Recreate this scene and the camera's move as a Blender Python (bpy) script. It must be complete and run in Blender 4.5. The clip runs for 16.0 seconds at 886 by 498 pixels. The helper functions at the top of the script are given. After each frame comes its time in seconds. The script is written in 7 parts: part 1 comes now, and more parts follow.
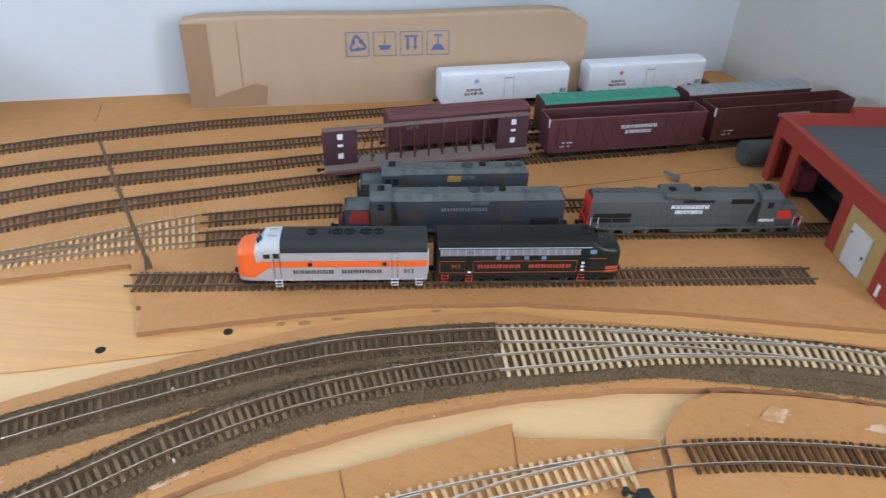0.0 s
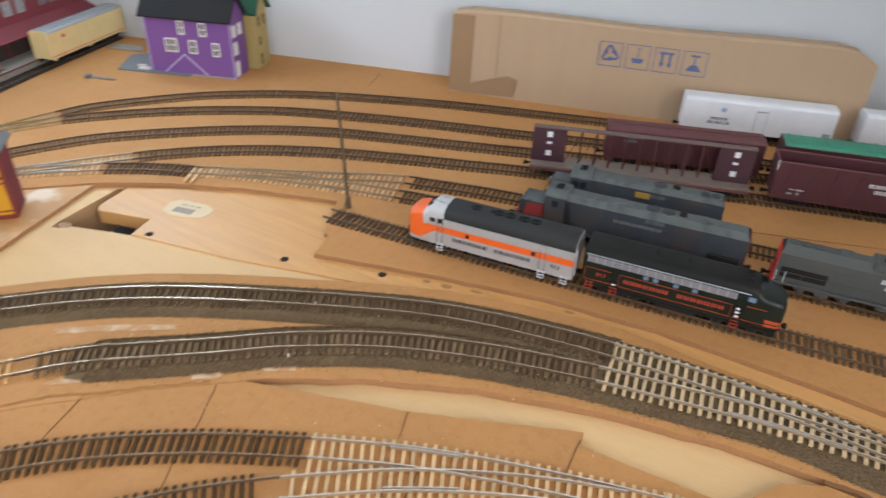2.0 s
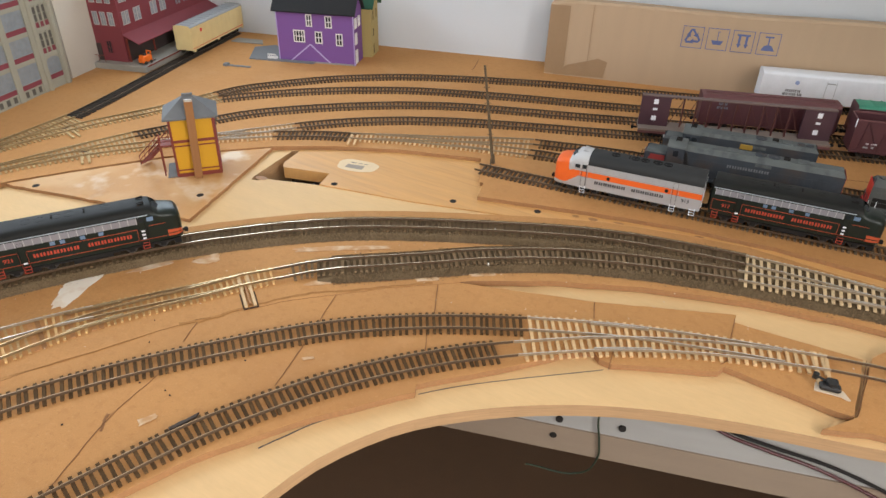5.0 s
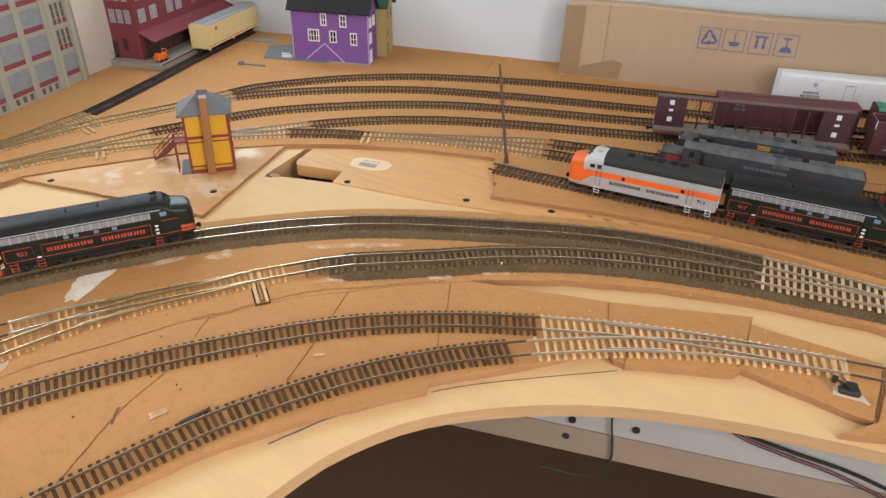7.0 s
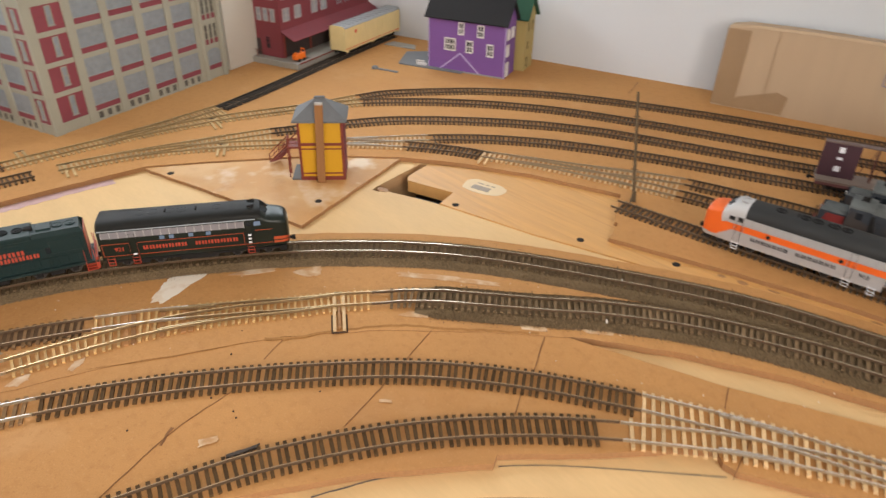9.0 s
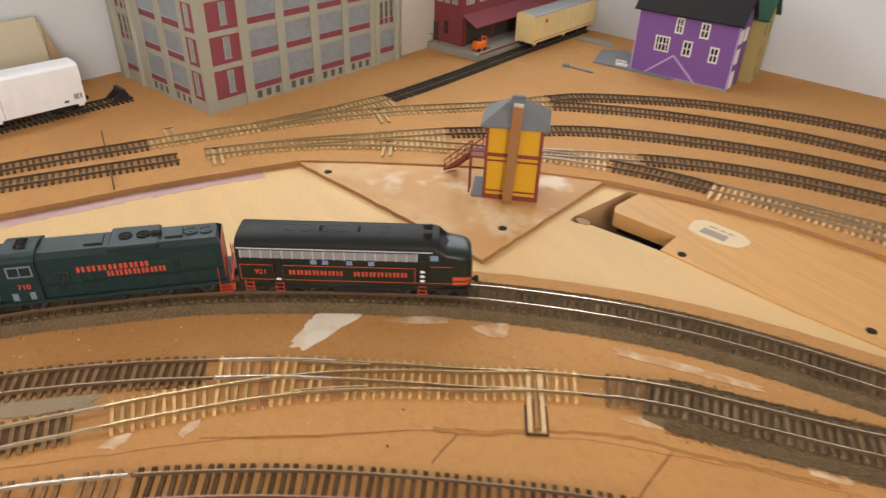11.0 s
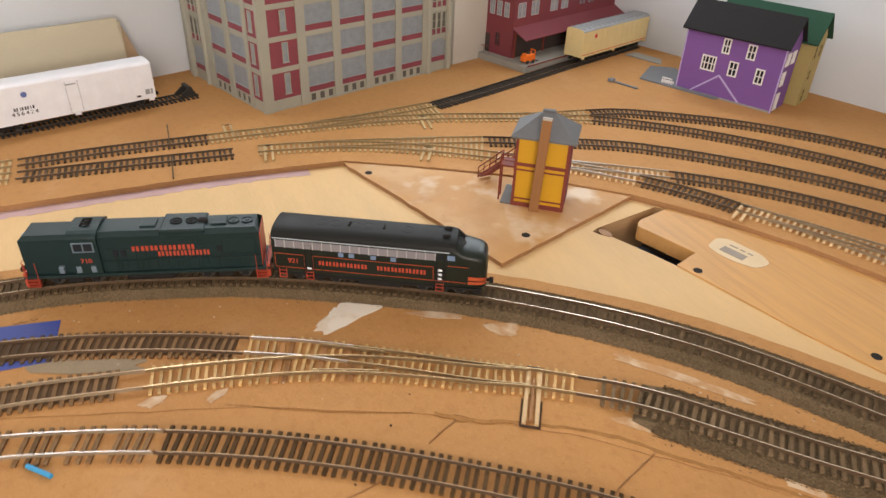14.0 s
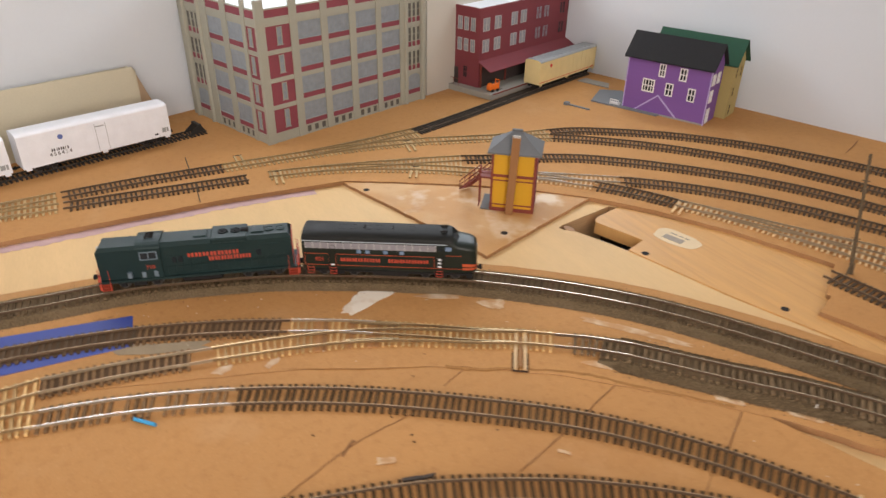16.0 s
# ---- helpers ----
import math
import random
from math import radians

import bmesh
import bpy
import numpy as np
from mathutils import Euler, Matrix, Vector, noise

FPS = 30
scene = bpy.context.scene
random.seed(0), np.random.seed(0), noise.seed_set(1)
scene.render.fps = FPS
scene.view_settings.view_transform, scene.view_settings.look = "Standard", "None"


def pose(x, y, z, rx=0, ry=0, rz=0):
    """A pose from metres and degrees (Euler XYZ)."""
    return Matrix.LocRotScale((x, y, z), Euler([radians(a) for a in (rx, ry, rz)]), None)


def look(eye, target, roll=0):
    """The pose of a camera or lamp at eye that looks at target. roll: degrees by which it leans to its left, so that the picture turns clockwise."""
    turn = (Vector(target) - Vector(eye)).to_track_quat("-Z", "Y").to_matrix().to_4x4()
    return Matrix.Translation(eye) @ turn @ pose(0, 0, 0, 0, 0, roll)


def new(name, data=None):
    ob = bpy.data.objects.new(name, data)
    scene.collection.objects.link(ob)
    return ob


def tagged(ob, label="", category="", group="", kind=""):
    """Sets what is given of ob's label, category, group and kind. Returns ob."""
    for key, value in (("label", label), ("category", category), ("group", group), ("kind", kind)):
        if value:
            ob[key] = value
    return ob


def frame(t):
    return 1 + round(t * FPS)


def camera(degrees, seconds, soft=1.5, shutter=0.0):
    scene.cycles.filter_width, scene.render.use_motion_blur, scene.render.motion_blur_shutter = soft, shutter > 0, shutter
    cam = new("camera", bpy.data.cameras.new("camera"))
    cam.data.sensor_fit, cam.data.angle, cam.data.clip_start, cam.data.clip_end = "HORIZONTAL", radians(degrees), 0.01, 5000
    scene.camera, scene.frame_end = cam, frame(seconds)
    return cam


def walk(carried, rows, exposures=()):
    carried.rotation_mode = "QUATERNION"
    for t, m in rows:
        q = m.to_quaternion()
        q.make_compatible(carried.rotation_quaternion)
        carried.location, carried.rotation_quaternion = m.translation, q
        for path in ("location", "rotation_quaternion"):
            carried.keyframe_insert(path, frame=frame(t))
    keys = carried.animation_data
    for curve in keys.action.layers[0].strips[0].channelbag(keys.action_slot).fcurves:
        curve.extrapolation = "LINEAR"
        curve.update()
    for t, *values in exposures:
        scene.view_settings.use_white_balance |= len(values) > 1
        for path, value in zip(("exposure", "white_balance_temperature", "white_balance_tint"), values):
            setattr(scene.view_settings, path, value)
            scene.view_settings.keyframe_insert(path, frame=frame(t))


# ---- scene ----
cam = camera(65.80, 16.0, soft=1.45, shutter=0.6)
ROWS = [
    (0, (0.0461, 0.0289, 0.3874), (0.0021, 0.8612, -0.1653), 2.21),
    (0.5, (0.0537, 0.0329, 0.3823), (-0.0528, 0.8613, -0.1676), 1.84),
    (1, (0.0981, 0.0484, 0.3821), (-0.1156, 0.8581, -0.1644), 1.61),
    (1.5, (0.1473, 0.0490, 0.3840), (-0.1799, 0.8194, -0.1631), 2.16),
    (2, (0.1691, 0.0300, 0.3843), (-0.2594, 0.7486, -0.1634), 2.21),
    (2.5, (0.1812, 0.0169, 0.3839), (-0.3095, 0.6941, -0.1644), 1.61),
    (3, (0.1772, 0.0035, 0.3857), (-0.3299, 0.6699, -0.1609), 0.79),
    (3.5, (0.1486, -0.0440, 0.3894), (-0.3381, 0.6390, -0.1553), 0.40),
    (4, (0.1180, -0.1309, 0.3920), (-0.3436, 0.5714, -0.1500), 0.26),
    (4.2, (0.1172, -0.1610, 0.3942), (-0.3317, 0.5536, -0.1424), 0.53),
    (6.3, (0.1104, -0.2027, 0.3803), (-0.3331, 0.5150, -0.1566), 1.93),
    (6.5, (0.1141, -0.1987, 0.3812), (-0.3375, 0.5141, -0.1555), 1.52),
    (7, (0.1126, -0.1928, 0.3828), (-0.3427, 0.5204, -0.1502), 1.31),
    (7.5, (0.1096, -0.1913, 0.3853), (-0.3573, 0.5148, -0.1471), 1.02),
    (8, (0.0936, -0.1864, 0.3796), (-0.4003, 0.4997, -0.1545), 0.89),
    (8.5, (0.0888, -0.1597, 0.3791), (-0.4516, 0.4913, -0.1539), 1.06),
    (9, (0.0940, -0.1166, 0.3779), (-0.5115, 0.4762, -0.1532), 1.23),
    (9.5, (0.1005, -0.0744, 0.3686), (-0.5622, 0.4542, -0.1617), 1.71),
    (10, (0.0719, -0.0626, 0.3590), (-0.6315, 0.4120, -0.1702), 2.02),
    (10.2, (0.0383, -0.0630, 0.3537), (-0.6764, 0.3938, -0.1760), 1.92),
    (12.3, (-0.1692, -0.0643, 0.2763), (-0.8767, 0.3847, -0.2695), 2.11),
    (12.5, (-0.1628, -0.0663, 0.2834), (-0.8716, 0.3787, -0.2640), 2.12),
    (13, (-0.1258, -0.0711, 0.3132), (-0.8450, 0.3572, -0.2340), 2.14),
    (13.5, (-0.0813, -0.0695, 0.3327), (-0.8167, 0.3345, -0.2114), 2.24),
    (14, (-0.0408, -0.0537, 0.3376), (-0.7959, 0.3255, -0.1973), 2.36),
    (14.5, (0.0094, -0.0501, 0.3406), (-0.7654, 0.3100, -0.1790), 2.18),
    (15, (0.0777, -0.0567, 0.3463), (-0.7100, 0.2991, -0.1567), 1.55),
    (15.5, (0.1075, -0.0848, 0.3772), (-0.6721, 0.3035, -0.1142), 1.24),
    (16, (0.0608, -0.1389, 0.3787), (-0.6911, 0.2926, -0.1199), 1.01),
]
walk(cam, [(t, look(e, g, r)) for t, e, g, r in ROWS],
     exposures=[(0.0, 0.08, 5600, 10), (1.0, 0.01, 5850, 12), (1.6, -0.02, 6150, 12), (2.5, -0.17, 6500, 12), (3.2, -0.16, 6600, 12), (4.2, -0.14, 6700, 12), (7.0, -0.11, 6800, 13), (9.5, -0.19, 7400, 16), (10.2, -0.21, 7400, 16), (12.3, -0.23, 7950, 18), (13.0, -0.23, 7950, 18), (15.0, -0.25, 6980, 18), (16.0, -0.29, 7250, 18)])

# ---- room axes: u along the back wall, v from the back wall into the room ----
CORNER, UX, UY = (0.475, 1.25), 0.9495, 0.3138


def room(a, b, z=0.0):
    return Vector((CORNER[0] + a * UX + b * UY, CORNER[1] + a * UY - b * UX, z))


ROOM_TURN = math.degrees(math.atan2(UY, UX))

# ---- world and daylight ----
world = bpy.data.worlds.new("sky")
scene.world = world
world.use_nodes = True
sky = world.node_tree.nodes.new("ShaderNodeTexSky")
sky.sky_type, sky.sun_disc = "NISHITA", False
sky.sun_elevation, sky.sun_rotation = radians(40), radians(160)
world.node_tree.links.new(sky.outputs[0], world.node_tree.nodes["Background"].inputs[0])
world.node_tree.nodes["Background"].inputs[1].default_value = 0.1
# windows out of view: one in the south wall behind the camera, one in the east wall beside it, a cool one high in the
# west wall; the cool one high in the north wall by their corner is an added fill
SOUTH_WIN = dict(a0=-0.90, a1=0.10, z0=0.10, z1=1.25, watts=6, tint=(1.0, 0.94, 0.86))
EAST_WIN = dict(b0=1.35, b1=2.35, z0=0.10, z1=1.25, watts=38, tint=(0.99, 0.965, 0.94))
WEST_WIN = dict(b0=0.03, b1=1.03, z0=0.38, z1=0.62, watts=7.0, tint=(0.76, 0.88, 1.0))
NORTH_FILL = dict(a0=-1.84, a1=-1.38, z0=0.42, z1=0.66, watts=4.8, tint=(0.70, 0.87, 1.0))


def window_light(width, height, watts, tint, at, toward):
    lamp = bpy.data.lights.new("window_light", "AREA")
    lamp.shape, lamp.size, lamp.size_y = "RECTANGLE", width, height
    lamp.energy, lamp.color = watts, tint
    ob = new("window_light", lamp)
    ob.matrix_world = look(at, at + toward)


w = SOUTH_WIN
window_light(w["a1"] - w["a0"], w["z1"] - w["z0"], w["watts"], w["tint"], room((w["a0"] + w["a1"]) / 2, 2.62, (w["z0"] + w["z1"]) / 2), Vector((-UY, UX, -0.05)))
NORTH_POSE = pose(CORNER[0], CORNER[1], 0, 0, 0, ROOM_TURN - 1.6)
EAST_POSE = pose(0.462, 1.246, 0, 0, 0, ROOM_TURN + 9)
w = EAST_WIN
at = EAST_POSE @ Vector((0.02, -(w["b0"] + w["b1"]) / 2, (w["z0"] + w["z1"]) / 2))
window_light(w["b1"] - w["b0"], w["z1"] - w["z0"], w["watts"], w["tint"], at, EAST_POSE.to_3x3() @ Vector((-1.0, 0.0, -0.05)))
w = WEST_WIN
window_light(w["b1"] - w["b0"], w["z1"] - w["z0"], w["watts"], w["tint"], room(-1.91, (w["b0"] + w["b1"]) / 2, (w["z0"] + w["z1"]) / 2), Vector((UX, UY, 0.0)))
# unseen added light: brightens the west wall and gives the rails glints
w = NORTH_FILL
at = NORTH_POSE @ Vector(((w["a0"] + w["a1"]) / 2, 0.02, (w["z0"] + w["z1"]) / 2))
window_light(w["a1"] - w["a0"], w["z1"] - w["z0"], w["watts"], w["tint"], at, NORTH_POSE.to_3x3() @ Vector((0.0, -1.0, 0.0)))


# ---- materials ----
def mat(name, color, rough=0.6, metal=0.0, vary=0.12, scale=40.0, fine=0.06, fine_scale=400.0, bump=0.0, bump_scale=None, coat=0.0, rand=0.0, stretch=None, spec=0.5):
    """A procedural surface: base colour varied at two scales, with relief and uneven gloss."""
    m = bpy.data.materials.new(name)
    m.use_nodes = True
    nt = m.node_tree
    n, link = nt.nodes, nt.links.new
    b = n["Principled BSDF"]
    co = n.new("ShaderNodeTexCoord")
    mp = n.new("ShaderNodeMapping")
    link(co.outputs["Object"], mp.inputs[0])
    if stretch:
        mp.inputs["Scale"].default_value = stretch
    n1, n2 = n.new("ShaderNodeTexNoise"), n.new("ShaderNodeTexNoise")
    for t, s, d in ((n1, scale, 4), (n2, fine_scale, 2)):
        t.inputs["Scale"].default_value, t.inputs["Detail"].default_value = s, d
        link(mp.outputs[0], t.inputs[0])
    hsv = n.new("ShaderNodeHueSaturation")
    hsv.inputs["Color"].default_value = (*color, 1)
    m1, m2 = n.new("ShaderNodeMath"), n.new("ShaderNodeMath")
    m1.operation = m2.operation = "MULTIPLY_ADD"
    link(n1.outputs[0], m1.inputs[0])
    m1.inputs[1].default_value, m1.inputs[2].default_value = 2 * vary, 1 - vary
    link(n2.outputs[0], m2.inputs[0])
    m2.inputs[1].default_value = 2 * fine
    off = n.new("ShaderNodeMath")
    off.operation = "SUBTRACT"
    link(m1.outputs[0], off.inputs[0])
    off.inputs[1].default_value = fine
    link(off.outputs[0], m2.inputs[2])
    last = m2
    if rand:
        info = n.new("ShaderNodeObjectInfo")
        m3 = n.new("ShaderNodeMath")
        m3.operation = "MULTIPLY_ADD"
        link(info.outputs["Random"], m3.inputs[0])
        m3.inputs[1].default_value = 2 * rand
        link(m2.outputs[0], m3.inputs[2])
        m4 = n.new("ShaderNodeMath")
        m4.operation = "SUBTRACT"
        link(m3.outputs[0], m4.inputs[0])
        m4.inputs[1].default_value = rand
        last = m4
    link(last.outputs[0], hsv.inputs["Value"])
    link(hsv.outputs[0], b.inputs["Base Color"])
    rg = n.new("ShaderNodeMath")
    rg.operation = "MULTIPLY_ADD"
    link(n1.outputs[0], rg.inputs[0])
    rg.inputs[1].default_value, rg.inputs[2].default_value = 0.2, max(0.05, rough - 0.1)
    link(rg.outputs[0], b.inputs["Roughness"])
    b.inputs["Metallic"].default_value = metal
    b.inputs["Coat Weight"].default_value = coat
    b.inputs["Specular IOR Level"].default_value = spec
    if bump:
        bp = n.new("ShaderNodeBump")
        bp.inputs["Strength"].default_value, bp.inputs["Distance"].default_value = bump, 0.001
        nb = n.new("ShaderNodeTexNoise")
        nb.inputs["Scale"].default_value, nb.inputs["Detail"].default_value = bump_scale or fine_scale, 4
        link(mp.outputs[0], nb.inputs[0])
        link(nb.outputs[0], bp.inputs["Height"])
        link(bp.outputs[0], b.inputs["Normal"])
    return m


def mix_layer(m, color, scale, lo, hi, amount=1.0, detail=5.0, stretch=None):
    """Lays stains of another colour over a material, with a noise-shaped edge."""
    nt = m.node_tree
    n, link = nt.nodes, nt.links.new
    b = n["Principled BSDF"]
    old = b.inputs["Base Color"].links[0].from_socket
    co, mp, t, r, x = (n.new(k) for k in ("ShaderNodeTexCoord", "ShaderNodeMapping", "ShaderNodeTexNoise", "ShaderNodeMapRange", "ShaderNodeMix"))
    link(co.outputs["Object"], mp.inputs[0])
    if stretch:
        mp.inputs["Scale"].default_value = stretch
    mp.inputs["Location"].default_value = (scale * 0.37, scale * 0.11, 0)
    link(mp.outputs[0], t.inputs[0])
    t.inputs["Scale"].default_value, t.inputs["Detail"].default_value = scale, detail
    r.inputs["From Min"].default_value, r.inputs["From Max"].default_value, r.inputs["To Max"].default_value = lo, hi, amount
    link(t.outputs[0], r.inputs[0])
    x.data_type = "RGBA"
    link(r.outputs[0], x.inputs[0])
    link(old, x.inputs[6])
    x.inputs[7].default_value = (*color, 1)
    link(x.outputs[2], b.inputs["Base Color"])
    return m


MDF = mat("hardboard", (0.50, 0.250, 0.090), 0.8, spec=0.25, vary=0.10, scale=9, fine=0.16, fine_scale=900, bump=0.15, bump_scale=900)
mix_layer(MDF, (0.58, 0.34, 0.165), 14, 0.58, 0.78, 0.5)
mix_layer(MDF, (0.36, 0.16, 0.055), 260, 0.60, 0.70, 0.35, detail=3.0)
mix_layer(MDF, (0.40, 0.185, 0.065), 5, 0.52, 0.72, 0.45)
mix_layer(MDF, (0.40, 0.185, 0.065), 110, 0.50, 0.72, 0.45, detail=6.0)
mix_layer(MDF, (0.62, 0.37, 0.17), 380, 0.60, 0.70, 0.28, detail=3.0)
MDF_EDGE = mat("hardboard_edge", (0.36, 0.185, 0.08), 0.9, fine=0.2)
PLY = mat("plywood", (0.715, 0.478, 0.235), 0.6, spec=0.3, vary=0.10, scale=6, fine=0.06, fine_scale=90, stretch=(1, 6, 1))
PINE = mat("pine_board", (0.65, 0.350, 0.122), 0.45, vary=0.16, scale=7, fine=0.06, fine_scale=60, stretch=(1.2, 14, 1))
mix_layer(PINE, (0.50, 0.25, 0.085), 9, 0.53, 0.73, 0.5, stretch=(0.9, 16, 1))
mix_layer(PINE, (0.48, 0.25, 0.095), 16, 0.56, 0.66, 0.25, detail=2.0, stretch=(0.5, 11, 1))
PLASTERED = mat("stained_hardboard", (0.53, 0.275, 0.095), 0.6, vary=0.14, scale=18, fine=0.1, fine_scale=500)
mix_layer(PLASTERED, (0.63, 0.40, 0.20), 13, 0.46, 0.62, 0.7)
mix_layer(PLASTERED, (0.78, 0.67, 0.52), 20, 0.53, 0.68, 0.7, detail=8.0)
mix_layer(PLASTERED, (0.42, 0.20, 0.07), 30, 0.60, 0.70, 0.45)
PLASTER = mat("filler", (0.50, 0.30, 0.16), 0.8, vary=0.10, scale=60, fine=0.12, fine_scale=700, bump=0.3)
mix_layer(PLASTER, (0.72, 0.60, 0.45), 55, 0.42, 0.68, 0.85)
PLASTER_THIN = mat("thin_filler", (0.51, 0.28, 0.125), 0.8, vary=0.10, scale=60, fine=0.12, fine_scale=700)
mix_layer(PLASTER_THIN, (0.70, 0.54, 0.37), 80, 0.45, 0.68, 0.75)
PLY_EDGE = mat("plywood_edge", (0.46, 0.28, 0.14), 0.8, vary=0.12, scale=20, fine=0.25, fine_scale=260, stretch=(0.15, 0.15, 4))
BALLAST = mat("ballast", (0.150, 0.106, 0.060), 0.95, vary=0.35, scale=60, fine=0.55, fine_scale=700, bump=1.0, bump_scale=800, spec=0.1)
mix_layer(BALLAST, (0.22, 0.155, 0.092), 22, 0.5, 0.7, 0.6)
mix_layer(BALLAST, (0.21, 0.155, 0.10), 600, 0.58, 0.66, 0.7, detail=2.0)
TIE_DARK = mat("tie_dark", (0.105, 0.070, 0.043), 0.8, rand=0.25, fine=0.2, spec=0.15)
TIE_BROWN = mat("tie_brown", (0.120, 0.077, 0.041), 0.8, rand=0.3, fine=0.2, spec=0.12)
TIE_DUSTY = mat("tie_dusty", (0.185, 0.122, 0.068), 0.85, rand=0.3, fine=0.2, spec=0.1)
TIE_SECT = mat("tie_sectional", (0.098, 0.056, 0.026), 0.85, rand=0.25, fine=0.2, spec=0.1)
TIE_TAN = mat("tie_tan", (0.66, 0.45, 0.235), 0.65, rand=0.16, fine=0.2)
TIE_GOLD = mat("tie_golden", (0.58, 0.36, 0.140), 0.65, rand=0.25, fine=0.25)
TIE_WARM = mat("tie_warm", (0.21, 0.122, 0.060), 0.8, rand=0.3, fine=0.2, spec=0.12)
TIE_RUST = mat("tie_rusty", (0.37, 0.185, 0.078), 0.85, rand=0.3, fine=0.3, spec=0.2)
TIE_PALE = mat("tie_pale", (0.63, 0.465, 0.265), 0.65, rand=0.14, fine=0.2)
TIE_GREY = mat("tie_greyed", (0.52, 0.37, 0.18), 0.75, rand=0.2, fine=0.25)
RAIL_SIDE = mat("rail_weathered", (0.115, 0.070, 0.040), 0.6, metal=0.15, vary=0.2, spec=0.3)
RAIL_TOP = mat("rail_polished", (0.75, 0.63, 0.45), 0.22, metal=0.55, vary=0.15)
RAIL_WORN = mat("rail_worn", (0.42, 0.29, 0.175), 0.38, metal=0.5, vary=0.25)
RAIL_DULL = mat("rail_dull", (0.31, 0.225, 0.15), 0.5, metal=0.4, vary=0.2)
BRASS = mat("rail_nickel_side", (0.36, 0.28, 0.185), 0.4, metal=0.45, vary=0.2)
SILVER = mat("nickel_silver", (0.86, 0.83, 0.77), 0.25, metal=0.35)
# darker, warmer wall tone: dim light on the walls put into the colour
DIM_WALL = mat("dim_wall_tone", (0.53, 0.50, 0.44), 0.85, vary=0.05, scale=3, fine=0.02, fine_scale=250, bump=0.08, bump_scale=260)
RAIL_TAN = mat("rail_tan", (0.24, 0.155, 0.075), 0.5, metal=0.3, vary=0.3, scale=120)
RAIL_TANTOP = mat("rail_tan_worn", (0.78, 0.57, 0.31), 0.26, metal=0.5, vary=0.3, scale=90)
YARD_TAN = mat("yard_rail_tan", (0.34, 0.235, 0.115), 0.5, metal=0.3, vary=0.3, scale=120)
YARD_TANTOP = mat("yard_rail_tan_worn", (0.54, 0.40, 0.22), 0.35, metal=0.4, vary=0.3, scale=90)
FILLER_WHITE = mat("white_filler", (0.66, 0.50, 0.34), 0.8, vary=0.10, scale=60, fine=0.12, fine_scale=700, bump=0.3)
mix_layer(FILLER_WHITE, (0.84, 0.77, 0.66), 50, 0.30, 0.52, 0.95)
WALL = mat("wall_paint", (0.615, 0.650, 0.685), 0.85, vary=0.03, scale=3, fine=0.015, fine_scale=250, bump=0.08, bump_scale=260)
CEIL = mat("ceiling_paint", (0.8, 0.79, 0.77), 0.9, vary=0.02)
SHELF_BLUE = mat("shelf_blue_grey", (0.16, 0.19, 0.24), 0.7, vary=0.15)
CARPET = mat("brown_floor", (0.15, 0.086, 0.048), 0.95, vary=0.12, scale=30, fine=0.2)
CARD = mat("cardboard", (0.47, 0.335, 0.215), 0.75, vary=0.06, scale=8, fine=0.05, fine_scale=300, stretch=(8, 1, 1))
TRACK_BLACK = mat("track_black", (0.040, 0.030, 0.022), 0.85, rand=0.2)
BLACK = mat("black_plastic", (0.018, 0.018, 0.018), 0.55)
DARK_UNDER = mat("underframe_black", (0.022, 0.02, 0.019), 0.85, spec=0.1)


# ---- mesh helpers ----
def part(name, bm, m, parent=None, label="", smooth=False):
    me = bpy.data.meshes.new(name)
    bmesh.ops.recalc_face_normals(bm, faces=bm.faces)
    bm.to_mesh(me)
    bm.free()
    for one in (m if isinstance(m, (list, tuple)) else (m,)):
        me.materials.append(one)
    if smooth:
        for p in me.polygons:
            p.use_smooth = True
    ob = new(name, me)
    if parent:
        ob.parent = parent
    if label:
        ob["label"] = label
    return ob


def thing(name, label, category, m=None, group="", kind=""):
    ob = tagged(new(name), label, category, group, kind)
    if m is not None:
        ob.matrix_world = m
    return ob


def bx(x0, x1, y0, y1, z0, z1, bevel=0.0, bm=None, seg=1):
    bm = bm or bmesh.new()
    made = bmesh.ops.create_cube(bm, size=1.0)["verts"]
    for v in made:
        v.co = Vector((x0 + (v.co.x + 0.5) * (x1 - x0), y0 + (v.co.y + 0.5) * (y1 - y0), z0 + (v.co.z + 0.5) * (z1 - z0)))
    if bevel:
        edges = list({e for v in made for e in v.link_edges})
        bmesh.ops.bevel(bm, geom=edges, offset=bevel, segments=seg, affect="EDGES", profile=0.5)
    return bm


def rod(p, q, r, bm=None, seg=8, r2=None):
    bm = bm or bmesh.new()
    p, q = Vector(p), Vector(q)
    d = q - p
    m = Matrix.Translation((p + q) / 2) @ d.to_track_quat("Z", "Y").to_matrix().to_4x4()
    bmesh.ops.create_cone(bm, cap_ends=True, segments=seg, radius1=r, radius2=r if r2 is None else r2, depth=d.length, matrix=m)
    return bm


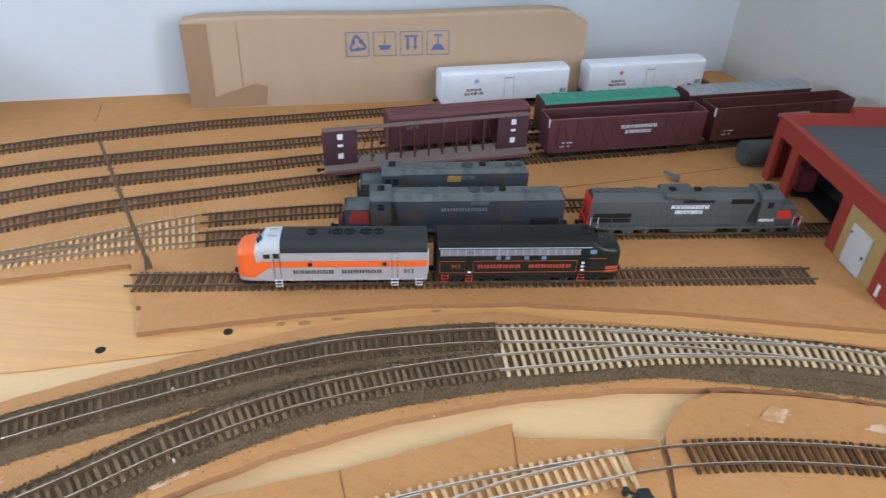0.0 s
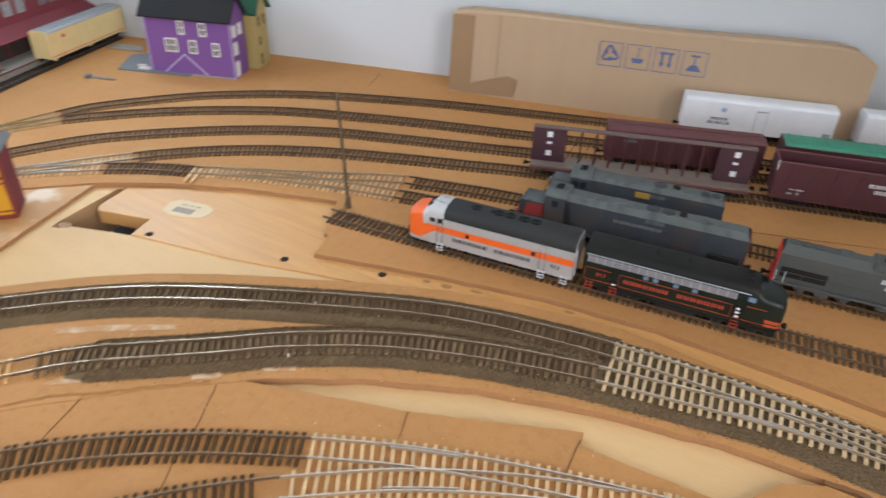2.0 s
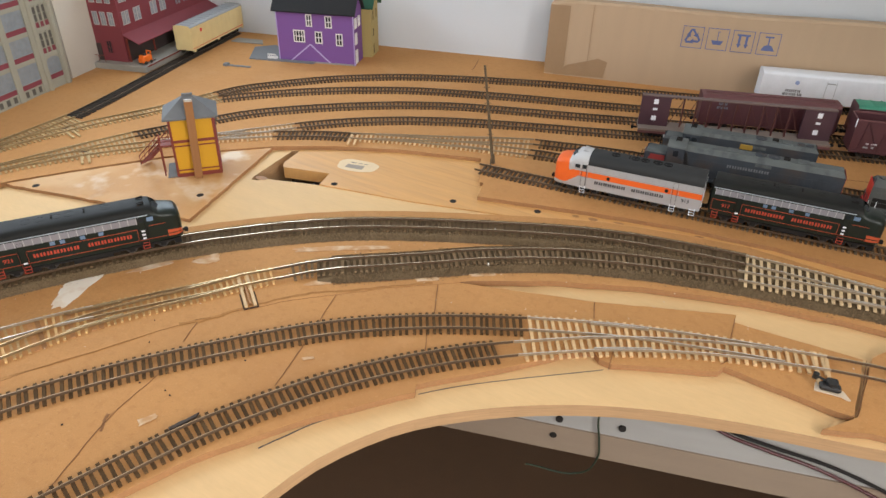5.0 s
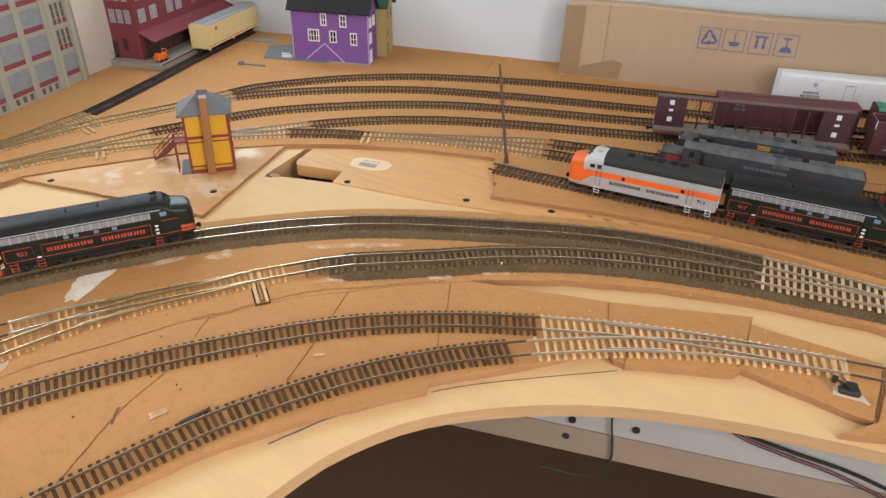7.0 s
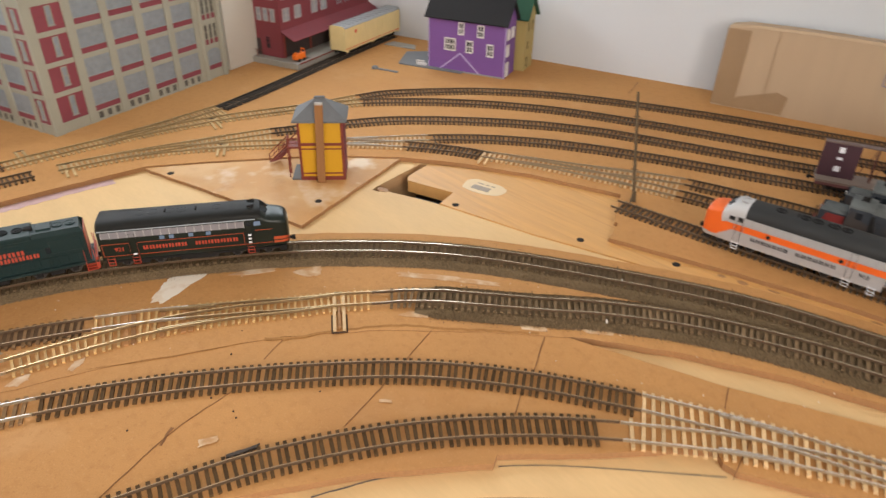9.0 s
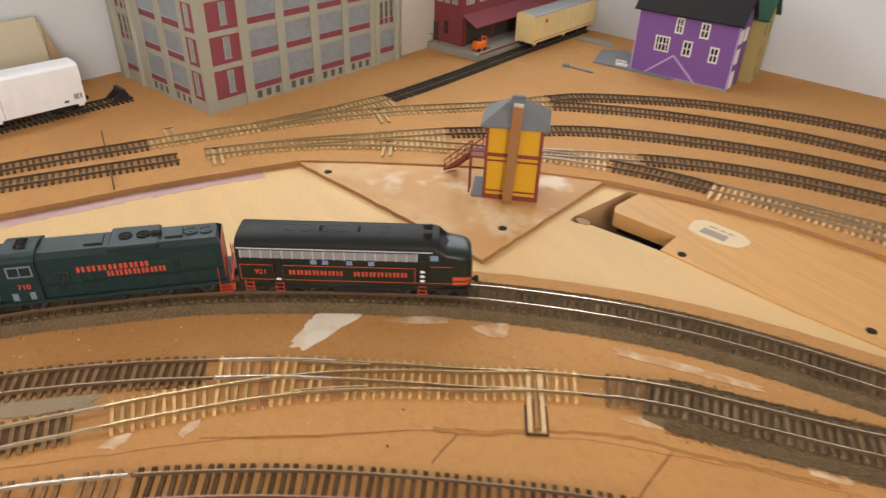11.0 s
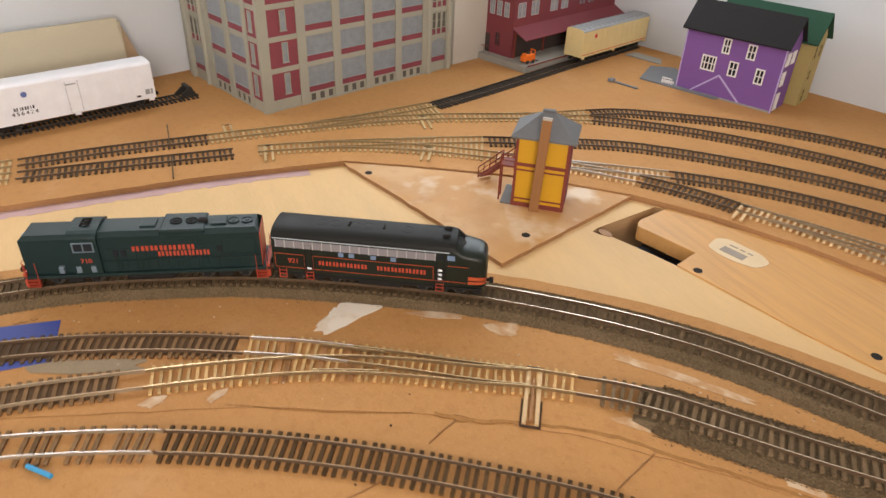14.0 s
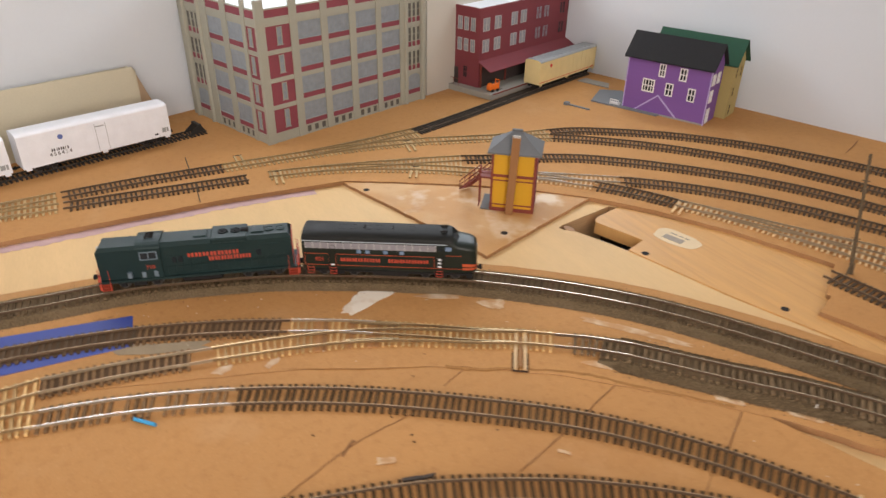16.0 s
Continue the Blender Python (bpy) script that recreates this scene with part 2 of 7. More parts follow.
def prism(outline, lo, hi, axis="z", bm=None, bevel=0.0):
    """A closed outline pushed along an axis. Outline points are (x, y), (x, z) or (y, z)."""
    bm = bm or bmesh.new()

    def at(p, h):
        return (p[0], p[1], h) if axis == "z" else (p[0], h, p[1]) if axis == "y" else (h, p[0], p[1])
    a = [bm.verts.new(at(p, lo)) for p in outline]
    b = [bm.verts.new(at(p, hi)) for p in outline]
    bm.faces.new(a), bm.faces.new(b)
    for i in range(len(a)):
        j = (i + 1) % len(a)
        bm.faces.new((a[i], a[j], b[j], b[i]))
    if bevel:
        bmesh.ops.bevel(bm, geom=list(bm.edges), offset=bevel, segments=1, affect="EDGES")
    return bm


def sheet(name, outline, top, thick, m, holes=(), edge=None, kind="structure", label="", rough_edge=0.0, category=""):
    """A flat board with an outline (and holes) in plan."""
    bm = bmesh.new()
    rng = random.Random(len(outline) * 7 + 3)
    for loop in (outline, *holes):
        pts = []
        n = len(loop)
        for i in range(n):
            p, q = Vector(loop[i]), Vector(loop[(i + 1) % n])
            k = max(1, int((q - p).length / 0.012)) if rough_edge else 1
            for j in range(k):
                w = p.lerp(q, j / k)
                if rough_edge:
                    w += Vector((rng.uniform(-1, 1), rng.uniform(-1, 1))) * rough_edge
                pts.append(w)
        vs = [bm.verts.new((p.x, p.y, top)) for p in pts]
        for i in range(len(vs)):
            bm.edges.new((vs[i], vs[(i + 1) % len(vs)]))
    bmesh.ops.triangle_fill(bm, use_beauty=True, use_dissolve=False, edges=list(bm.edges))
    for f in bm.faces:
        if f.normal.z < 0:
            f.normal_flip()
    ex = bmesh.ops.extrude_face_region(bm, geom=list(bm.faces))
    low = [g for g in ex["geom"] if isinstance(g, bmesh.types.BMVert)]
    for v in low:
        v.co.z -= thick
    bm.normal_update()
    for f in bm.faces:
        if abs(f.normal.z) < 0.5:
            f.material_index = 1
    ob = part(name, bm, (m, edge or m))
    return tagged(ob, label, category, "", kind)


class Line:
    """A smooth way through a few plan points, walked by its length."""

    def __init__(self, pts, step=0.004):
        p = [Vector(q) for q in pts]
        p = [2 * p[0] - p[1]] + p + [2 * p[-1] - p[-2]]
        out = []
        for i in range(1, len(p) - 2):
            k = max(4, int((p[i + 1] - p[i]).length / step))
            for j in range(k):
                t = j / k
                out.append(0.5 * (2 * p[i] + (p[i + 1] - p[i - 1]) * t + (2 * p[i - 1] - 5 * p[i] + 4 * p[i + 1] - p[i + 2]) * t * t
                                  + (3 * p[i] - p[i - 1] - 3 * p[i + 1] + p[i + 2]) * t ** 3))
        out.append(p[-2])
        for _ in range(6):
            out = [out[0]] + [(out[i - 1] + 2 * out[i] + out[i + 1]) / 4 for i in range(1, len(out) - 1)] + [out[-1]]
        self.p = out
        self.s = [0.0]
        for a, b in zip(out, out[1:]):
            self.s.append(self.s[-1] + (b - a).length)
        self.length = self.s[-1]

    def at(self, s):
        s = min(max(s, 0.0), self.length)
        i = min(int(np.searchsorted(self.s, s)), len(self.s) - 1)
        i = max(i, 1)
        a, b = self.p[i - 1], self.p[i]
        k = (s - self.s[i - 1]) / max(1e-9, self.s[i] - self.s[i - 1])
        d = (self.p[min(i + 1, len(self.p) - 1)] - self.p[max(i - 2, 0)]).normalized()
        return a.lerp(b, k), d

    def near(self, x, y):
        q = Vector((x, y))
        return min(zip(self.s, self.p), key=lambda sp: (sp[1] - q).length)[0]

    def side(self, off, s0=0.0, s1=None, step=0.01):
        s1 = self.length if s1 is None else s1
        k = max(1, int((s1 - s0) / step))
        res = []
        for i in range(k + 1):
            p, d = self.at(s0 + (s1 - s0) * i / k)
            res.append(p + Vector((-d.y, d.x)) * off)
        return res


def sweep(line, off, profile, z, s0=0.0, s1=None, step=0.006, top_slot=False, bm=None):
    """A profile of (across, up) carried along a line at an offset."""
    bm = bm or bmesh.new()
    s1 = line.length if s1 is None else s1
    k = max(1, int((s1 - s0) / step))
    rings = []
    for i in range(k + 1):
        p, d = line.at(s0 + (s1 - s0) * i / k)
        nrm = Vector((-d.y, d.x))
        zz = z(s0 + (s1 - s0) * i / k) if callable(z) else z
        rings.append([bm.verts.new((*(p + nrm * (off + a)), zz + h)) for a, h in profile])
    n = len(profile)
    hi = max(h for _, h in profile)
    for r, q in zip(rings, rings[1:]):
        for i in range(n):
            j = (i + 1) % n
            f = bm.faces.new((r[i], r[j], q[j], q[i]))
            if top_slot and abs(profile[i][1] - hi) < 1e-6 and abs(profile[j][1] - hi) < 1e-6:
                f.material_index = 1
    bm.faces.new(rings[0]), bm.faces.new(rings[-1])
    return bm


RAIL = [(-0.00068, 0), (0.00068, 0), (0.00068, 0.0003), (0.0002, 0.0005), (0.0002, 0.0017), (0.00036, 0.0019), (0.00036, 0.0024), (-0.00036, 0.0024), (-0.00036, 0.0019), (-0.0002, 0.0017), (-0.0002, 0.0005), (-0.00068, 0.0003)]
GAUGE = 0.0087
TIE_MESHES = {}


def tie_mesh(length, width, m, high=0.0019):
    key = (round(length, 4), round(width, 4), m.name)
    if key not in TIE_MESHES:
        bm = bx(-width / 2, width / 2, -length / 2, length / 2, 0, high)
        me = bpy.data.meshes.new("tie")
        bm.to_mesh(me)
        bm.free()
        me.materials.append(m)
        TIE_MESHES[key] = me
    return TIE_MESHES[key]


def lay_tie(parent, p, d, z, length, m, width=0.0031, rng=random):
    ob = new("tie", tie_mesh(length, width, m))
    ob.parent = parent
    ang = math.atan2(d.y, d.x) + rng.uniform(-0.03, 0.03)
    ob.matrix_local = Matrix.Translation((p.x, p.y, z)) @ Matrix.Rotation(ang, 4, "Z")
    return ob


def rails(parent, line, z, sides=(1, -1), s0=0.0, s1=None, mats=None, lift=0.0):
    for sgn in sides:
        part("rail", sweep(line, sgn * GAUGE, RAIL, (lambda s: z(s) + 0.0019) if callable(z) else z + 0.0019 + lift, s0, s1, top_slot=True), mats or (RAIL_SIDE, RAIL_TOP), parent)


def track(line, z, label, tie=None, pitch=0.0060, mats=None, s0=0.0, s1=None, length=0.0295, skip=(), sides=(1, -1), extend=0.0, wide=0.0027, missing=0.0, tail=None):
    """Two rails on ties along a line; extend lets bare rails run past the last ties."""
    s1 = line.length if s1 is None else s1
    ob = thing("railway_track", label, "track", group="railway tracks", kind="structure")
    rng = random.Random(int(1000 * s1) + int(1e5 * abs(line.p[0].x)))
    n = int((s1 - s0) / pitch)
    for i in range(n):
        s = s0 + (i + 0.5 + rng.uniform(-0.09, 0.09)) * (s1 - s0) / n
        if any(a <= s <= b for a, b in skip) or (missing and rng.random() < missing):
            continue
        p, d = line.at(s)
        lay_tie(ob, p, d, z(s) if callable(z) else z, length, tie or TIE_DARK, wide, rng)
    rails(ob, line, z, sides, max(0, s0 - extend), min(line.length, s1 + (extend if tail is None else tail)), mats)
    return ob


def turnout(main, side, z, label, tie=None, pitch=0.0064, mats=None, rusty=(), wide=0.0027, shine=None):
    """A switch: two ways that part from a shared start, on long ties, with frog, guard rails and points."""
    ob = thing("railway_turnout", label, "turnout", group="railway turnouts", kind="structure")
    rng = random.Random(int(1e5 * abs(main.p[0].y)))
    end = min(main.length, side.length)
    n = int(end / pitch)
    for i in range(n):
        s = (i + 0.5) * end / n
        p, d = main.at(s)
        q, e = side.at(s)
        mid_p, mid_d = (p + q) / 2, (d + e).normalized()
        worn = any(a <= s <= b for a, b in rusty)
        lay_tie(ob, mid_p, mid_d, z - (0.0008 if worn else 0), 0.0295 + (p - q).length, TIE_RUST if worn else tie or TIE_TAN, 0.0038 if worn else wide, rng)
    more = int((side.length - end) / pitch)
    for i in range(more):
        p, d = side.at(end + (i + 0.5) * pitch)
        lay_tie(ob, p, d, z, 0.0295, tie or TIE_TAN, wide, rng)
    # stock rails run through; the closure rails start at the points
    left = 1 if (side.at(end)[0] - main.at(end)[0]).dot(Vector((-main.at(end)[1].y, main.at(end)[1].x))) > 0 else -1
    m = mats or (RAIL_SIDE, RAIL_TOP)
    pt = end * 0.14
    cut = shine or end
    rails(ob, main, z, (-left,), mats=m, s1=cut if shine else None)
    rails(ob, side, z, (left,), mats=m)
    part("point_rail", sweep(main, left * (GAUGE - 0.0004), RAIL, z + 0.0019, pt, cut, top_slot=True), m, ob)
    if shine:                                       # white glint painted in: silver rails past the frog
        rails(ob, main, z, (-left,), mats=(BRASS, SILVER), s0=cut)
        part("point_rail", sweep(main, left * (GAUGE - 0.0004), RAIL, z + 0.0019, cut, main.length, top_slot=True), (BRASS, SILVER), ob)
    part("point_rail", sweep(side, -left * (GAUGE - 0.0004), RAIL, z + 0.00195, pt, side.length, top_slot=True), m, ob)
    for ln, sg in ((main, -left), (side, left)):
        part("guard_rail", sweep(ln, sg * (GAUGE - 0.0021), RAIL, z + 0.0019, end * 0.58, end * 0.78, top_slot=True), m, ob)
    return ob
# ---- the room ----
def slab(name, a0, a1, b0, b1, z0, z1, m, label, holes=(), along_b=False):
    """A wall, floor or ceiling in room axes; holes are a0, a1, z0, z1 through a front wall."""
    bm = bmesh.new()
    pieces, start = [], b0 if along_b else a0
    for h0, h1, g0, g1 in sorted(holes):
        pieces += [(start, h0, z0, z1), (h0, h1, z0, g0), (h0, h1, g1, z1)]
        start = h1
    pieces.append((start, b1 if along_b else a1, z0, z1))
    for p0, p1, q0, q1 in pieces:
        if along_b:
            bx(a0, a1, -p1, -p0, q0, q1, bm=bm)
        else:
            bx(p0, p1, -b1, -b0, q0, q1, bm=bm)
    ob = part(name, bm, m)
    ob.matrix_world = pose(CORNER[0], CORNER[1], 0, 0, 0, ROOM_TURN)
    return tagged(ob, label, name.split("_")[0], "", "structure")


FLOOR_Z, CEIL_Z = -0.85, 1.55
w = NORTH_FILL
north = slab("wall_north", -2.2, 0.9, -0.1, 0.0, FLOOR_Z, CEIL_Z, WALL, "plain white painted wall behind the layout with a high opening for the added light", holes=[(w["a0"], w["a1"], w["z0"], w["z1"])])
north.matrix_world = NORTH_POSE
w = WEST_WIN
slab("wall_west", -1.99, -1.89, -0.10, 2.6, FLOOR_Z, CEIL_Z, WALL, "plain white painted side wall with a high window opening", holes=[(w["b0"], w["b1"], w["z0"], w["z1"])], along_b=True)
w = EAST_WIN
side = slab("wall_east", 0.0, 0.1, -0.1, 2.9, FLOOR_Z, CEIL_Z, DIM_WALL, "plain side wall with a window opening, toned beige for its dim light", holes=[(w["b0"], w["b1"], w["z0"], w["z1"])], along_b=True)
side.matrix_world = EAST_POSE
slab("wall_south", -2.1, 0.9, 2.6, 2.7, FLOOR_Z, CEIL_Z, WALL, "plain white wall with a window opening",
     holes=[(SOUTH_WIN["a0"], SOUTH_WIN["a1"], SOUTH_WIN["z0"], SOUTH_WIN["z1"])])
# wall jog cut off below the window lights; its shade is in the tone
slab("wall_ledge", -1.8895, -1.666, -0.10, 0.306, FLOOR_Z, 0.25, DIM_WALL, "low stand-in for a jog of the corner wall, toned beige for its shade")
slab("floor", -2.1, 0.9, -0.2, 2.7, FLOOR_Z - 0.1, FLOOR_Z, CARPET, "dark brown floor under the layout")
slab("ceiling", -2.1, 0.9, -0.2, 2.7, CEIL_Z, CEIL_Z + 0.1, CEIL, "plain white ceiling")

# ---- the boards ----
EDGE_LINE = Line([(-0.175, -0.62), (-0.170, -0.25), (-0.152, -0.05), (-0.1435, 0.0091), (-0.1362, 0.0462), (-0.118, 0.0873), (-0.0935, 0.1230), (-0.0454, 0.1681), (0.0071, 0.2047),
                  (0.0615, 0.2325), (0.1268, 0.2573), (0.202, 0.280), (0.32, 0.312), (0.60, 0.325)])
west_s, east_s = room(-1.888, 1.3), (0.86, 0.33)


def xy(v):
    return (v[0], v[1])


GAP = [(-0.5165, 0.435), (-0.503, 0.446), (-0.489, 0.393), (-0.424, 0.415), (-0.4125, 0.380), (-0.440, 0.371), (-0.4865, 0.3530), (-0.492, 0.345), (-0.500, 0.3425), (-0.5035, 0.351)]
edge_pts = [xy(p) for p in EDGE_LINE.side(0, step=0.02)]
deck = [xy(room(-1.888, -0.060)), xy(west_s)] + edge_pts + [east_s, (0.72, 0.75), (0.455, 1.238)]
sheet("plywood_deck", deck, -0.0065, 0.012, PLY, holes=(GAP,), edge=PLY_EDGE, label="pale plywood base board with a sawn curved edge", category="board")
sheet("pine_board", [(-0.507, 0.4435), (-0.4985, 0.4015), (-0.4945, 0.3945), (-0.4885, 0.3900), (-0.4275, 0.4090), (-0.4180, 0.3780), (-0.30, 0.405), (-0.17, 0.445), (0.08, 0.506), (0.30, 0.512),
                     (0.5, 0.49), (0.5, 0.60), (0.0, 0.60), (-0.25, 0.60)], -0.0050, 0.0155, PINE, edge=PINE,
      label="knotty pine board with drilled holes", category="board")
OUTER = Line([(-0.602, -0.62), (-0.597, -0.30), (-0.587, -0.188), (-0.5795, -0.121), (-0.5620, -0.060), (-0.5387, 0.005), (-0.5053, 0.070), (-0.4672, 0.133), (-0.424, 0.195), (-0.352, 0.273), (-0.274, 0.333), (-0.14, 0.408),
              (-0.059, 0.444), (0.025, 0.466), (0.075, 0.475)])
INNER = Line([(-0.316, 0.1938), (-0.3055, 0.2068), (-0.2945, 0.2185), (-0.272, 0.2375), (-0.203, 0.295), (-0.156, 0.336), (-0.088, 0.381), (-0.009, 0.416), (0.071, 0.441)])
m1 = [(-0.756, -0.62), (-0.752, -0.2), (-0.747, 0.009), (-0.731, 0.162), (-0.70, 0.215), (-0.645, 0.30), (-0.60, 0.36), (-0.538, 0.423), (-0.47, 0.470),
      (-0.388, 0.512), (-0.283, 0.550), (-0.250, 0.487), (-0.245, 0.488), (-0.233, 0.453), (-0.118, 0.489), (-0.011, 0.517), (0.093, 0.532),
      (0.238, 0.535), (0.424, 0.530), (0.80, 0.49), (0.69, 0.79), (0.453, 1.236), xy(room(-1.0, -0.040)), xy(room(-1.886, -0.060)), (-0.93, -0.62)]
sheet("yard_hardboard", m1, 0.0, 0.006, MDF, edge=MDF_EDGE, label="brown hardboard sheet under the yard tracks", category="board", rough_edge=0.0006)
sheet("tower_hardboard", [(-0.731, 0.160), (-0.651, 0.182), (-0.559, 0.207), (-0.478, 0.226), (-0.5395, 0.4215), (-0.60, 0.358), (-0.645, 0.298), (-0.70, 0.213)],
      -0.002, 0.0042, PLASTERED, edge=MDF_EDGE, label="hardboard sheet with smears of white filler", category="board", rough_edge=0.0008)
m2 = ([xy(p) for p in OUTER.side(0.040, step=0.03)] + [(0.15, 0.512), (0.30, 0.512), (0.60, 0.49), (0.60, 0.41), (0.38, 0.434), (0.307, 0.439), (0.24, 0.438), (0.171, 0.430),
      (0.081, 0.409), (-0.004, 0.379), (-0.087, 0.337), (-0.147, 0.297), (-0.21, 0.241), (-0.275, 0.175), (-0.326, 0.106), (-0.39, -0.022), (-0.47, -0.25), (-0.49, -0.62)])
sheet("main_hardboard", m2, 0.0005, 0.0065, MDF, edge=MDF_EDGE, label="brown hardboard strip under the main tracks", category="board", rough_edge=0.0008)
m3 = ([(-0.493, -0.62), (-0.474, -0.25), (-0.394, -0.020), (-0.330, 0.109), (-0.279, 0.179), (-0.249, 0.211), (-0.180, 0.279), (-0.036, 0.330), (0.083, 0.385), (0.084, 0.372), (0.19, 0.380)]
      + [(0.190, 0.302), (0.177, 0.300), (0.091, 0.305), (0.0885, 0.2955), (0.049, 0.2765), (0.0105, 0.2560), (-0.0015, 0.2562), (-0.0090, 0.2630), (-0.0319, 0.2415), (-0.0632, 0.2022), (-0.0948, 0.1672), (-0.1145, 0.1446), (-0.1105, 0.1375),
         (-0.1471, 0.0905), (-0.1717, 0.0553), (-0.1884, 0.026), (-0.2063, -0.005), (-0.228, -0.065), (-0.24, -0.25), (-0.24, -0.62)])
sheet("front_hardboard", m3, 0.0, 0.006, MDF, edge=MDF_EDGE, label="brown hardboard sheets under the front tracks", category="board", rough_edge=0.0006)
sheet("corner_hardboard", [(0.193, 0.303), (0.196, 0.387), (0.215, 0.418), (0.242, 0.434), (0.307, 0.4365), (0.38, 0.4315), (0.60, 0.405), (0.60, 0.335), (0.30, 0.312), (0.202, 0.289), (0.171, 0.274)],
      0.0, 0.006, MDF, edge=MDF_EDGE, label="brown hardboard sheet at the corner", category="board", rough_edge=0.0006)

sheet("cross_brace", [(-0.5035, 0.3400), (-0.5175, 0.4400), (-0.5325, 0.4400), (-0.5185, 0.3400)], -0.0186, 0.034, PLY_EDGE, edge=PLY_EDGE, label="brown wooden joist under the base board", category="board")
sheet("under_shelf", [(-0.5325, 0.340), (-0.400, 0.340), (-0.400, 0.450), (-0.5325, 0.450)], -0.0526, 0.006, SHELF_BLUE, edge=SHELF_BLUE, label="dull blue-grey shelf under the opening in the base board", category="shelf")

# ---- tracks ----
ROAD = [(-0.025, 0.0), (0.025, 0.0), (0.0175, 0.0045), (-0.0175, 0.0045)]
RB = 0.0050
TA_MAIN = Line([(0.50, 0.458), (0.395, 0.476), (0.319, 0.482), (0.22, 0.485), (0.13, 0.481), (0.071, 0.474)])
TA_SIDE = Line([(0.50, 0.458), (0.395, 0.476), (0.319, 0.481), (0.22, 0.473), (0.15, 0.459), (0.071, 0.441)])


def inner_rise(s):
    return 0.0003 - 0.0050 * max(0.0, min(1.0, (0.062 - s) / 0.034))


for ln in (OUTER, INNER, TA_MAIN, TA_SIDE):
    wide = [(a * 1.25, h) for a, h in ROAD] if ln is TA_MAIN else ROAD
    off = -0.008 if ln is TA_MAIN else 0
    tagged(part("ballast_bed", sweep(ln, -off, wide, 0.0006 if ln is OUTER else 0.0001 if ln is TA_SIDE else inner_rise if ln is INNER else 0.0003, 0.042 if ln is INNER else 0.0), BALLAST), "brown ballasted roadbed", "ballast", "ballast beds", "structure")
track(OUTER, RB, "dark ballasted main track with shining rails", TIE_BROWN)
track(INNER, lambda s: RB * min(1.0, max(0.08, (s - 0.005) / 0.06)), "dark ballasted inner track with shining rails", TIE_DUSTY, s0=0.016, extend=0.016)
turnout(TA_MAIN, TA_SIDE, RB, "turnout with pale tan ties and silver rails", TIE_PALE, mats=(BRASS, SILVER), pitch=0.0071)
UC = Line([(-0.55, -0.62), (-0.535, -0.35), (-0.523, -0.238), (-0.503, -0.14), (-0.474, -0.061), (-0.448, -0.008)])
LC = Line([(-0.464, -0.21), (-0.4540, -0.145), (-0.4395, -0.079)])
TC_MAIN = Line([(-0.316, 0.1938), (-0.3370, 0.1655), (-0.3530, 0.1395), (-0.3822, 0.0985), (-0.4131, 0.0525), (-0.4290, 0.0277), (-0.4475, -0.007)])
TC_SIDE = Line([(-0.316, 0.1938), (-0.3365, 0.1650), (-0.3517, 0.1375), (-0.3775, 0.0955), (-0.3993, 0.0545), (-0.4150, 0.0145), (-0.4278, -0.0295), (-0.4364, -0.0638), (-0.4395, -0.079)])
RUSTY = [(TC_MAIN.near(*q) - h, TC_MAIN.near(*q) + h) for q, h in (((-0.4256, 0.0165), 0.006), ((-0.4125, 0.0360), 0.0025), ((-0.4035, 0.0620), 0.006))]
turnout(TC_MAIN, TC_SIDE, 0.0005, "turnout with golden tan ties and brassy rails", TIE_GOLD, mats=(RAIL_TAN, RAIL_TANTOP), rusty=RUSTY, pitch=0.0060, wide=0.0021, shine=TC_MAIN.length * 0.68)
WEB = mat("tie_web_dark", (0.105, 0.062, 0.034), 0.9, spec=0.1)
for ln, s1 in ((UC, UC.length - 0.008), (LC, LC.length - 0.018)):
    web = part("tie_web", sweep(ln, 0.0, [(-0.0115, 0), (0.0115, 0), (0.0115, 0.0006), (-0.0115, 0.0006)], 0.0011, 0.0, s1), WEB)
    tagged(web, "dark plastic web between the ties", "track", "", "structure")
uc_cut = UC.near(-0.500, -0.131)
track(UC, 0.0005, "dark track crossing a blue strip of tape", TIE_DARK, mats=(RAIL_SIDE, RAIL_WORN), s1=uc_cut)
track(UC, 0.0005, "brown track beyond the blue strip of tape", TIE_WARM, mats=(RAIL_SIDE, RAIL_WORN), s0=uc_cut, s1=UC.length - 0.008, tail=0.008)
track(LC, 0.0005, "greyed brown track beside the turnout", TIE_WARM, mats=(BRASS, RAIL_WORN), s1=LC.length - 0.016, extend=0.02)
T3 = Line([(-0.429, -0.238), (-0.411, -0.162), (-0.381, -0.082), (-0.339, -0.002), (-0.285, 0.077), (-0.218, 0.158), (-0.146, 0.217), (-0.072, 0.262)])
T4 = Line([(-0.288, -0.22), (-0.2635, -0.12), (-0.2405, -0.0425), (-0.2245, 0.0070), (-0.2095, 0.0405), (-0.1920, 0.0740), (-0.1725, 0.1070), (-0.1500, 0.1385), (-0.1250, 0.1685), (-0.0985, 0.1965), (-0.066, 0.226)])
TB_MAIN = Line([(0.165, 0.3545), (0.08, 0.328), (0.0, 0.298), (-0.072, 0.262)])
TB_SIDE = Line([(0.165, 0.3545), (0.08, 0.322), (0.0, 0.277), (-0.066, 0.226)])
TBR = Line([(0.165, 0.3545), (0.2, 0.364), (0.242, 0.371), (0.283, 0.375), (0.351, 0.376), (0.45, 0.368), (0.60, 0.345)])
TD_MAIN = Line([(-0.452, -0.46), (-0.444, -0.34), (-0.4295, -0.238), (-0.4240, -0.214)])
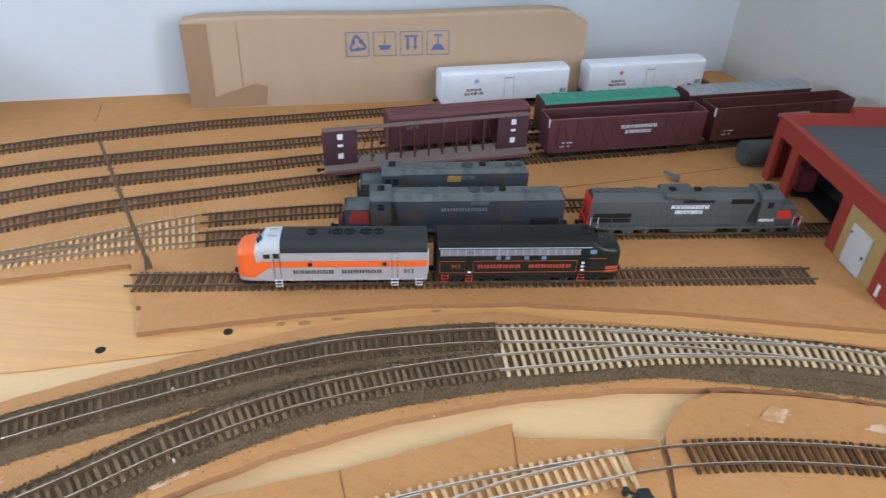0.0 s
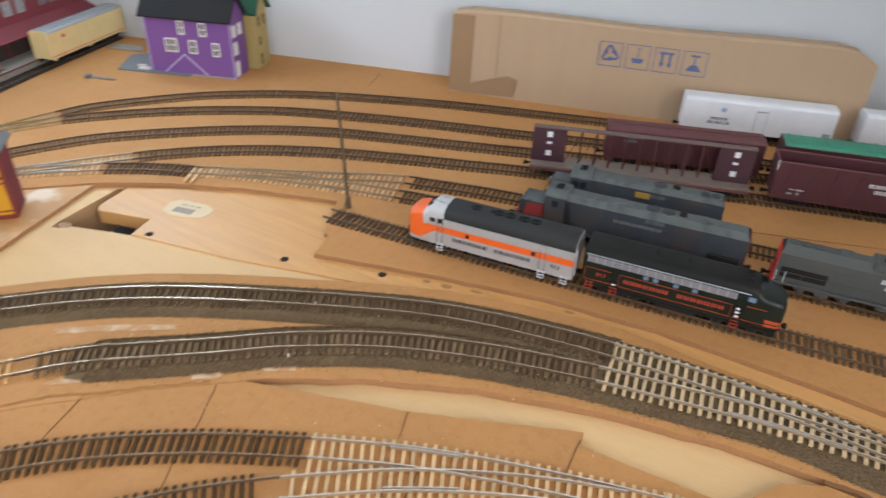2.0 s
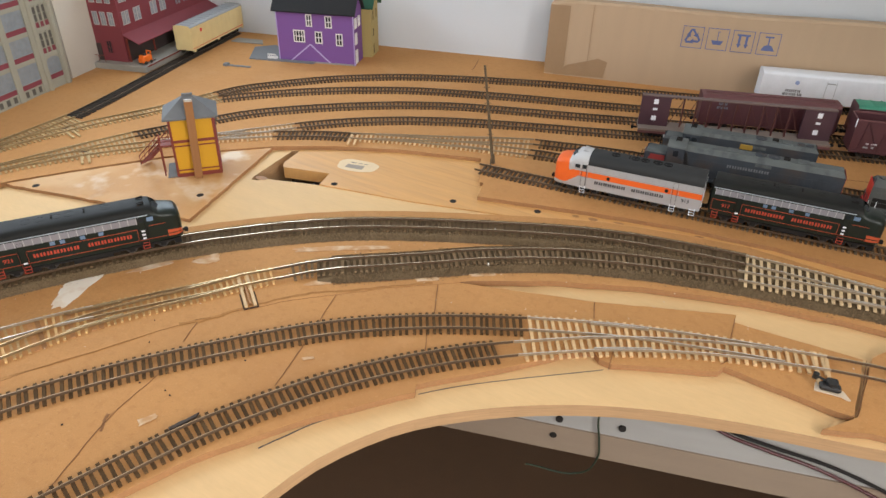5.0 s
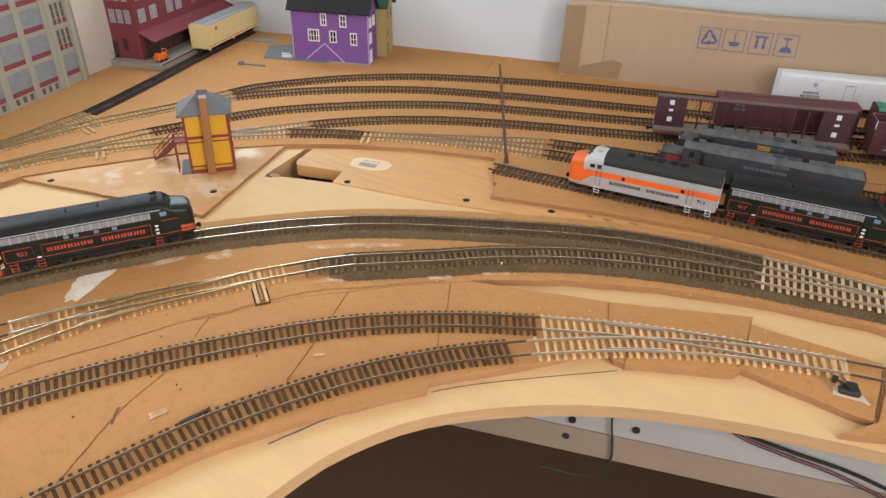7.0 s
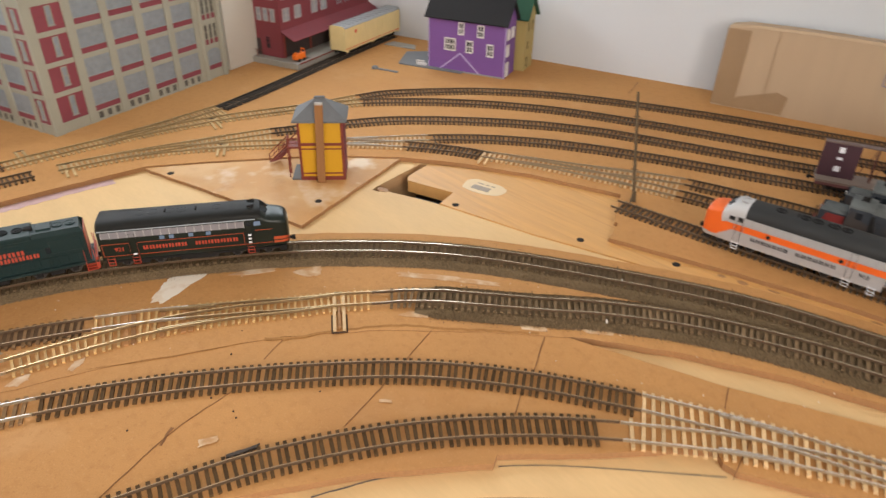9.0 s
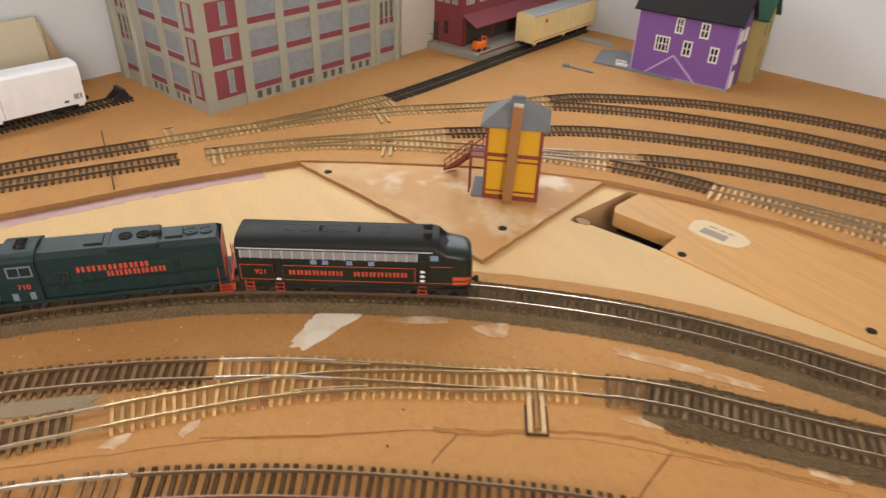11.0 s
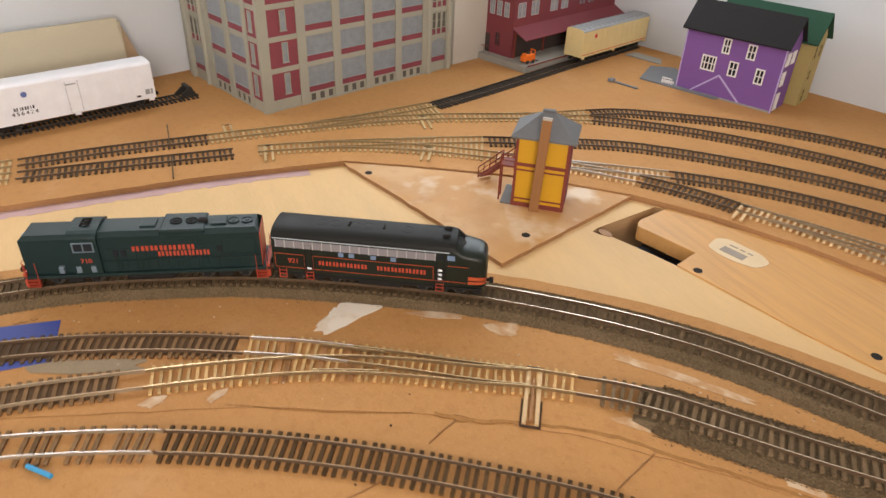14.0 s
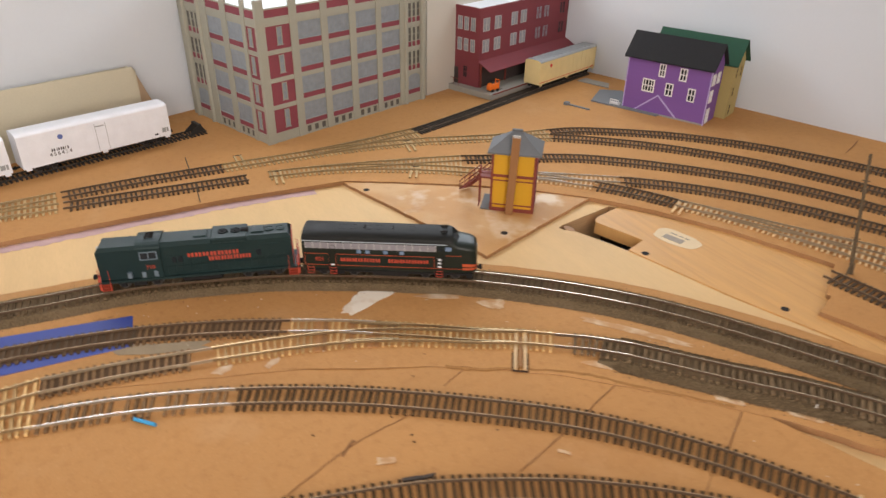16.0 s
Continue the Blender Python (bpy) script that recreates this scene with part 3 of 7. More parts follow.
TD_SIDE = Line([(-0.452, -0.46), (-0.462, -0.34), (-0.464, -0.21)])
turnout(TB_MAIN, TB_SIDE, 0, "turnout with pale tan ties and silver rails", TIE_TAN, mats=(BRASS, SILVER), pitch=0.0069)
turnout(TD_MAIN, TD_SIDE, 0.0005, "turnout with golden tan ties and brassy rails", TIE_GOLD, mats=(RAIL_TAN, RAIL_TANTOP), wide=0.0023)
s3 = T3.near(-0.3771, -0.0745)
track(T3, 0, "sectional track with brown ties and bright rails", TIE_WARM, pitch=0.0060, s0=0.024, s1=s3 - 0.006, extend=0.006, wide=0.0027, mats=(BRASS, SILVER), missing=0.08)
track(T3, 0, "sectional track with brown ties and dull rails", TIE_SECT, pitch=0.0060, s0=s3, s1=T3.length - 0.003, extend=0.003, wide=0.0027, mats=(RAIL_SIDE, RAIL_WORN))
track(T4, 0, "sectional track with brown ties", TIE_SECT, pitch=0.0060, s1=T4.length - 0.015, extend=0.016, wide=0.0027, mats=(RAIL_SIDE, RAIL_WORN))
track(TBR, 0, "sectional track with brown ties and silver rails", TIE_SECT, pitch=0.0060, s0=0.045, extend=0.046)
S0 = Line([(-0.272, 0.5195), (0.05, 0.5635), (0.385, 0.6092)])
track(S0, 0, "short loose storage track with dark ties", TIE_DARK, s0=0.006, s1=S0.length - 0.003, extend=0.006, mats=(RAIL_SIDE, RAIL_DULL))
HL_MAIN = Line([(-0.844, 0.030), (-0.841, 0.09), (-0.838, 0.15), (-0.842, 0.225), (-0.848, 0.287), (-0.853, 0.33)])
HL_SIDE = Line([(-0.844, 0.030), (-0.841, 0.09), (-0.837, 0.15), (-0.829, 0.225), (-0.815, 0.295), (-0.806, 0.33)])
H2_MAIN = Line([(-0.806, 0.33), (-0.786, 0.385), (-0.768, 0.441), (-0.752, 0.515)])
H2_SIDE = Line([(-0.806, 0.33), (-0.786, 0.385), (-0.765, 0.441), (-0.733, 0.506)])
Y1 = Line([(-0.752, 0.515), (-0.7336, 0.5701), (-0.6595, 0.6727), (-0.5885, 0.7379), (-0.5444, 0.7696), (-0.5067, 0.7917), (-0.4612, 0.8157), (-0.3736, 0.8564), (-0.302, 0.886), (-0.1, 0.957), (0, 0.992), (0.2, 1.06), (0.42, 1.135)])
Y2 = Line([(-0.735, 0.504), (-0.7, 0.5494), (-0.6521, 0.602), (-0.599, 0.6491), (-0.5456, 0.6882), (-0.4875, 0.7229), (-0.3798, 0.7705), (-0.2999, 0.8012), (-0.2103, 0.833), (-0.106, 0.872), (0.05, 0.925), (0.5, 1.075)])
Y3 = Line([(-0.721, 0.337), (-0.6592, 0.4695), (-0.6125, 0.5321), (-0.5491, 0.5949), (-0.5032, 0.633), (-0.4639, 0.6608), (-0.403, 0.6956), (-0.3116, 0.7329), (-0.2312, 0.764), (-0.16, 0.793), (-0.0974, 0.8191), (0.1, 0.893), (0.35, 0.975), (0.55, 1.04)])
Y4 = Line([(-0.5575, 0.4885), (-0.5427, 0.5076), (-0.499, 0.5534), (-0.4464, 0.5956), (-0.4073, 0.6205), (-0.3626, 0.6452), (-0.286, 0.6804), (-0.2103, 0.7115), (-0.145, 0.739), (0, 0.794), (0.152, 0.848), (0.266, 0.883), (0.379, 0.922), (0.58, 0.988)])
GL_MAIN = Line([(-0.791, 0.077), (-0.778, 0.145), (-0.763, 0.20), (-0.745, 0.265), (-0.721, 0.337)])
GL_SIDE = Line([(-0.791, 0.077), (-0.777, 0.145), (-0.752, 0.21), (-0.712, 0.279), (-0.675, 0.330)])
F_MAIN = Line([(-0.675, 0.330), (-0.64, 0.372), (-0.6065, 0.4085), (-0.5632, 0.4479)])
F_SIDE = Line([(-0.675, 0.330), (-0.64, 0.374), (-0.602, 0.4275), (-0.5575, 0.4885)])
STUB = Line([(-0.5632, 0.4479), (-0.5293, 0.4729), (-0.4913, 0.4954), (-0.4713, 0.5045)])
E_LO = Line([(-0.4705, 0.505), (-0.4215, 0.5310), (-0.3605, 0.5565), (-0.285, 0.583), (-0.235, 0.598)])
E_UP = Line([(-0.4705, 0.505), (-0.4215, 0.5330), (-0.3605, 0.5675), (-0.29, 0.610), (-0.245, 0.634)])
YLO = Line([(-0.235, 0.598), (-0.19, 0.609), (0.0, 0.637), (0.155, 0.661), (0.43, 0.701), (0.62, 0.73)])
YUP = Line([(-0.245, 0.634), (-0.1345, 0.667), (0.0, 0.694), (0.15, 0.718), (0.27, 0.736)])
L1 = Line([(-0.847, -0.17), (-0.849, -0.08), (-0.844, 0.030)])
L2 = Line([(-0.813, -0.17), (-0.806, -0.08), (-0.793, 0.050)])
J_MAIN = Line([(-0.832, -0.35), (-0.843, -0.26), (-0.847, -0.175)])
J_SIDE = Line([(-0.832, -0.35), (-0.822, -0.26), (-0.813, -0.175)])
K = Line([(-0.851, 0.330), (-0.870, 0.395), (-0.893, 0.465), (-0.919, 0.540), (-0.945, 0.615), (-0.972, 0.700), (-1.002, 0.793)])
W = Line([(-1.005, 0.040), (-0.962, -0.12), (-0.932, -0.236), (-0.890, -0.40)])
yard = (RAIL_SIDE, RAIL_DULL)
for ln, txt in ((Y1, "rearmost dark yard track"), (Y2, "dark yard track"), (Y3, "dark yard track"), (Y4, "dark yard track"),
                (STUB, "short dark yard track piece"), (YLO, "dark yard track into the engine shed"), (YUP, "dark yard track"), (L1, "dark lead track"), (L2, "dark lead track")):
    track(ln, 0, txt, TIE_BROWN if ln in (YLO, YUP) else TIE_DARK, mats=yard, s0=0.006, extend=0.006)
track(K, 0, "black spur track to the freight house", TRACK_BLACK, mats=(TRACK_BLACK, RAIL_DULL))
track(W, 0, "black siding track with a bumper", TRACK_BLACK, mats=(TRACK_BLACK, RAIL_DULL))
for a, b in ((HL_MAIN, HL_SIDE), (H2_MAIN, H2_SIDE), (GL_MAIN, GL_SIDE), (F_MAIN, F_SIDE), (E_LO, E_UP), (J_MAIN, J_SIDE)):
    turnout(a, b, 0, "yard turnout with greyed tan ties", TIE_TAN if a in (F_MAIN, E_LO) else TIE_GREY, mats=(BRASS, SILVER) if a is F_MAIN else (BRASS, RAIL_WORN) if a is E_LO else (YARD_TAN, YARD_TANTOP))


# ---- rolling stock ----
def on(line, x, z, flip=False, y=None):
    """The pose of a vehicle whose middle stands on a line where it passes x (or the point x, y)."""
    if y is None:
        s = min(zip(line.s, line.p), key=lambda sp: abs(sp[1].x - x))[0]
    else:
        s = line.near(x, y)
    p, d = line.at(s)
    ang = math.atan2(d.y, d.x) + (math.pi if flip else 0)
    return Matrix.Translation((p.x, p.y, z)) @ Matrix.Rotation(ang, 4, "Z")


def paint(name, color, rough=0.45, **kw):
    return mat(name, color, rough, vary=kw.pop("vary", 0.10), scale=60, fine=0.05, fine_scale=900, **kw)


ORANGE = paint("orange_paint", (0.82, 0.135, 0.020))
SILVER_P = paint("silver_paint", (0.46, 0.46, 0.47), 0.4, metal=0.25)
WHITE_P = paint("white_paint", (0.79, 0.82, 0.87), 0.45)
ROOF_BLACK = paint("black_roof_paint", (0.011, 0.0115, 0.0105), 0.55, spec=0.22)
ROOF_P = paint("roof_charcoal", (0.030, 0.032, 0.033), 0.6, spec=0.25)
EAVE_GLINT = paint("eave_glint", (0.42, 0.48, 0.52), 0.3)
GRILLE_RIB = paint("grille_rib", (0.52, 0.53, 0.56), 0.4)
PULLMAN = paint("dark_green_paint", (0.0115, 0.0175, 0.0135), 0.36, spec=0.32)
HOODGREEN = paint("bottle_green_paint", (0.011, 0.028, 0.028), 0.45, spec=0.25)
RED_LETTER = paint("red_orange_paint", (0.46, 0.062, 0.032))
STRIPE = paint("orange_stripe", (0.45, 0.075, 0.025))
LARK = paint("locomotive_grey", (0.078, 0.084, 0.081), 0.6, spec=0.3)
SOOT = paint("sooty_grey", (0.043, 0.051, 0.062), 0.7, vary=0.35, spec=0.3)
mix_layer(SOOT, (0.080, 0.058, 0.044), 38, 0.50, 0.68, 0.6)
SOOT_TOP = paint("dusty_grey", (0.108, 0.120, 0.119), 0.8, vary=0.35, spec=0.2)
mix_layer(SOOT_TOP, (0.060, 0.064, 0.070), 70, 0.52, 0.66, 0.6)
SCARLET = paint("scarlet_paint", (0.66, 0.034, 0.028), 0.45)
SCARLET_D = paint("faded_scarlet_paint", (0.26, 0.030, 0.028), 0.6)
DUST_LETTER = paint("dusty_lettering", (0.17, 0.18, 0.19), 0.8, vary=0.4)
GLASS = mat("window_glass", (0.02, 0.025, 0.03), 0.12)
PANEL_GREY = paint("panel_blue_grey", (0.14, 0.19, 0.23), 0.4)
PALE_GLASS = mat("pale_glazing", (0.16, 0.24, 0.36), 0.25)
MAROON = paint("freight_maroon", (0.082, 0.023, 0.029), 0.55)
MAROON_L = paint("weathered_maroon", (0.135, 0.050, 0.052), 0.65, vary=0.2)
BROWN_RED = paint("box_car_red", (0.085, 0.022, 0.018), 0.6)
DECK_GREY = paint("dusty_deck", (0.20, 0.155, 0.13), 0.85, vary=0.2)
CREAM = paint("cream_paint", (0.74, 0.60, 0.30), 0.5)
ROOF_GREY = paint("galvanised_roof", (0.30, 0.32, 0.33), 0.5)
CHORD = paint("dusty_chord", (0.15, 0.105, 0.095), 0.8, vary=0.25)
PLUM = paint("dark_plum_paint", (0.060, 0.022, 0.032), 0.6, vary=0.2)
TEAL = paint("teal_roof", (0.045, 0.26, 0.17), 0.5)
STEEL = mat("wheel_steel", (0.065, 0.058, 0.052), 0.5, metal=0.4)
BLUE_INK = mat("blue_ink", (0.10, 0.15, 0.38), 0.6)
BLACK_INK = mat("black_ink", (0.03, 0.03, 0.035), 0.6)


def text_part(parent, word, x, z, h, y, m, spread=1.0):
    """Figures on a vehicle's side, from the built-in font."""
    cu = bpy.data.curves.new("number_marking", "FONT")
    cu.body, cu.size, cu.extrude, cu.align_x, cu.space_character = word, h * 1.5, 0.00008, "CENTER", spread
    tmp = bpy.data.objects.new("number_marking", cu)
    one = bpy.data.meshes.new_from_object(tmp)
    bpy.data.objects.remove(tmp)
    # a bold stroke: the same figures set twice, a hair apart
    bm = bmesh.new()
    for dx in (-0.04 * h, 0.04 * h):
        start = len(bm.verts)
        bm.from_mesh(one)
        bm.verts.ensure_lookup_table()
        for v in bm.verts[start:]:
            v.co.x += dx
            v.co.z += 0.00002 if dx > 0 else 0.0
    me = bpy.data.meshes.new("number_marking")
    bm.to_mesh(me)
    bm.free()
    me.materials.append(m)
    ob = new("number_marking", me)
    ob.parent = parent
    ob.matrix_local = Matrix.Translation((x, y, z)) @ (pose(0, 0, 0, 90, 0, 0) if y < 0 else pose(0, 0, 0, 90, 0, 180))
    return ob


def letters(parent, words, x0, x1, z, h, y, m, name="letter_bar", fill=0.15):
    """A railway's name or marks as plain bars, one for each character, with gaps between the words."""
    total = sum(words) + 1.2 * (len(words) - 1)
    pitch = (x1 - x0) / total
    s = 1 if y > 0 else -1
    me = bpy.data.meshes.new(name)
    bm = bx(-fill * pitch, fill * pitch, min(0, s * 0.00015), max(0, s * 0.00015), 0, h)
    bm.to_mesh(me)
    bm.free()
    me.materials.append(m)
    x = x0
    for n in words:
        for _ in range(n):
            for k in (0.27, 0.73):
                ob = new(name, me)
                ob.parent, ob.location = parent, (x + pitch * k, y, z)
            x += pitch
        x += 1.2 * pitch


def truck(parent, x, axles=2, pitch=0.030, r=0.0055, frame_m=None):
    """A bogie: side frames with axle boxes and springs, and wheelsets."""
    span = pitch * (axles - 1)
    bm = bmesh.new()
    for s in (1, -1):
        y0, y1 = s * 0.0112, s * 0.0132
        bx(x - span / 2 - 0.005, x + span / 2 + 0.005, min(y0, y1), max(y0, y1), 0.0062, 0.0088, 0.0004, bm)
        bx(x - 0.006, x + 0.006, min(y0, y1), max(y0, y1), 0.0030, 0.0070, 0.0004, bm)
        for i in range(axles):
            ax = x - span / 2 + i * pitch
            bx(ax - 0.0026, ax + 0.0026, min(y0, y1 + s * 0.0006), max(y0, y1 + s * 0.0006), 0.0032, 0.0086, 0.0005, bm)
    bx(x - 0.004, x + 0.004, -0.0112, 0.0112, 0.0055, 0.0090, bm=bm)
    ob = part("truck", bm, frame_m or DARK_UNDER, parent)
    for i in range(axles):
        ax = x - span / 2 + i * pitch
        bm = rod((ax, -0.0105, r), (ax, 0.0105, r), 0.0010)
        for s in (1, -1):
            rod((ax, s * 0.0074, r), (ax, s * 0.0100, r), r, bm, 16)
            rod((ax, s * 0.0070, r), (ax, s * 0.0078, r), r + 0.0007, bm, 16)
        part("wheelset", bm, STEEL, ob)
    return ob


def coupler(parent, x, s):
    bm = bx(min(x, x + s * 0.006), max(x, x + s * 0.006), -0.0012, 0.0012, 0.0085, 0.0105)
    bx(min(x + s * 0.005, x + s * 0.0085), max(x + s * 0.005, x + s * 0.0085), -0.0026, 0.0020, 0.0075, 0.0115, 0.0006, bm)
    return part("coupler", bm, DARK_UNDER, parent)


def ladder(parent, x, y, z0, z1, m, w=0.0052, rungs=2):
    bm = bmesh.new()
    for dx in (-w / 2, w / 2):
        bx(x + dx - 0.0003, x + dx + 0.0003, y - 0.0003, y + 0.0003, z0, z1, bm=bm)
    for i in range(rungs):
        z = z0 + (z1 - z0) * i / max(1, rungs - 0.4)
        bx(x - w / 2, x + w / 2, y - 0.0004, y + 0.0004, z, z + 0.0005, bm=bm)
    return part("step_ladder", bm, m, parent)


def fan(parent, x, y, z, r, m, name="roof_fan"):
    bm = bmesh.new()
    rings = []
    for q, h in ((1.0, -0.0006), (1.0, 0.0006), (0.90, 0.0007), (0.84, 0.0002), (0.34, 0.0001), (0.30, 0.0006), (0.05, 0.0007)):
        rings.append([bm.verts.new((x + q * r * math.cos(math.tau * i / 20), y + q * r * math.sin(math.tau * i / 20), z + h)) for i in range(20)])
    for a, b in zip(rings, rings[1:]):
        for i in range(20):
            bm.faces.new((a[i], a[(i + 1) % 20], b[(i + 1) % 20], b[i]))
    bm.faces.new(rings[-1])
    return part(name, bm, m, parent)


FAN_DARK = paint("fan_black", (0.010, 0.011, 0.011), 0.7, spec=0.15)
PALE_SILVER = paint("pale_silver_paint", (0.50, 0.51, 0.52), 0.45)


def f_unit(m4, label, scheme, number):
    """A streamlined cab diesel: lofted body and nose, grilles, portholes, fans, ladders and trucks."""
    ob = thing("diesel_locomotive", label, "locomotive", m4, "locomotives")
    bright = scheme == "bright"
    up = 0.0 if bright else 0.0034          # the dark bodies ride higher over their trucks
    hw, sh, zb = 0.0172, 0.0412 + up * 0.6, 0.0085 + up * 0.8
    stations = [(-0.0860, hw, 0.0500, sh), (-0.0850, hw, 0.0506, sh), (-0.05, hw, 0.0506, sh), (0.0, hw, 0.0506, sh), (0.0455, hw, 0.0506, sh), (0.0560, hw, 0.0505, sh),
                (0.0605, 0.0171, 0.0499, 0.0408), (0.0632, 0.0170, 0.0472, 0.0398), (0.0662, 0.0170, 0.0436, 0.0384), (0.0700, 0.0168, 0.0426, 0.0374), (0.0745, 0.0165, 0.0420, 0.0366),
                (0.0790, 0.0159, 0.0412, 0.0354), (0.0822, 0.0148, 0.0402, 0.0342), (0.0842, 0.0132, 0.0384, 0.0326), (0.0854, 0.0110, 0.0352, 0.0300), (0.0860, 0.0078, 0.0305, 0.0264)]
    fine = stations[:5]
    for p, q in zip(stations[4:], stations[5:]):
        fine += [tuple(u + (v - u) * k / 6 for u, v in zip(p, q)) for k in range(1, 7)]
    stations = fine
    levels = [zb] + [z + up for z in (0.0100, 0.0117, 0.0128, 0.0139, 0.0150, 0.0164, 0.0175, 0.0186, 0.0197, 0.0207, 0.0218, 0.0230, 0.0300, 0.0306)] + [0.0340 + up * 0.7, 0.0388 + up * 0.6, sh]
    bm = bmesh.new()
    rings = []
    for x, w, zt, s in stations:
        pts = []
        for z in levels:
            f = (z - zb) / (sh - zb)
            pts.append((w * (1.0 if f > 0.12 else 0.985), zb + f * (s - zb)))
        for k in range(1, 7):
            a = math.pi / 2 * k / 6
            pts.append((w * math.cos(a) ** 0.62, s + (zt - s) * math.sin(a)))
        ring = [bm.verts.new((x, -a, h)) for a, h in pts] + [bm.verts.new((x, a, h)) for a, h in reversed(pts[:-1])]
        rings.append(ring)
    n, nose_bands = len(rings[0]), set()
    for r, q in zip(rings, rings[1:]):
        for i in range(n - 1):
            f = bm.faces.new((r[i], r[i + 1], q[i + 1], q[i]))
            if min(i, n - 2 - i) in (2, 3, 4, 6, 7, 8, 9):
                nose_bands.add(f)
        bm.faces.new((r[n - 1], r[0], q[0], q[n - 1]))
    bm.faces.new(rings[0]), bm.faces.new(rings[-1])
    bm.normal_update()
    for f in bm.faces:
        c = f.calc_center_median()
        k = 0
        if bright:                                  # 0 silver, 1 orange, 2 charcoal, 3 pale silver
            low_edge = 0.0230 if c.x < 0.056 else 0.0230 - 0.0105 * min(1.0, (c.x - 0.056) / 0.014)
            up_edge = 0.0300 if c.x < 0.068 else 0.06
            if c.x < 0.0455 and c.z > 0.0390 and c.x > -0.0858:
                k = 2
            elif low_edge < c.z < up_edge and c.x > -0.0858:
                k = 1
            elif c.z > 0.034 and c.x > 0.0454:
                k = 3
        else:                                       # 0 dark green, 1 orange, 2 black roof
            if c.x > 0.0715 and f in nose_bands:
                k = 1
            elif c.z > sh - 0.0002 and -0.0858 < c.x < 0.062:
                k = 2
        f.material_index = k
    shell = part("body", bm, (SILVER_P, ORANGE, ROOF_P, PALE_SILVER) if bright else (PULLMAN, STRIPE, ROOF_BLACK, PULLMAN), ob)
    for p in shell.data.polygons:
        p.use_smooth = abs(p.normal.x) < 0.95 and (p.center.z > sh - 0.0005 or p.center.x > 0.0605)
    trim = WHITE_P if bright else RED_LETTER
    for s in (-1, 1):
        y = s * 0.0173
        # air-intake grille along the top of the side
        bm = bx(-0.0825, 0.0450, min(y, y + s * 0.0003), max(y, y + s * 0.0003), 0.0322 + up * 0.75, 0.0388 + up * 0.68)
        g = part("grille", bm, paint("grille_silver", (0.30, 0.30, 0.33), 0.4, metal=0.4) if not bright else paint("grille_light", (0.50, 0.51, 0.53), 0.4, metal=0.3), ob)
        for i in range(18):
            x = -0.0825 + 0.1275 * i / 17
            part("grille_bar", bx(x - 0.0003, x + 0.0003, min(y, y + s * 0.0005), max(y, y + s * 0.0005), 0.0320 + up * 0.75, 0.0390 + up * 0.68), GRILLE_RIB if not bright else SILVER_P, g)
        if bright:
            for x in (-0.047, 0.020):
                bm = rod((x, y, 0.0265), (x, y + s * 0.0005, 0.0265), 0.0021, seg=16)
                part("porthole", bm, GLASS, ob)
        else:
            for x in (-0.004, -0.0215, -0.0300, 0.0120):
                part("side_window", bx(x - 0.0022, x + 0.0022, min(y, y + s * 0.0003), max(y, y + s * 0.0003), 0.0268 + up, 0.0305 + up), PALE_GLASS, ob)
            bm = bmesh.new()
            for x0, x1, z in ((-0.084, 0.070, 0.0124), (-0.084, -0.060, 0.0250), (-0.053, 0.044, 0.0250), (0.055, 0.071, 0.0270)):
                bx(x0, x1, min(y, y + s * 0.0003), max(y, y + s * 0.0003), z + up, z + up + 0.00045, bm=bm)
            for x in (-0.0840, -0.0604, -0.0530, 0.0436):
                bx(x, x + 0.0004, min(y, y + s * 0.0003), max(y, y + s * 0.0003), 0.0128 + up, 0.0250 + up, bm=bm)
            part("pinstripe", bm, STRIPE, ob)
            # pale rod paints the highlight that runs along the eave
            part("drip_rail", rod((-0.0850, y, 0.0405 + up * 0.6), (0.0560, y, 0.0405 + up * 0.6), 0.0005, seg=6), EAVE_GLINT, ob)
            part("door_step_plate", bx(-0.0580, -0.0545, min(y, y + s * 0.0005), max(y, y + s * 0.0005), 0.0122 + up, 0.0140 + up, 0.0003), WHITE_P, ob)
        # cab door, window and rear door
        for x0, x1 in ((0.0462, 0.0522), (-0.0590, -0.0535)):
            bm = bmesh.new()
            for a, b, c, d in ((x0, x0 + 0.0004, 0.0110, 0.0385), (x1 - 0.0004, x1, 0.0110, 0.0385), (x0, x1, 0.0380, 0.0385)):
                bx(a, b, min(y, y + s * 0.0003), max(y, y + s * 0.0003), c, d, bm=bm)
            part("side_door", bm, BLACK_INK if bright else DARK_UNDER, ob)
            for hx in (x0 - 0.0012, x1 + 0.0012):
                part("grab_iron", rod((hx, y + s * 0.0010, 0.012), (hx, y + s * 0.0010, 0.030), 0.00025, seg=6), SILVER_P if bright else DARK_UNDER, ob)
        for x0, x1 in ((0.0470, 0.0514), (0.0545, 0.0605)):
            # on dark units the front pane is pale: a glint painted into the glass
            part("cab_window", bx(x0, x1, min(y, y + s * 0.0004), max(y, y + s * 0.0004), 0.0335 + up * 0.7, 0.0378 + up * 0.7), GLASS if bright or x0 < 0.05 else PALE_GLASS, ob)
        for x in (0.0492, -0.0562, -0.0785):
            ladder(ob, x, y - s * 0.0002, 0.0022 + up, 0.0108 + up, trim, 0.0058, 3)
        if not bright:
            for z in (0.0225 + up, 0.0185 + up, 0.0145 + up):
                part("door_step_plate", bx(0.0476, 0.0508, min(y, y + s * 0.0005), max(y, y + s * 0.0005), z - 0.001, z + 0.001, 0.0003), WHITE_P, ob)
        lm = BLACK_INK if bright else RED_LETTER
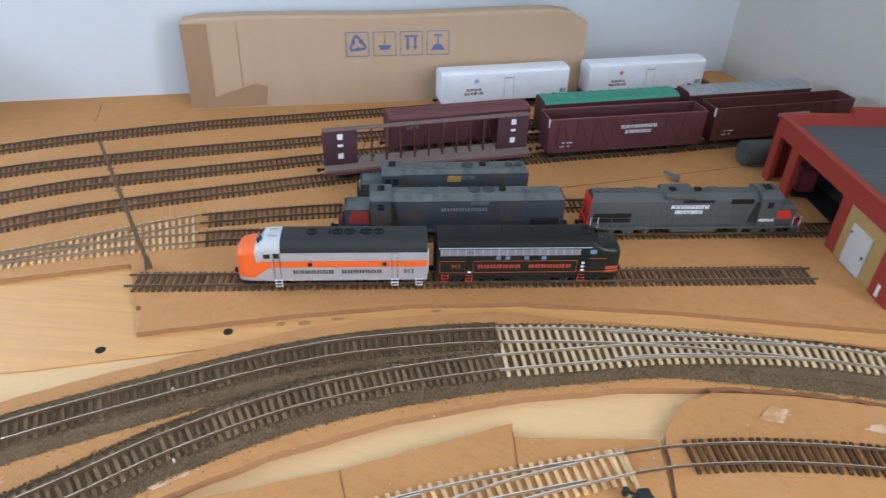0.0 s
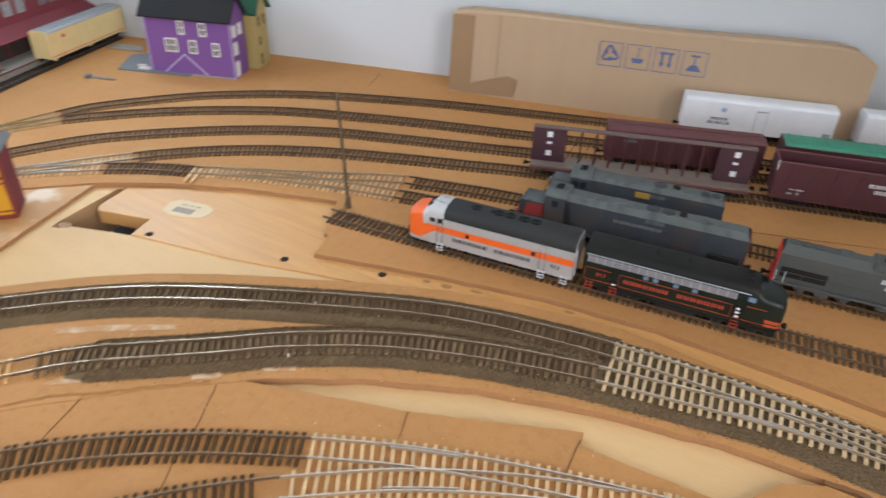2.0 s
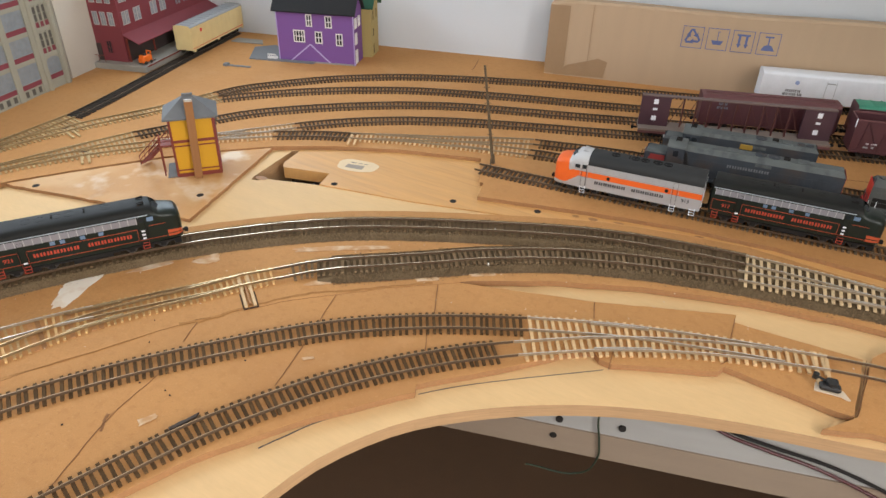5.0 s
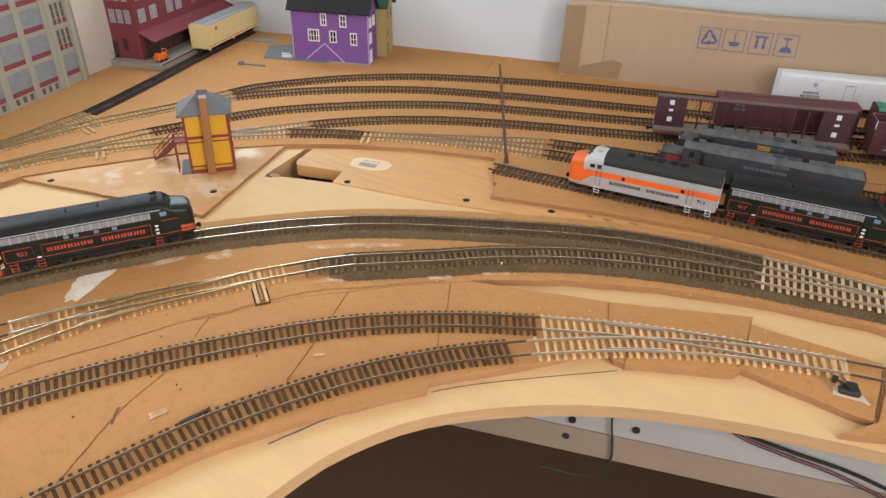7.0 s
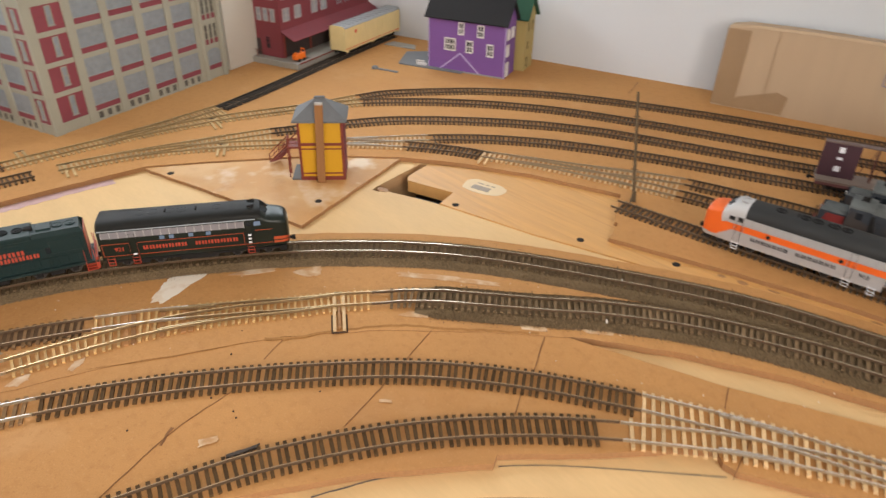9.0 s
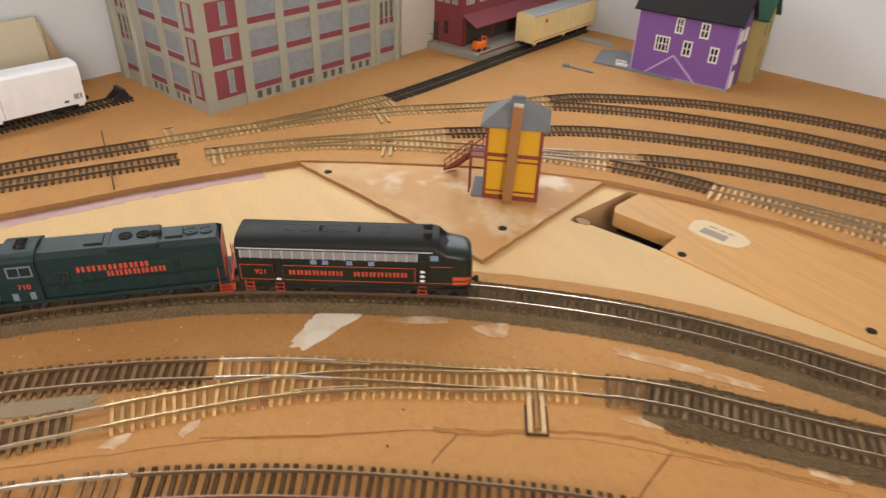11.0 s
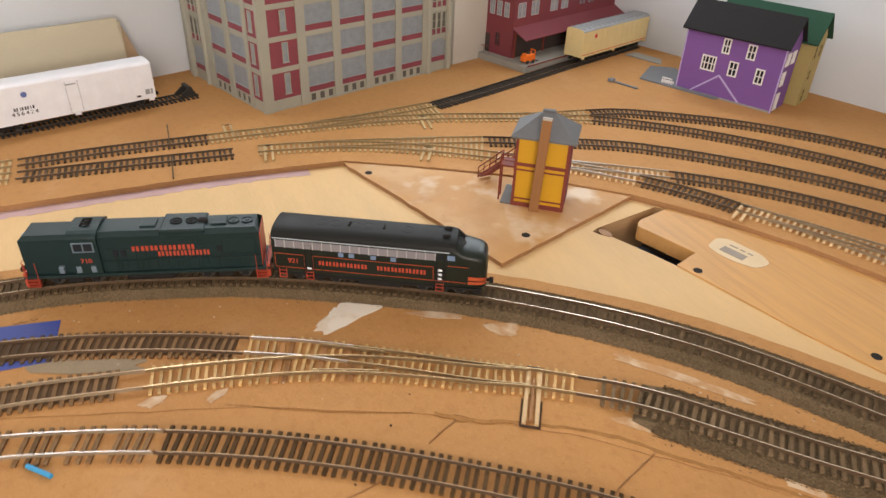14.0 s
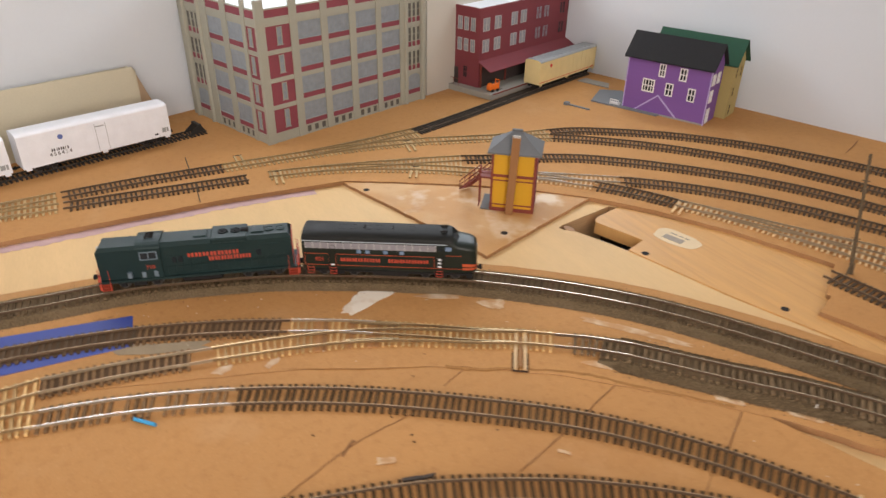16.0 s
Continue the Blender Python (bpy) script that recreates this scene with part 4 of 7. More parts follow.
        if s < 0:
            letters(ob, (7, 7), -0.047 if bright else -0.0490, 0.0385, 0.0163 if bright else 0.0172 + up, 0.0040, y, lm)
            text_part(ob, number, -0.0690, 0.0163 if bright else 0.0172 + up, 0.0040, y - 0.0001, lm)
        else:
            letters(ob, (7, 7), -0.045, 0.036, 0.0163 if bright else 0.0172 + up, 0.0040, y, lm)
            text_part(ob, number, -0.0690, 0.0163 if bright else 0.0172 + up, 0.0040, y + 0.0001, lm)
        # windscreen panes and marker lights
        bm = bx(-0.0035, 0.0035, -0.0045, 0.0045, -0.0002, 0.0003, 0.0002)
        pane = part("windscreen", bm, GLASS, ob)
        pane.matrix_local = Matrix.Translation((0.0640, s * 0.0068, 0.0466)) @ Matrix.Rotation(s * radians(14), 4, "Z") @ Matrix.Rotation(radians(50), 4, "Y") @ Matrix.Rotation(s * radians(-14), 4, "X")
    fans = (-0.048, -0.037, -0.022, -0.011, 0.021)
    for x in fans if not bright else (-0.042, -0.031, -0.016, -0.005, 0.018):
        fan(ob, x, 0, 0.0504 if bright else 0.0500, 0.0050, FAN_DARK if bright else ROOF_BLACK)
    for x in (-0.0268, 0.0012):
        part("exhaust_cap", bx(x, x + 0.0016, -0.003, 0.003, 0.0500, 0.0518, 0.0004), DARK_UNDER, ob)
    bm = bmesh.new()
    for s in (-1, 1):
        rod((0.049, s * 0.006, 0.0512), (0.0555, s * 0.006, 0.0518), 0.0006, bm, 8, 0.0013)
        rod((0.050, s * 0.006, 0.0500), (0.050, s * 0.006, 0.0514), 0.0004, bm, 6)
    part("horn", bm, SILVER_P if bright else DARK_UNDER, ob)
    part("headlight", rod((0.0800, 0, 0.0335), (0.0858, 0, 0.0335), 0.0024, seg=16), SILVER_P, ob)
    part("pilot", prism([(-0.0125, 0.0025), (0.0125, 0.0025), (0.014, 0.0095), (-0.014, 0.0095)], 0.0760, 0.0825, "x"), DARK_UNDER, ob)
    part("fuel_tank", bx(-0.018, 0.018, -0.0145, 0.0145, 0.0028, 0.0088, 0.0012), DARK_UNDER, ob)
    part("underframe", bx(-0.084, 0.078, -0.0150, 0.0150, 0.0072, 0.0095), DARK_UNDER, ob)
    if not bright:
        part("diaphragm", bx(-0.0882, -0.0856, -0.0085, 0.0085, 0.0110, 0.0420, 0.0006), DARK_UNDER, ob)
    else:
        for s in (-1, 1):
            part("end_handrail", rod((-0.0868, s * 0.012, 0.012), (-0.0868, s * 0.012, 0.040), 0.0004, seg=6), WHITE_P, ob)
    truck(ob, 0.050), truck(ob, -0.052)
    coupler(ob, 0.0830, 1), coupler(ob, -0.0855, -1)
    return ob


def hood_unit(m4, label, body, top, L, cab, nose_h, nose_m, rail_m, axles=3, high=0.047, end_m=None, words=((8, 7),), letter_m=None, number=None, wide=0.0128,
              blister=True, rad=(0.021, 0.008, 0.026), tail=0.016, lead=0.014, stagger=False, letter_x=(-0.01, 0.04), letter_z=(0.031, 0.025), lens=0.0045, fuel=None, grab_m=None, nose_patch=None, fans=None, side_fans=3, number_bars=0, slots=(), slope=0.0035, well=False):
    """A hood diesel: deck, long hood with a chamfered roof, cab, short hood, fans, rails, steps and trucks. The cab stands cab metres from the middle."""
    ob = thing("diesel_locomotive", label, "locomotive", m4, "locomotives")
    h = L / 2
    s = 1 if cab > 0 else -1
    fuel = fuel or DARK_UNDER
    part("deck", bx(-h + 0.004, h - 0.004, -0.0172, 0.0172, 0.0098, 0.0122, 0.0003), body, ob)
    grab_m = grab_m or rail_m
    for e in (-1, 1):
        part("end_plate", bx(min(e * (h - 0.004), e * (h - 0.006)), max(e * (h - 0.004), e * (h - 0.006)), -0.0165, 0.0165, 0.0030, 0.0150), end_m or body, ob)
    c0, c1 = cab - 0.0105, cab + 0.0105

    def hood(x0, x1, w, z1, name, m, ch=0.0035):
        prof = [(-w, 0.0120), (w, 0.0120), (w, z1 - ch), (w - ch, z1), (-w + ch, z1), (-w, z1 - ch)]
        bm = prism(prof, min(x0, x1), max(x0, x1), "x")
        for v in bm.verts:
            if abs(v.co.x - x1) < 1e-6 and v.co.z > z1 - ch * 0.5:
                v.co.x += 0.0032 if x1 < x0 else -0.0032
        for f in bm.faces:
            if f.calc_center_median().z > z1 - ch * 0.9:
                f.material_index = 1
        return part(name, bm, (m, top), ob)
    far = -s * (h - tail)
    near = s * (h - lead)
    long_hood = hood(c0 if s > 0 else c1, far, wide, high, "long_hood", body, slope)
    hood(c1 if s > 0 else c0, near, wide - 0.0006, nose_h, "short_hood", nose_m or body, 0.0030)
    if well:
        e = c0 if s > 0 else c1
        for g in (-1, 1):
            y = g * (wide + 0.0004)
            out = [(e - s * 0.0085, 0.0160), (e - s * 0.0005, 0.0160), (e - s * 0.0005, high - 0.0070), (e - s * 0.0030, high - 0.0070)]
            part("intake_box", prism(out, min(y, y + g * 0.0012), max(y, y + g * 0.0012), "y"), BLACK, long_hood, "black intake box behind the cab")
    # cab with an arched roof
    prof = [(-0.0160, 0.0120), (0.0160, 0.0120), (0.0160, high - 0.003)] + [(0.0160 * math.cos(a), high - 0.003 + 0.0050 * math.sin(a)) for a in (0.5, 1.0, 1.57, 2.14, 2.64)] + [(-0.0160, high - 0.003)]
    part("cab", prism(prof, c0, c1, "x"), (body,), ob)
    part("cab_roof", prism([(0.0166 * math.cos(a), high - 0.0027 + 0.0053 * math.sin(a)) for a in np.linspace(0, math.pi, 11)], c0 - 0.0006, c1 + 0.0006, "x"), top, ob)
    for y in (-0.0161, 0.0161):
        for x0, x1 in ((cab - 0.0075, cab - 0.0010), (cab + 0.0005, cab + 0.0070)) if axles == 2 else ((cab - 0.0030, cab + 0.0030),):
            g = 1 if y > 0 else -1
            part("cab_window", bx(x0, x1, min(y, y + g * 0.0003), max(y, y + g * 0.0003), high - 0.0135, high - 0.0065), GLASS, ob)
    ends = c1 if s > 0 else c0
    for y in (-0.0075, 0.0075):
        part("windscreen", bx(min(ends, ends + s * 0.0004), max(ends, ends + s * 0.0004), y - 0.0045, y + 0.0045, high - 0.0120, high - 0.0055), GLASS, ob)
    # doors, louvres and panels of the hood
    lo, hi = min(far, c0 if s > 0 else c1), max(far, c0 if s > 0 else c1)
    for g in (-1, 1):
        y = g * wide
        nd = int((hi - lo) / 0.0078)
        for i in range(nd):
            x = lo + 0.004 + i * 0.0078
            if x + 0.0070 < hi:
                part("hood_door", bx(x, x + 0.0070, min(y, y + g * 0.0003), max(y, y + g * 0.0003), 0.0140, high - 0.0135, 0.0002), body, long_hood)
        xr = lo + 0.004 if s > 0 else hi - 0.004 - rad[2]
        bm = bx(xr, xr + rad[2], min(y, y + g * 0.0006), max(y, y + g * 0.0006), high - rad[0], high - rad[1], 0.0003)
        part("radiator_grille", bm, DARK_UNDER if axles == 3 else body, long_hood)
        xm = (lo + hi) / 2
        part("louvre_panel", bx(xm - 0.008, xm + 0.010, min(y, y + g * 0.0005), max(y, y + g * 0.0005), high - 0.0100, high - 0.0062, 0.0002), top, long_hood)
    if blister:
        xm = lo + (hi - lo) * 0.52
        proud = top is not SOOT_TOP
        bw, bh = (wide + 0.0004, 0.0012) if proud else (wide - slope - 0.0006, 0.0005)
        part("brake_blister", bx(xm - 0.017, xm + 0.017, -bw, bw, high - (0.0045 if proud else 0.0010), high + bh, min(0.0012, bh)), top, long_hood)
        for fx, fr in (fans if fans is not None else ((-0.006, 0.0048), (0.006, 0.0048))):
            fan(ob, xm + fx, 0, high + (0.0014 if proud else 0.0006), fr, DARK_UNDER if top is LARK else SOOT if top is SOOT_TOP else FAN_DARK)
    for x0, x1, z0, z1 in slots:
        for g in (-1, 1):
            y = g * wide
            part("intake_grille", bx(x0, x1, min(y, y + g * 0.0007), max(y, y + g * 0.0007), z0, z1, 0.0002), DARK_UNDER, long_hood)
    for i in range(side_fans):
        fan(ob, lo + 0.010 + i * 0.0105 if s > 0 else hi - 0.010 - i * 0.0105, 0, high + 0.0004, 0.0046, SOOT if top is SOOT_TOP else top)
    for q in (0.30, 0.74):
        x = lo + (hi - lo) * q
        part("roof_hatch", bx(x - 0.006, x + 0.006, -0.006, 0.006, high - 0.0004, high + 0.0014, 0.0004), top, ob)
    part("exhaust_cap", bx(lo + (hi - lo) * 0.64 - 0.0035, lo + (hi - lo) * 0.64 + 0.0035, -0.0025, 0.0025, high - 0.0004, high + 0.0030, 0.0005), DARK_UNDER, ob)
    bm = bmesh.new()
    for y in (-0.004, 0.0, 0.004):
        rod((cab - 0.003, y, high + 0.0036), (cab + 0.004, y, high + 0.0036), 0.0005, bm, 6, 0.0012)
    bx(cab - 0.003, cab - 0.002, -0.005, 0.005, high + 0.001, high + 0.0036, bm=bm)
    part("horn", bm, DARK_UNDER, ob)
    part("headlight", rod((near, 0, nose_h - 0.0055), (near + s * 0.0012, 0, nose_h - 0.0055), 0.0022, seg=12), SILVER_P, ob)
    # handrails along the walkway and steps at the corners
    for g in (-1, 1):
        y = g * 0.0168
        bm = bmesh.new()
        a, b = (lo, c0) if s > 0 else (c1, hi)
        rod((a, y, 0.0235), (b, y, 0.0235), 0.00028, bm, 6)
        for i in range(9):
            x = a + (b - a) * i / 8
            rod((x, y, 0.0120), (x, y, 0.0235), 0.00025, bm, 6)
        part("side_handrail", bm, body, ob)
        for e in (-1, 1):
            x = e * (h - 0.0105)
            bm = bmesh.new()
            for z in (0.0030, 0.0060, 0.0090):
                bx(x - 0.0042, x + 0.0042, y - 0.0016, y + 0.0016, z, z + 0.0006, bm=bm)
            for dx in (-0.0042, 0.0042):
                bx(x + dx - 0.0003, x + dx + 0.0003, y - 0.0016, y + 0.0016, 0.0025, 0.0120, bm=bm)
            part("corner_steps", bm, rail_m, ob)
            bm = rod((x - 0.004, y, 0.012), (x - 0.004, y, 0.0245), 0.0003, seg=6)
            rod((x + 0.004, y, 0.012), (x + 0.004, y, 0.0245), 0.0003, bm, 6)
            part("corner_handrail", bm, grab_m, ob)
    for e in (-1, 1):
        bm = bmesh.new()
        x = e * (h - 0.0048)
        rod((x, -0.0155, 0.0245), (x, 0.0155, 0.0245), 0.0003, bm, 6)
        for y in (-0.0155, -0.006, 0.006, 0.0155):
            rod((x, y, 0.012), (x, y, 0.0245), 0.0003, bm, 6)
        part("end_handrail", bm, rail_m, ob)
    part("fuel_tank", bx(-0.026 if axles == 3 else -0.019, 0.026 if axles == 3 else 0.019, -0.0145, 0.0145, 0.0028, 0.0098, 0.0022), fuel, ob)
    if axles == 3:
        truck(ob, h - 0.050, 3, 0.0185, frame_m=fuel), truck(ob, -h + 0.050, 3, 0.0185, frame_m=fuel)
    else:
        truck(ob, h - 0.040, 2), truck(ob, -h + 0.040, 2)
    coupler(ob, h - 0.004, 1), coupler(ob, -h + 0.004, -1)
    if letter_m:
        for g in (-1, 1):
            y = g * (wide + 0.0003)
            for row, n in enumerate(words):
                w = letter_x[1] - letter_x[0]
                u, v = ((0.0, 0.82), (0.32, 1.0))[row] if stagger else ((0.0, 1.0), (0.12, 0.86))[row]
                letters(ob, n, letter_x[0] + u * w, letter_x[0] + v * w, letter_z[row], lens, y, letter_m)
            if number_bars:
                letters(ob, (number_bars,), cab - 0.0085, cab + 0.0085, 0.0175, 0.0034, g * 0.0161, letter_m, "number_bar")
            if number:
                text_part(ob, number, cab, 0.0225, 0.0038, g * 0.0163, letter_m)
    if nose_patch:
        a, b = sorted((s * (abs(near) - 0.003), (c1 if s > 0 else c0) + s * 0.0015))
        for g in (-1, 1):
            y = g * (wide - 0.0006)
            part("nose_patch", prism([(a + 0.0045 if s < 0 else a, nose_h - 0.0050), (b if s < 0 else b - 0.0045, nose_h - 0.0050), (b, 0.0185), (a, 0.0185)], min(y, y + g * 0.0003), max(y, y + g * 0.0003), "y"), nose_patch, ob)
        part("nose_front", bx(min(near, near + s * 0.0004), max(near, near + s * 0.0004), -wide + 0.004, wide - 0.004, 0.0150, nose_h - 0.004), nose_patch, ob)
    if end_m:
        bm = bmesh.new()
        e = far
        bx(min(e, e - s * 0.0005), max(e, e - s * 0.0005), -wide + 0.0003, wide - 0.0003, 0.0125, high - 0.004, bm=bm)
        part("painted_end", bm, end_m, ob)
    return ob


def freight_trucks(ob, L):
    for x in (L / 2 - 0.028, -L / 2 + 0.028):
        truck(ob, x, 2, 0.0195, 0.0050)
    coupler(ob, L / 2, 1), coupler(ob, -L / 2, -1)
    part("underframe", bx(-L / 2 + 0.001, L / 2 - 0.001, -0.008, 0.008, 0.0078, 0.0112), DARK_UNDER, ob)


def reefer(m4, label, m, roof_m, L=0.195, herald=None, words=True, door=True, stripe=None, top=0.0545, name="refrigerator_car", ribs=16, number=None):
    """A house car: body with rounded eaves, roof panels, plug door with rods, side tabs and lettering."""
    ob = thing(name, label, "railway car", m4, "freight cars")
    w, zb, zs = 0.0172, 0.0100, top - 0.0045
    prof = [(-w, zb), (w, zb), (w, zs)] + [(w * math.cos(a) ** 0.5, zs + (top - zs) * math.sin(a)) for a in (0.35, 0.75, 1.15)] + [(0, top)] + \
           [(-w * math.cos(a) ** 0.5, zs + (top - zs) * math.sin(a)) for a in (1.15, 0.75, 0.35)] + [(-w, zs)]
    bm = prism(prof, -L / 2, L / 2, "x")
    for f in bm.faces:
        c = f.calc_center_median()
        if c.z > zs + 0.0004 and abs(f.normal.x) < 0.5:
            f.material_index = 1
    part("body", bm, (m, roof_m), ob)
    for i in range(14 if ribs and not words else 0):
        x = -L / 2 + L * (i + 0.5) / 14
        part("roof_rib", bx(x - 0.0004, x + 0.0004, -w * 0.82, w * 0.82, top - 0.0012, top + 0.0003), roof_m, ob)
    for s in (-1, 1):
        y = s * w
        for i in range(ribs):
            x = -L / 2 + L * (i + 0.5) / ribs
            if abs(x - 0.004) > 0.012:
                part("side_rib", bx(x - 0.0004, x + 0.0004, min(y, y + s * 0.0003), max(y, y + s * 0.0003), zb + 0.001, zs - 0.0005), m, ob)
        if door:
            bm = bx(-0.006, 0.014, min(y, y + s * 0.0008), max(y, y + s * 0.0008), zb + 0.002, zs - 0.002, 0.0003)
            d = part("plug_door", bm, m, ob)
            for x in (-0.003, 0.011):
                part("door_rod", rod((x, y + s * 0.0011, zb + 0.002), (x, y + s * 0.0011, zs - 0.003), 0.0003, seg=6), ROOF_GREY if words else m, d)
            part("door_track", bx(-0.0065, 0.016, min(y, y + s * 0.0012), max(y, y + s * 0.0012), zb + 0.0005, zb + 0.0014), m, d)
        for x in (-L / 2 + 0.006, 0.004, L / 2 - 0.006):
            part("side_sill_tab", bx(x - 0.0035, x + 0.0035, y - 0.0006, y + 0.0006, zb - 0.0030, zb + 0.0004, 0.0004), m, ob)
        if stripe:
            part("side_stripe", bx(-L / 2 + 0.004, L / 2 - 0.001, min(y, y + s * 0.0002), max(y, y + s * 0.0002), zb + 0.0030, zb + 0.0042), stripe, ob)
        if herald:
            xh = -L / 2 + 0.052 if name == "refrigerator_car" else -L / 2 + 0.034
            xh = xh if s < 0 else -xh
            part("round_herald", rod((xh, y, zs - 0.0095), (xh, y + s * 0.0005, zs - 0.0095), 0.0033, seg=18), herald, ob)
        if words:
            x0 = -L / 2 + 0.034
            letters(ob, (4,), x0 + 0.003 if s < 0 else -x0 - 0.026, x0 + 0.026 if s < 0 else -x0 - 0.003, zb + 0.0155, 0.0040, y, BLACK_INK, "mark_bar")
            if number:
                text_part(ob, number, (x0 + 0.0145) * -s, zb + 0.0098, 0.0044, y + s * 0.0001, BLACK_INK, spread=1.5)
            else:
                letters(ob, (6,), x0 if s < 0 else -x0 - 0.029, x0 + 0.029 if s < 0 else -x0, zb + 0.0100, 0.0040, y, BLACK_INK, "number_bar")
            part("data_plate", bx(L / 2 - 0.024, L / 2 - 0.018, min(y, y + s * 0.0002), max(y, y + s * 0.0002), zb + 0.004, zb + 0.0065), BLACK_INK, ob)
            part("dimension_table", bx(L / 2 - 0.0125, L / 2 - 0.003, min(y, y + s * 0.0002), max(y, y + s * 0.0002), zb + 0.006, zb + 0.0125), ROOF_GREY, ob)
            part("small_caption", bx(-0.003, 0.009, min(y, y + s * 0.0010), max(y, y + s * 0.0010), zs - 0.0075, zs - 0.0060), ROOF_GREY, ob)
    freight_trucks(ob, L)
    return ob


def gondola(m4, label, m, L=0.214, top=0.0545):
    """A deep open-topped wood-chip car with slanting side posts."""
    ob = thing("wood_chip_car", label, "railway car", m4, "freight cars")
    w, zb, t = 0.0170, 0.0105, 0.0008
    part("floor_pan", bx(-L / 2, L / 2, -w, w, zb, zb + 0.002), m, ob)
    for s in (-1, 1):
        y = s * w
        part("side_wall", bx(-L / 2, L / 2, min(y, y - s * t), max(y, y - s * t), zb + 0.002, top), m, ob)
        part("end_wall", bx(min(s * L / 2, s * (L / 2 - t)), max(s * L / 2, s * (L / 2 - t)), -w + t, w - t, zb + 0.002, top), m, ob)
        part("top_chord", bx(-L / 2, L / 2, y - 0.0011, y + 0.0011, top - 0.0012, top + 0.0006, 0.0003), MAROON_L if m is MAROON else m, ob)
        part("end_chord", bx(s * L / 2 - 0.0010, s * L / 2 + 0.0010, -w + 0.0012, w - 0.0012, top - 0.0012, top + 0.0005, 0.0003), MAROON_L if m is MAROON else m, ob)
        part("side_sill", bx(-L / 2, L / 2, min(y, y + s * 0.0009), max(y, y + s * 0.0009), zb - 0.0008, zb + 0.0022), m, ob)
        n = 8
        for i in range(n):
            a = -L / 2 + 0.010 + (L - 0.02) * i / n
            b = a + (L - 0.02) / n
            for p, q in ((a, a + 0.004), (a + 0.004, b)):
                z0, z1 = (zb + 0.002, top - 0.001) if p == a else (top - 0.001, zb + 0.002)
                d = Vector((q - p, 0, z1 - z0))
                bm = bx(-d.length / 2, d.length / 2, -0.0005, 0.0005, -0.0006, 0.0006)
                post = part("side_post", bm, m, ob)
                post.matrix_local = Matrix.Translation(((p + q) / 2, y + s * 0.0004, (z0 + z1) / 2)) @ Matrix.Rotation(-math.atan2(d.z, d.x), 4, "Y")
        x0 = -0.012
        letters(ob, (8,), x0, x0 + 0.050, 0.0380, 0.0046, y + s * 0.0010, WHITE_P, fill=0.12)
        letters(ob, (7,), x0 + 0.007, x0 + 0.043, 0.0310, 0.0046, y + s * 0.0010, WHITE_P, fill=0.12)
        letters(ob, (2, 4), -L / 2 + 0.018, -L / 2 + 0.032, 0.0220, 0.0018, y + s * 0.0009, WHITE_P, "number_bar")
        bm = bx(-L / 2 + 0.016, -L / 2 + 0.022, min(y, y + s * 0.0009), max(y, y + s * 0.0009), 0.0165, 0.0185)
        bx(-L / 2 + 0.026, -L / 2 + 0.029, min(y, y + s * 0.0009), max(y, y + s * 0.0009), 0.0165, 0.0195, bm=bm)
        part("data_plate", bm, ROOF_GREY, ob)
    part("end_plate", bx(-L / 2 - 0.0010, -L / 2 - 0.0002, -w, -w + 0.0022, 0.0440, top + 0.0006), WHITE_P, ob)
    freight_trucks(ob, L)
    return ob


def centre_beam(m4, label, L=0.255):
    """A centre-partition flat car: deck, two solid end panels on the middle line, a truss of thin posts and a top chord."""
    ob = thing("centre_partition_car", label, "railway car", m4, "freight cars")
    w, zd, top = 0.0165, 0.0150, 0.0575
    part("deck", bx(-L / 2, L / 2, -w, w, zd - 0.0030, zd, 0.0003), DECK_GREY, ob)
    for s in (-1, 1):
        part("side_sill", bx(-L / 2, L / 2, min(s * w, s * (w - 0.0010)), max(s * w, s * (w - 0.0010)), zd - 0.0065, zd - 0.0031), MAROON_L, ob)
        x0, x1 = (s * L / 2, s * (L / 2 - 0.040))
        p = part("end_panel", bx(min(x0, x1), max(x0, x1), -0.0022, 0.0022, zd, top), PLUM, ob)
        for g in (-1, 1):
            for z, hh, ww in ((0.0465, 0.0070, 0.0062), (0.0375, 0.0032, 0.0062), (0.0225, 0.0068, 0.0066)):
                xc = s * (L / 2 - 0.020)
                y = g * 0.0023
                part("white_placard", bx(xc - ww / 2, xc + ww / 2, min(y, y + g * 0.0002), max(y, y + g * 0.0002), z, z + hh), WHITE_P, p)
    part("top_chord", bx(-L / 2, L / 2, -0.0040, 0.0040, top, top + 0.0022, 0.0003), CHORD, ob)
    n = 10
    a0, a1 = -L / 2 + 0.040, L / 2 - 0.040
    for i in range(1, n):
        x = a0 + (a1 - a0) * i / n
        part("truss_post", bx(x - 0.0010, x + 0.0010, -0.0014, 0.0014, zd, top), BROWN_RED, ob)
    w0 = (a1 - a0) / n
    for i in range(n):
        x0, x1 = a0 + w0 * i, a0 + w0 * (i + 1)
        part("truss_brace", rod((x0 if i < n / 2 else x1, 0, zd + 0.001), (x1 if i < n / 2 else x0, 0, top - 0.001), 0.00045, seg=6), BROWN_RED, ob)
    freight_trucks(ob, L)
    return ob


